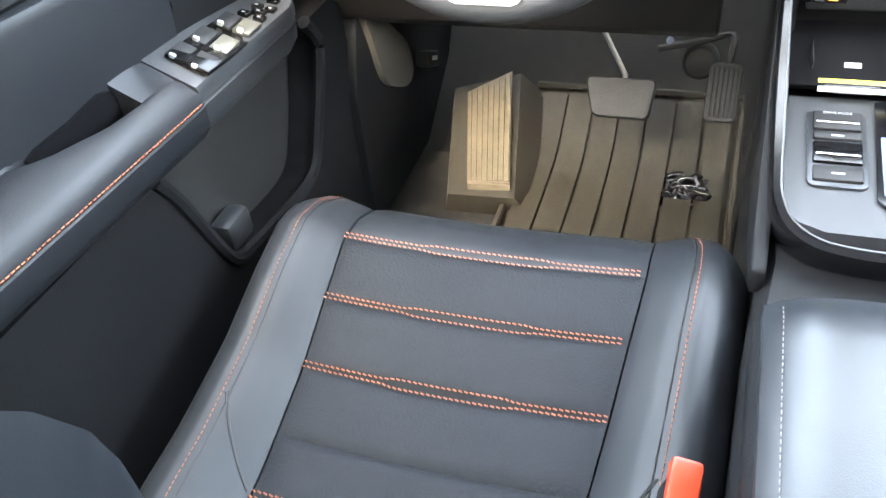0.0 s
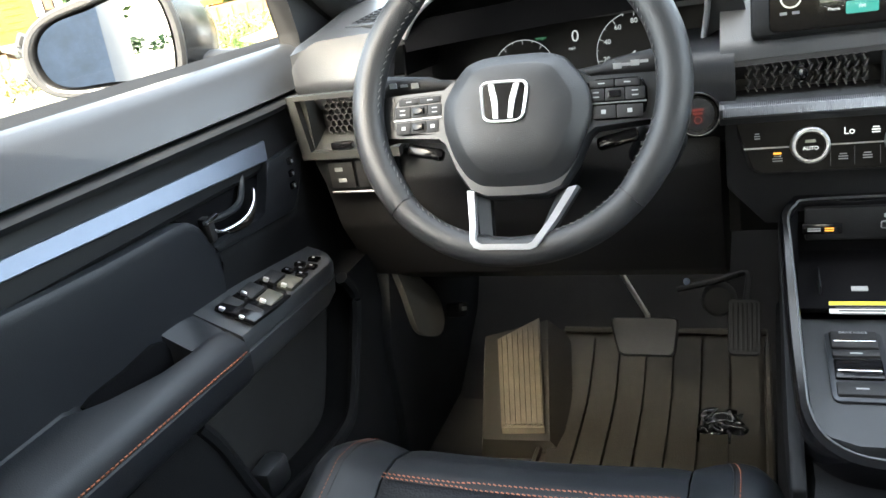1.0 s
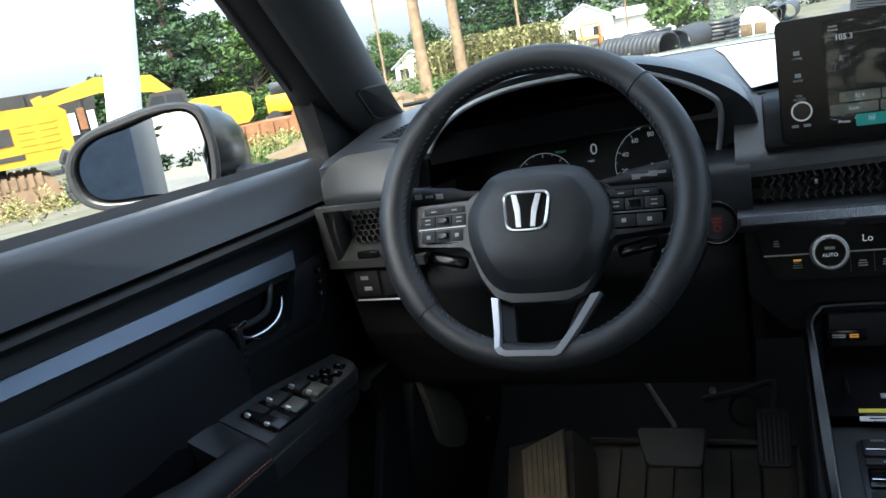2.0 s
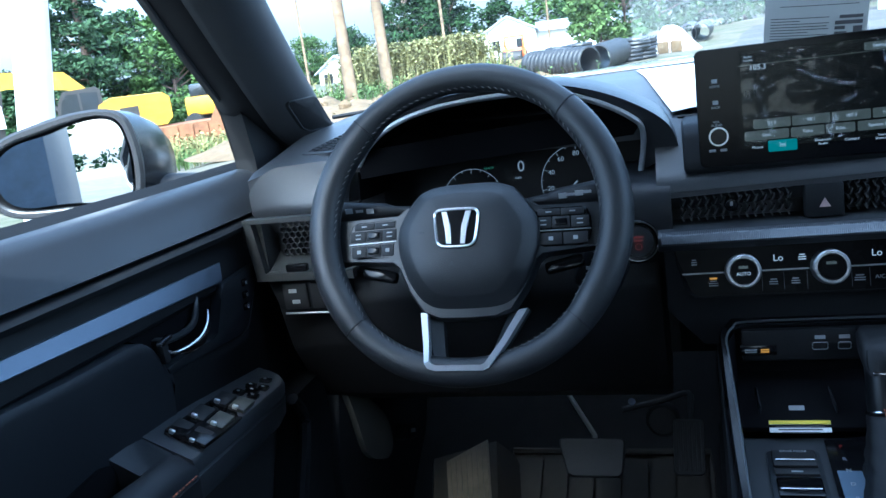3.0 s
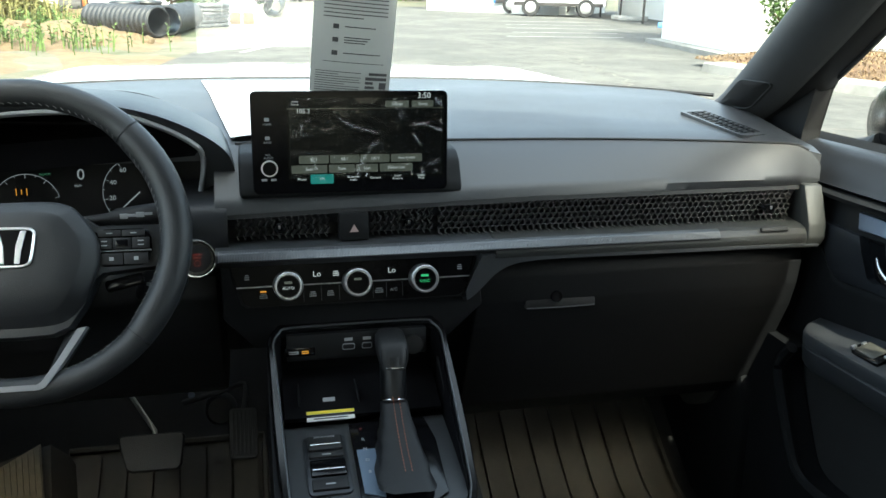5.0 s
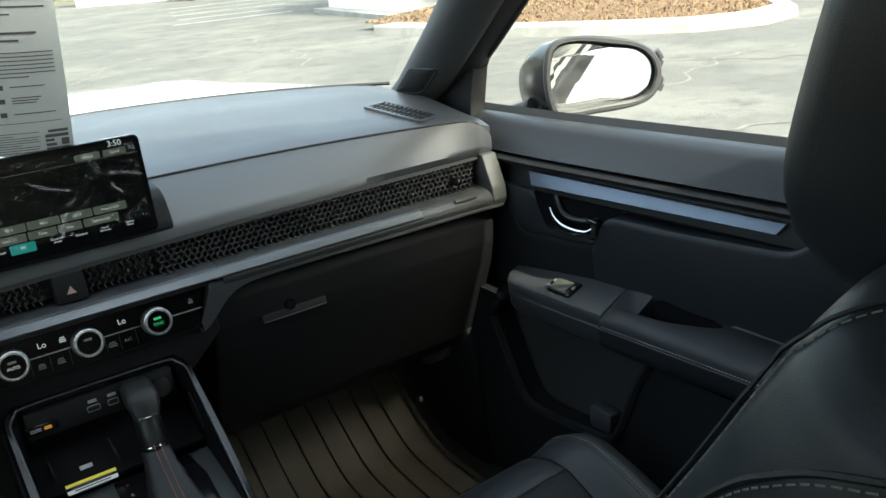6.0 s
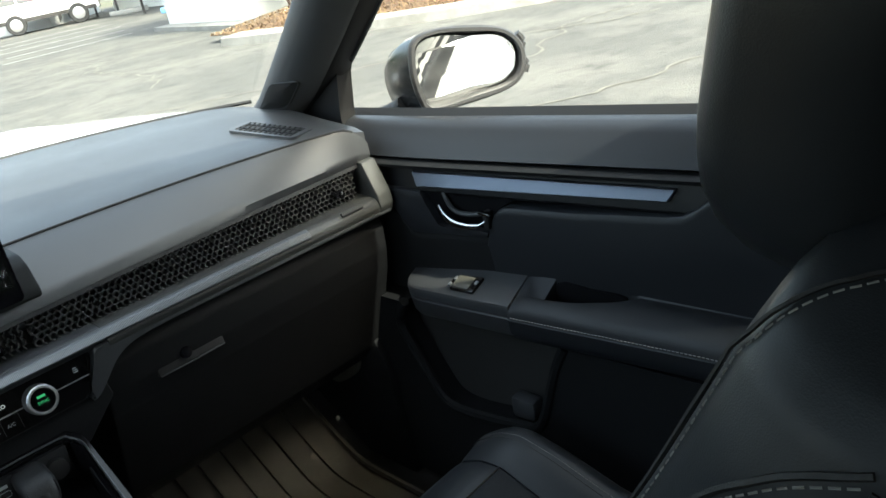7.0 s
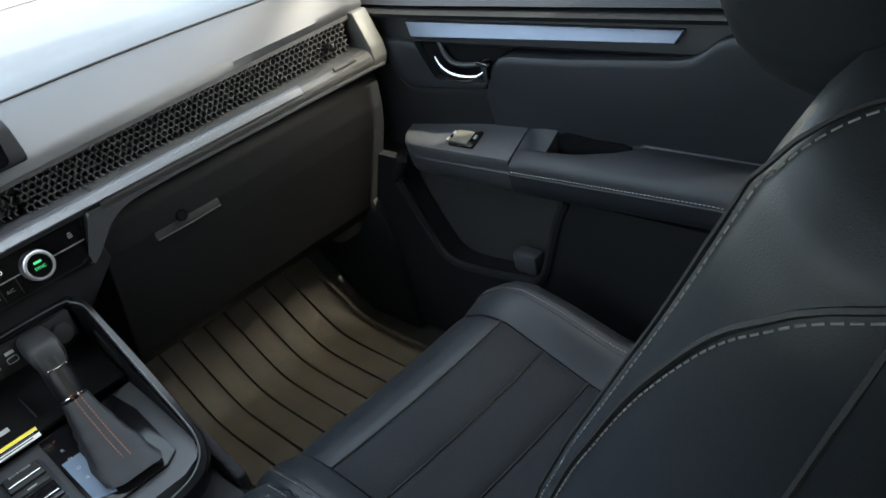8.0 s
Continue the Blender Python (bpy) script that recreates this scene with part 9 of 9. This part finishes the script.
# loose bark chips
rng = random.Random(11)
bm = bmesh.new()
for _ in range(14000):
    a, rr = rng.uniform(0, 6.283), rng.random() ** 0.5
    i = rng.randrange(len(bed))
    x, y = Vector(bed[i]).lerp(Vector(bed[(i + 1) % len(bed)]), rng.random())
    f = rng.random() ** 1.5 * 0.9
    px, py = x + (10.6 - x) * f, y + (9.8 - y) * f
    z = 0.13 + 0.17 * min(f / 0.3, 1) + 0.06 * max(f - 0.3, 0)
    u = Vector((rng.gauss(0, 1), rng.gauss(0, 1), rng.gauss(0, 0.4))).normalized() * rng.uniform(0.009, 0.022)
    w = u.cross(Vector((0, 0, 1))).normalized() * 0.008
    p = Vector((px, py, z))
    bm.faces.new([bm.verts.new(v) for v in (p - u - w, p - u + w, p + u + w + Vector((0, 0, 0.02)), p + u - w + Vector((0, 0, 0.02)))])
tagged(part("bark_chips", bm, material("bark_chip", (0.165, 0.110, 0.058), 0.9, spread=0.32), smooth=0), "loose brown bark chips on the bed", "mulch", kind="stuff")


def shrub(at, h, w, seed, label, blossom=False):
    rng = random.Random(seed)
    t = thing("shrub", label, "shrub", group="shrubs")
    at = Vector(at)
    g = bmesh.new()
    centers, tops = [], []
    for k in range(9):
        a = rng.uniform(0, 6.283)
        tip = at + Vector((w * 0.45 * math.cos(a), w * 0.45 * math.sin(a), h * rng.uniform(0.7, 1.0)))
        tube(g, [at + Vector((0.08 * math.cos(a), 0.08 * math.sin(a), -0.1)), at.lerp(tip, 0.5) + Vector((0, 0, h * 0.1)), tip], [0.035, 0.024, 0.008], 6)
        for f in (0.45, 0.65, 0.82, 1.0):
            centers.append((at.lerp(tip, f) + Vector((rng.gauss(0, 0.1), rng.gauss(0, 0.1), h * 0.08)), w * 0.16))
        tops.append((tip, 0.10))
    part("stem", g, M_BARK, t)
    part("crown", leaves(rng, centers, 70, 0.055, 1), M_LEAF_M, t, smooth=0)
    if blossom:
        part("blossom", leaves(rng, tops, 60, 0.03, 1), M_PINK, t, "pink blossom heads", smooth=0)
    return t


shrub((10.1, 12.3, 0.25), 1.5, 1.5, 1, "flowering shrub with pink blossom on the bed", True)
shrub((11.3, 11.6, 0.28), 2.2, 2.0, 2, "leafy green shrub with bare lower stems")
shrub((9.4, 12.4, 0.22), 1.0, 1.2, 3, "low green shrub on the bed")
shrub((12.2, 11.2, 0.26), 1.3, 1.4, 4, "leafy green shrub with bare lower stems")
shrub((13.2, 10.4, 0.20), 0.7, 0.9, 5, "low yellow-green shrub on the bed")
# planting behind the car, as its mirrors show it
for k, (x, y, h, w) in enumerate(((9, -14, 7, 5), (13, -20, 8, 6), (6, -24, 7.5, 6), (18, -16, 8, 6), (-9, -22, 7, 6), (-14, -17, 7.5, 6), (-5, -28, 8, 7), (22, -8, 7, 6))):
    broadleaf((x, y, 0), h, w, M_LEAF_M, 90 + k, "leafy green tree behind the car park", clumps=40, size=0.2, low=0.1)

# a dark box trailer and a fence line behind the car, as its mirrors show them
trailer = thing("box_trailer", "dark blue-grey box trailer parked behind on the gravel", "trailer")
bm = bmesh.new()
box(bm, (-2.66, -11.0, 1.75), (2.4, 6.0, 2.6), bevel=0.03)
part("box", bm, material("trailer_blue_grey", (0.05, 0.065, 0.09), 0.6, stain=0.3, stain_size=5), trailer)
for y in (-12.9, -11.9):
    for x in (-3.71, -1.61):
        bm = bmesh.new()
        lathe(bm, [(0.2, -0.12), (0.45, -0.12), (0.45, 0.12), (0.2, 0.12)], 20, Matrix.Translation((x, y, 0.44)) @ pose(0, 0, 0, 0, 90, 0))
        part("wheel", bm, M_TYRE, trailer)
bm = bmesh.new()
box(bm, (-2.66, -8.3, 0.24), (0.12, 0.12, 0.5))
part("stand", bm, M_STEEL_D, trailer)
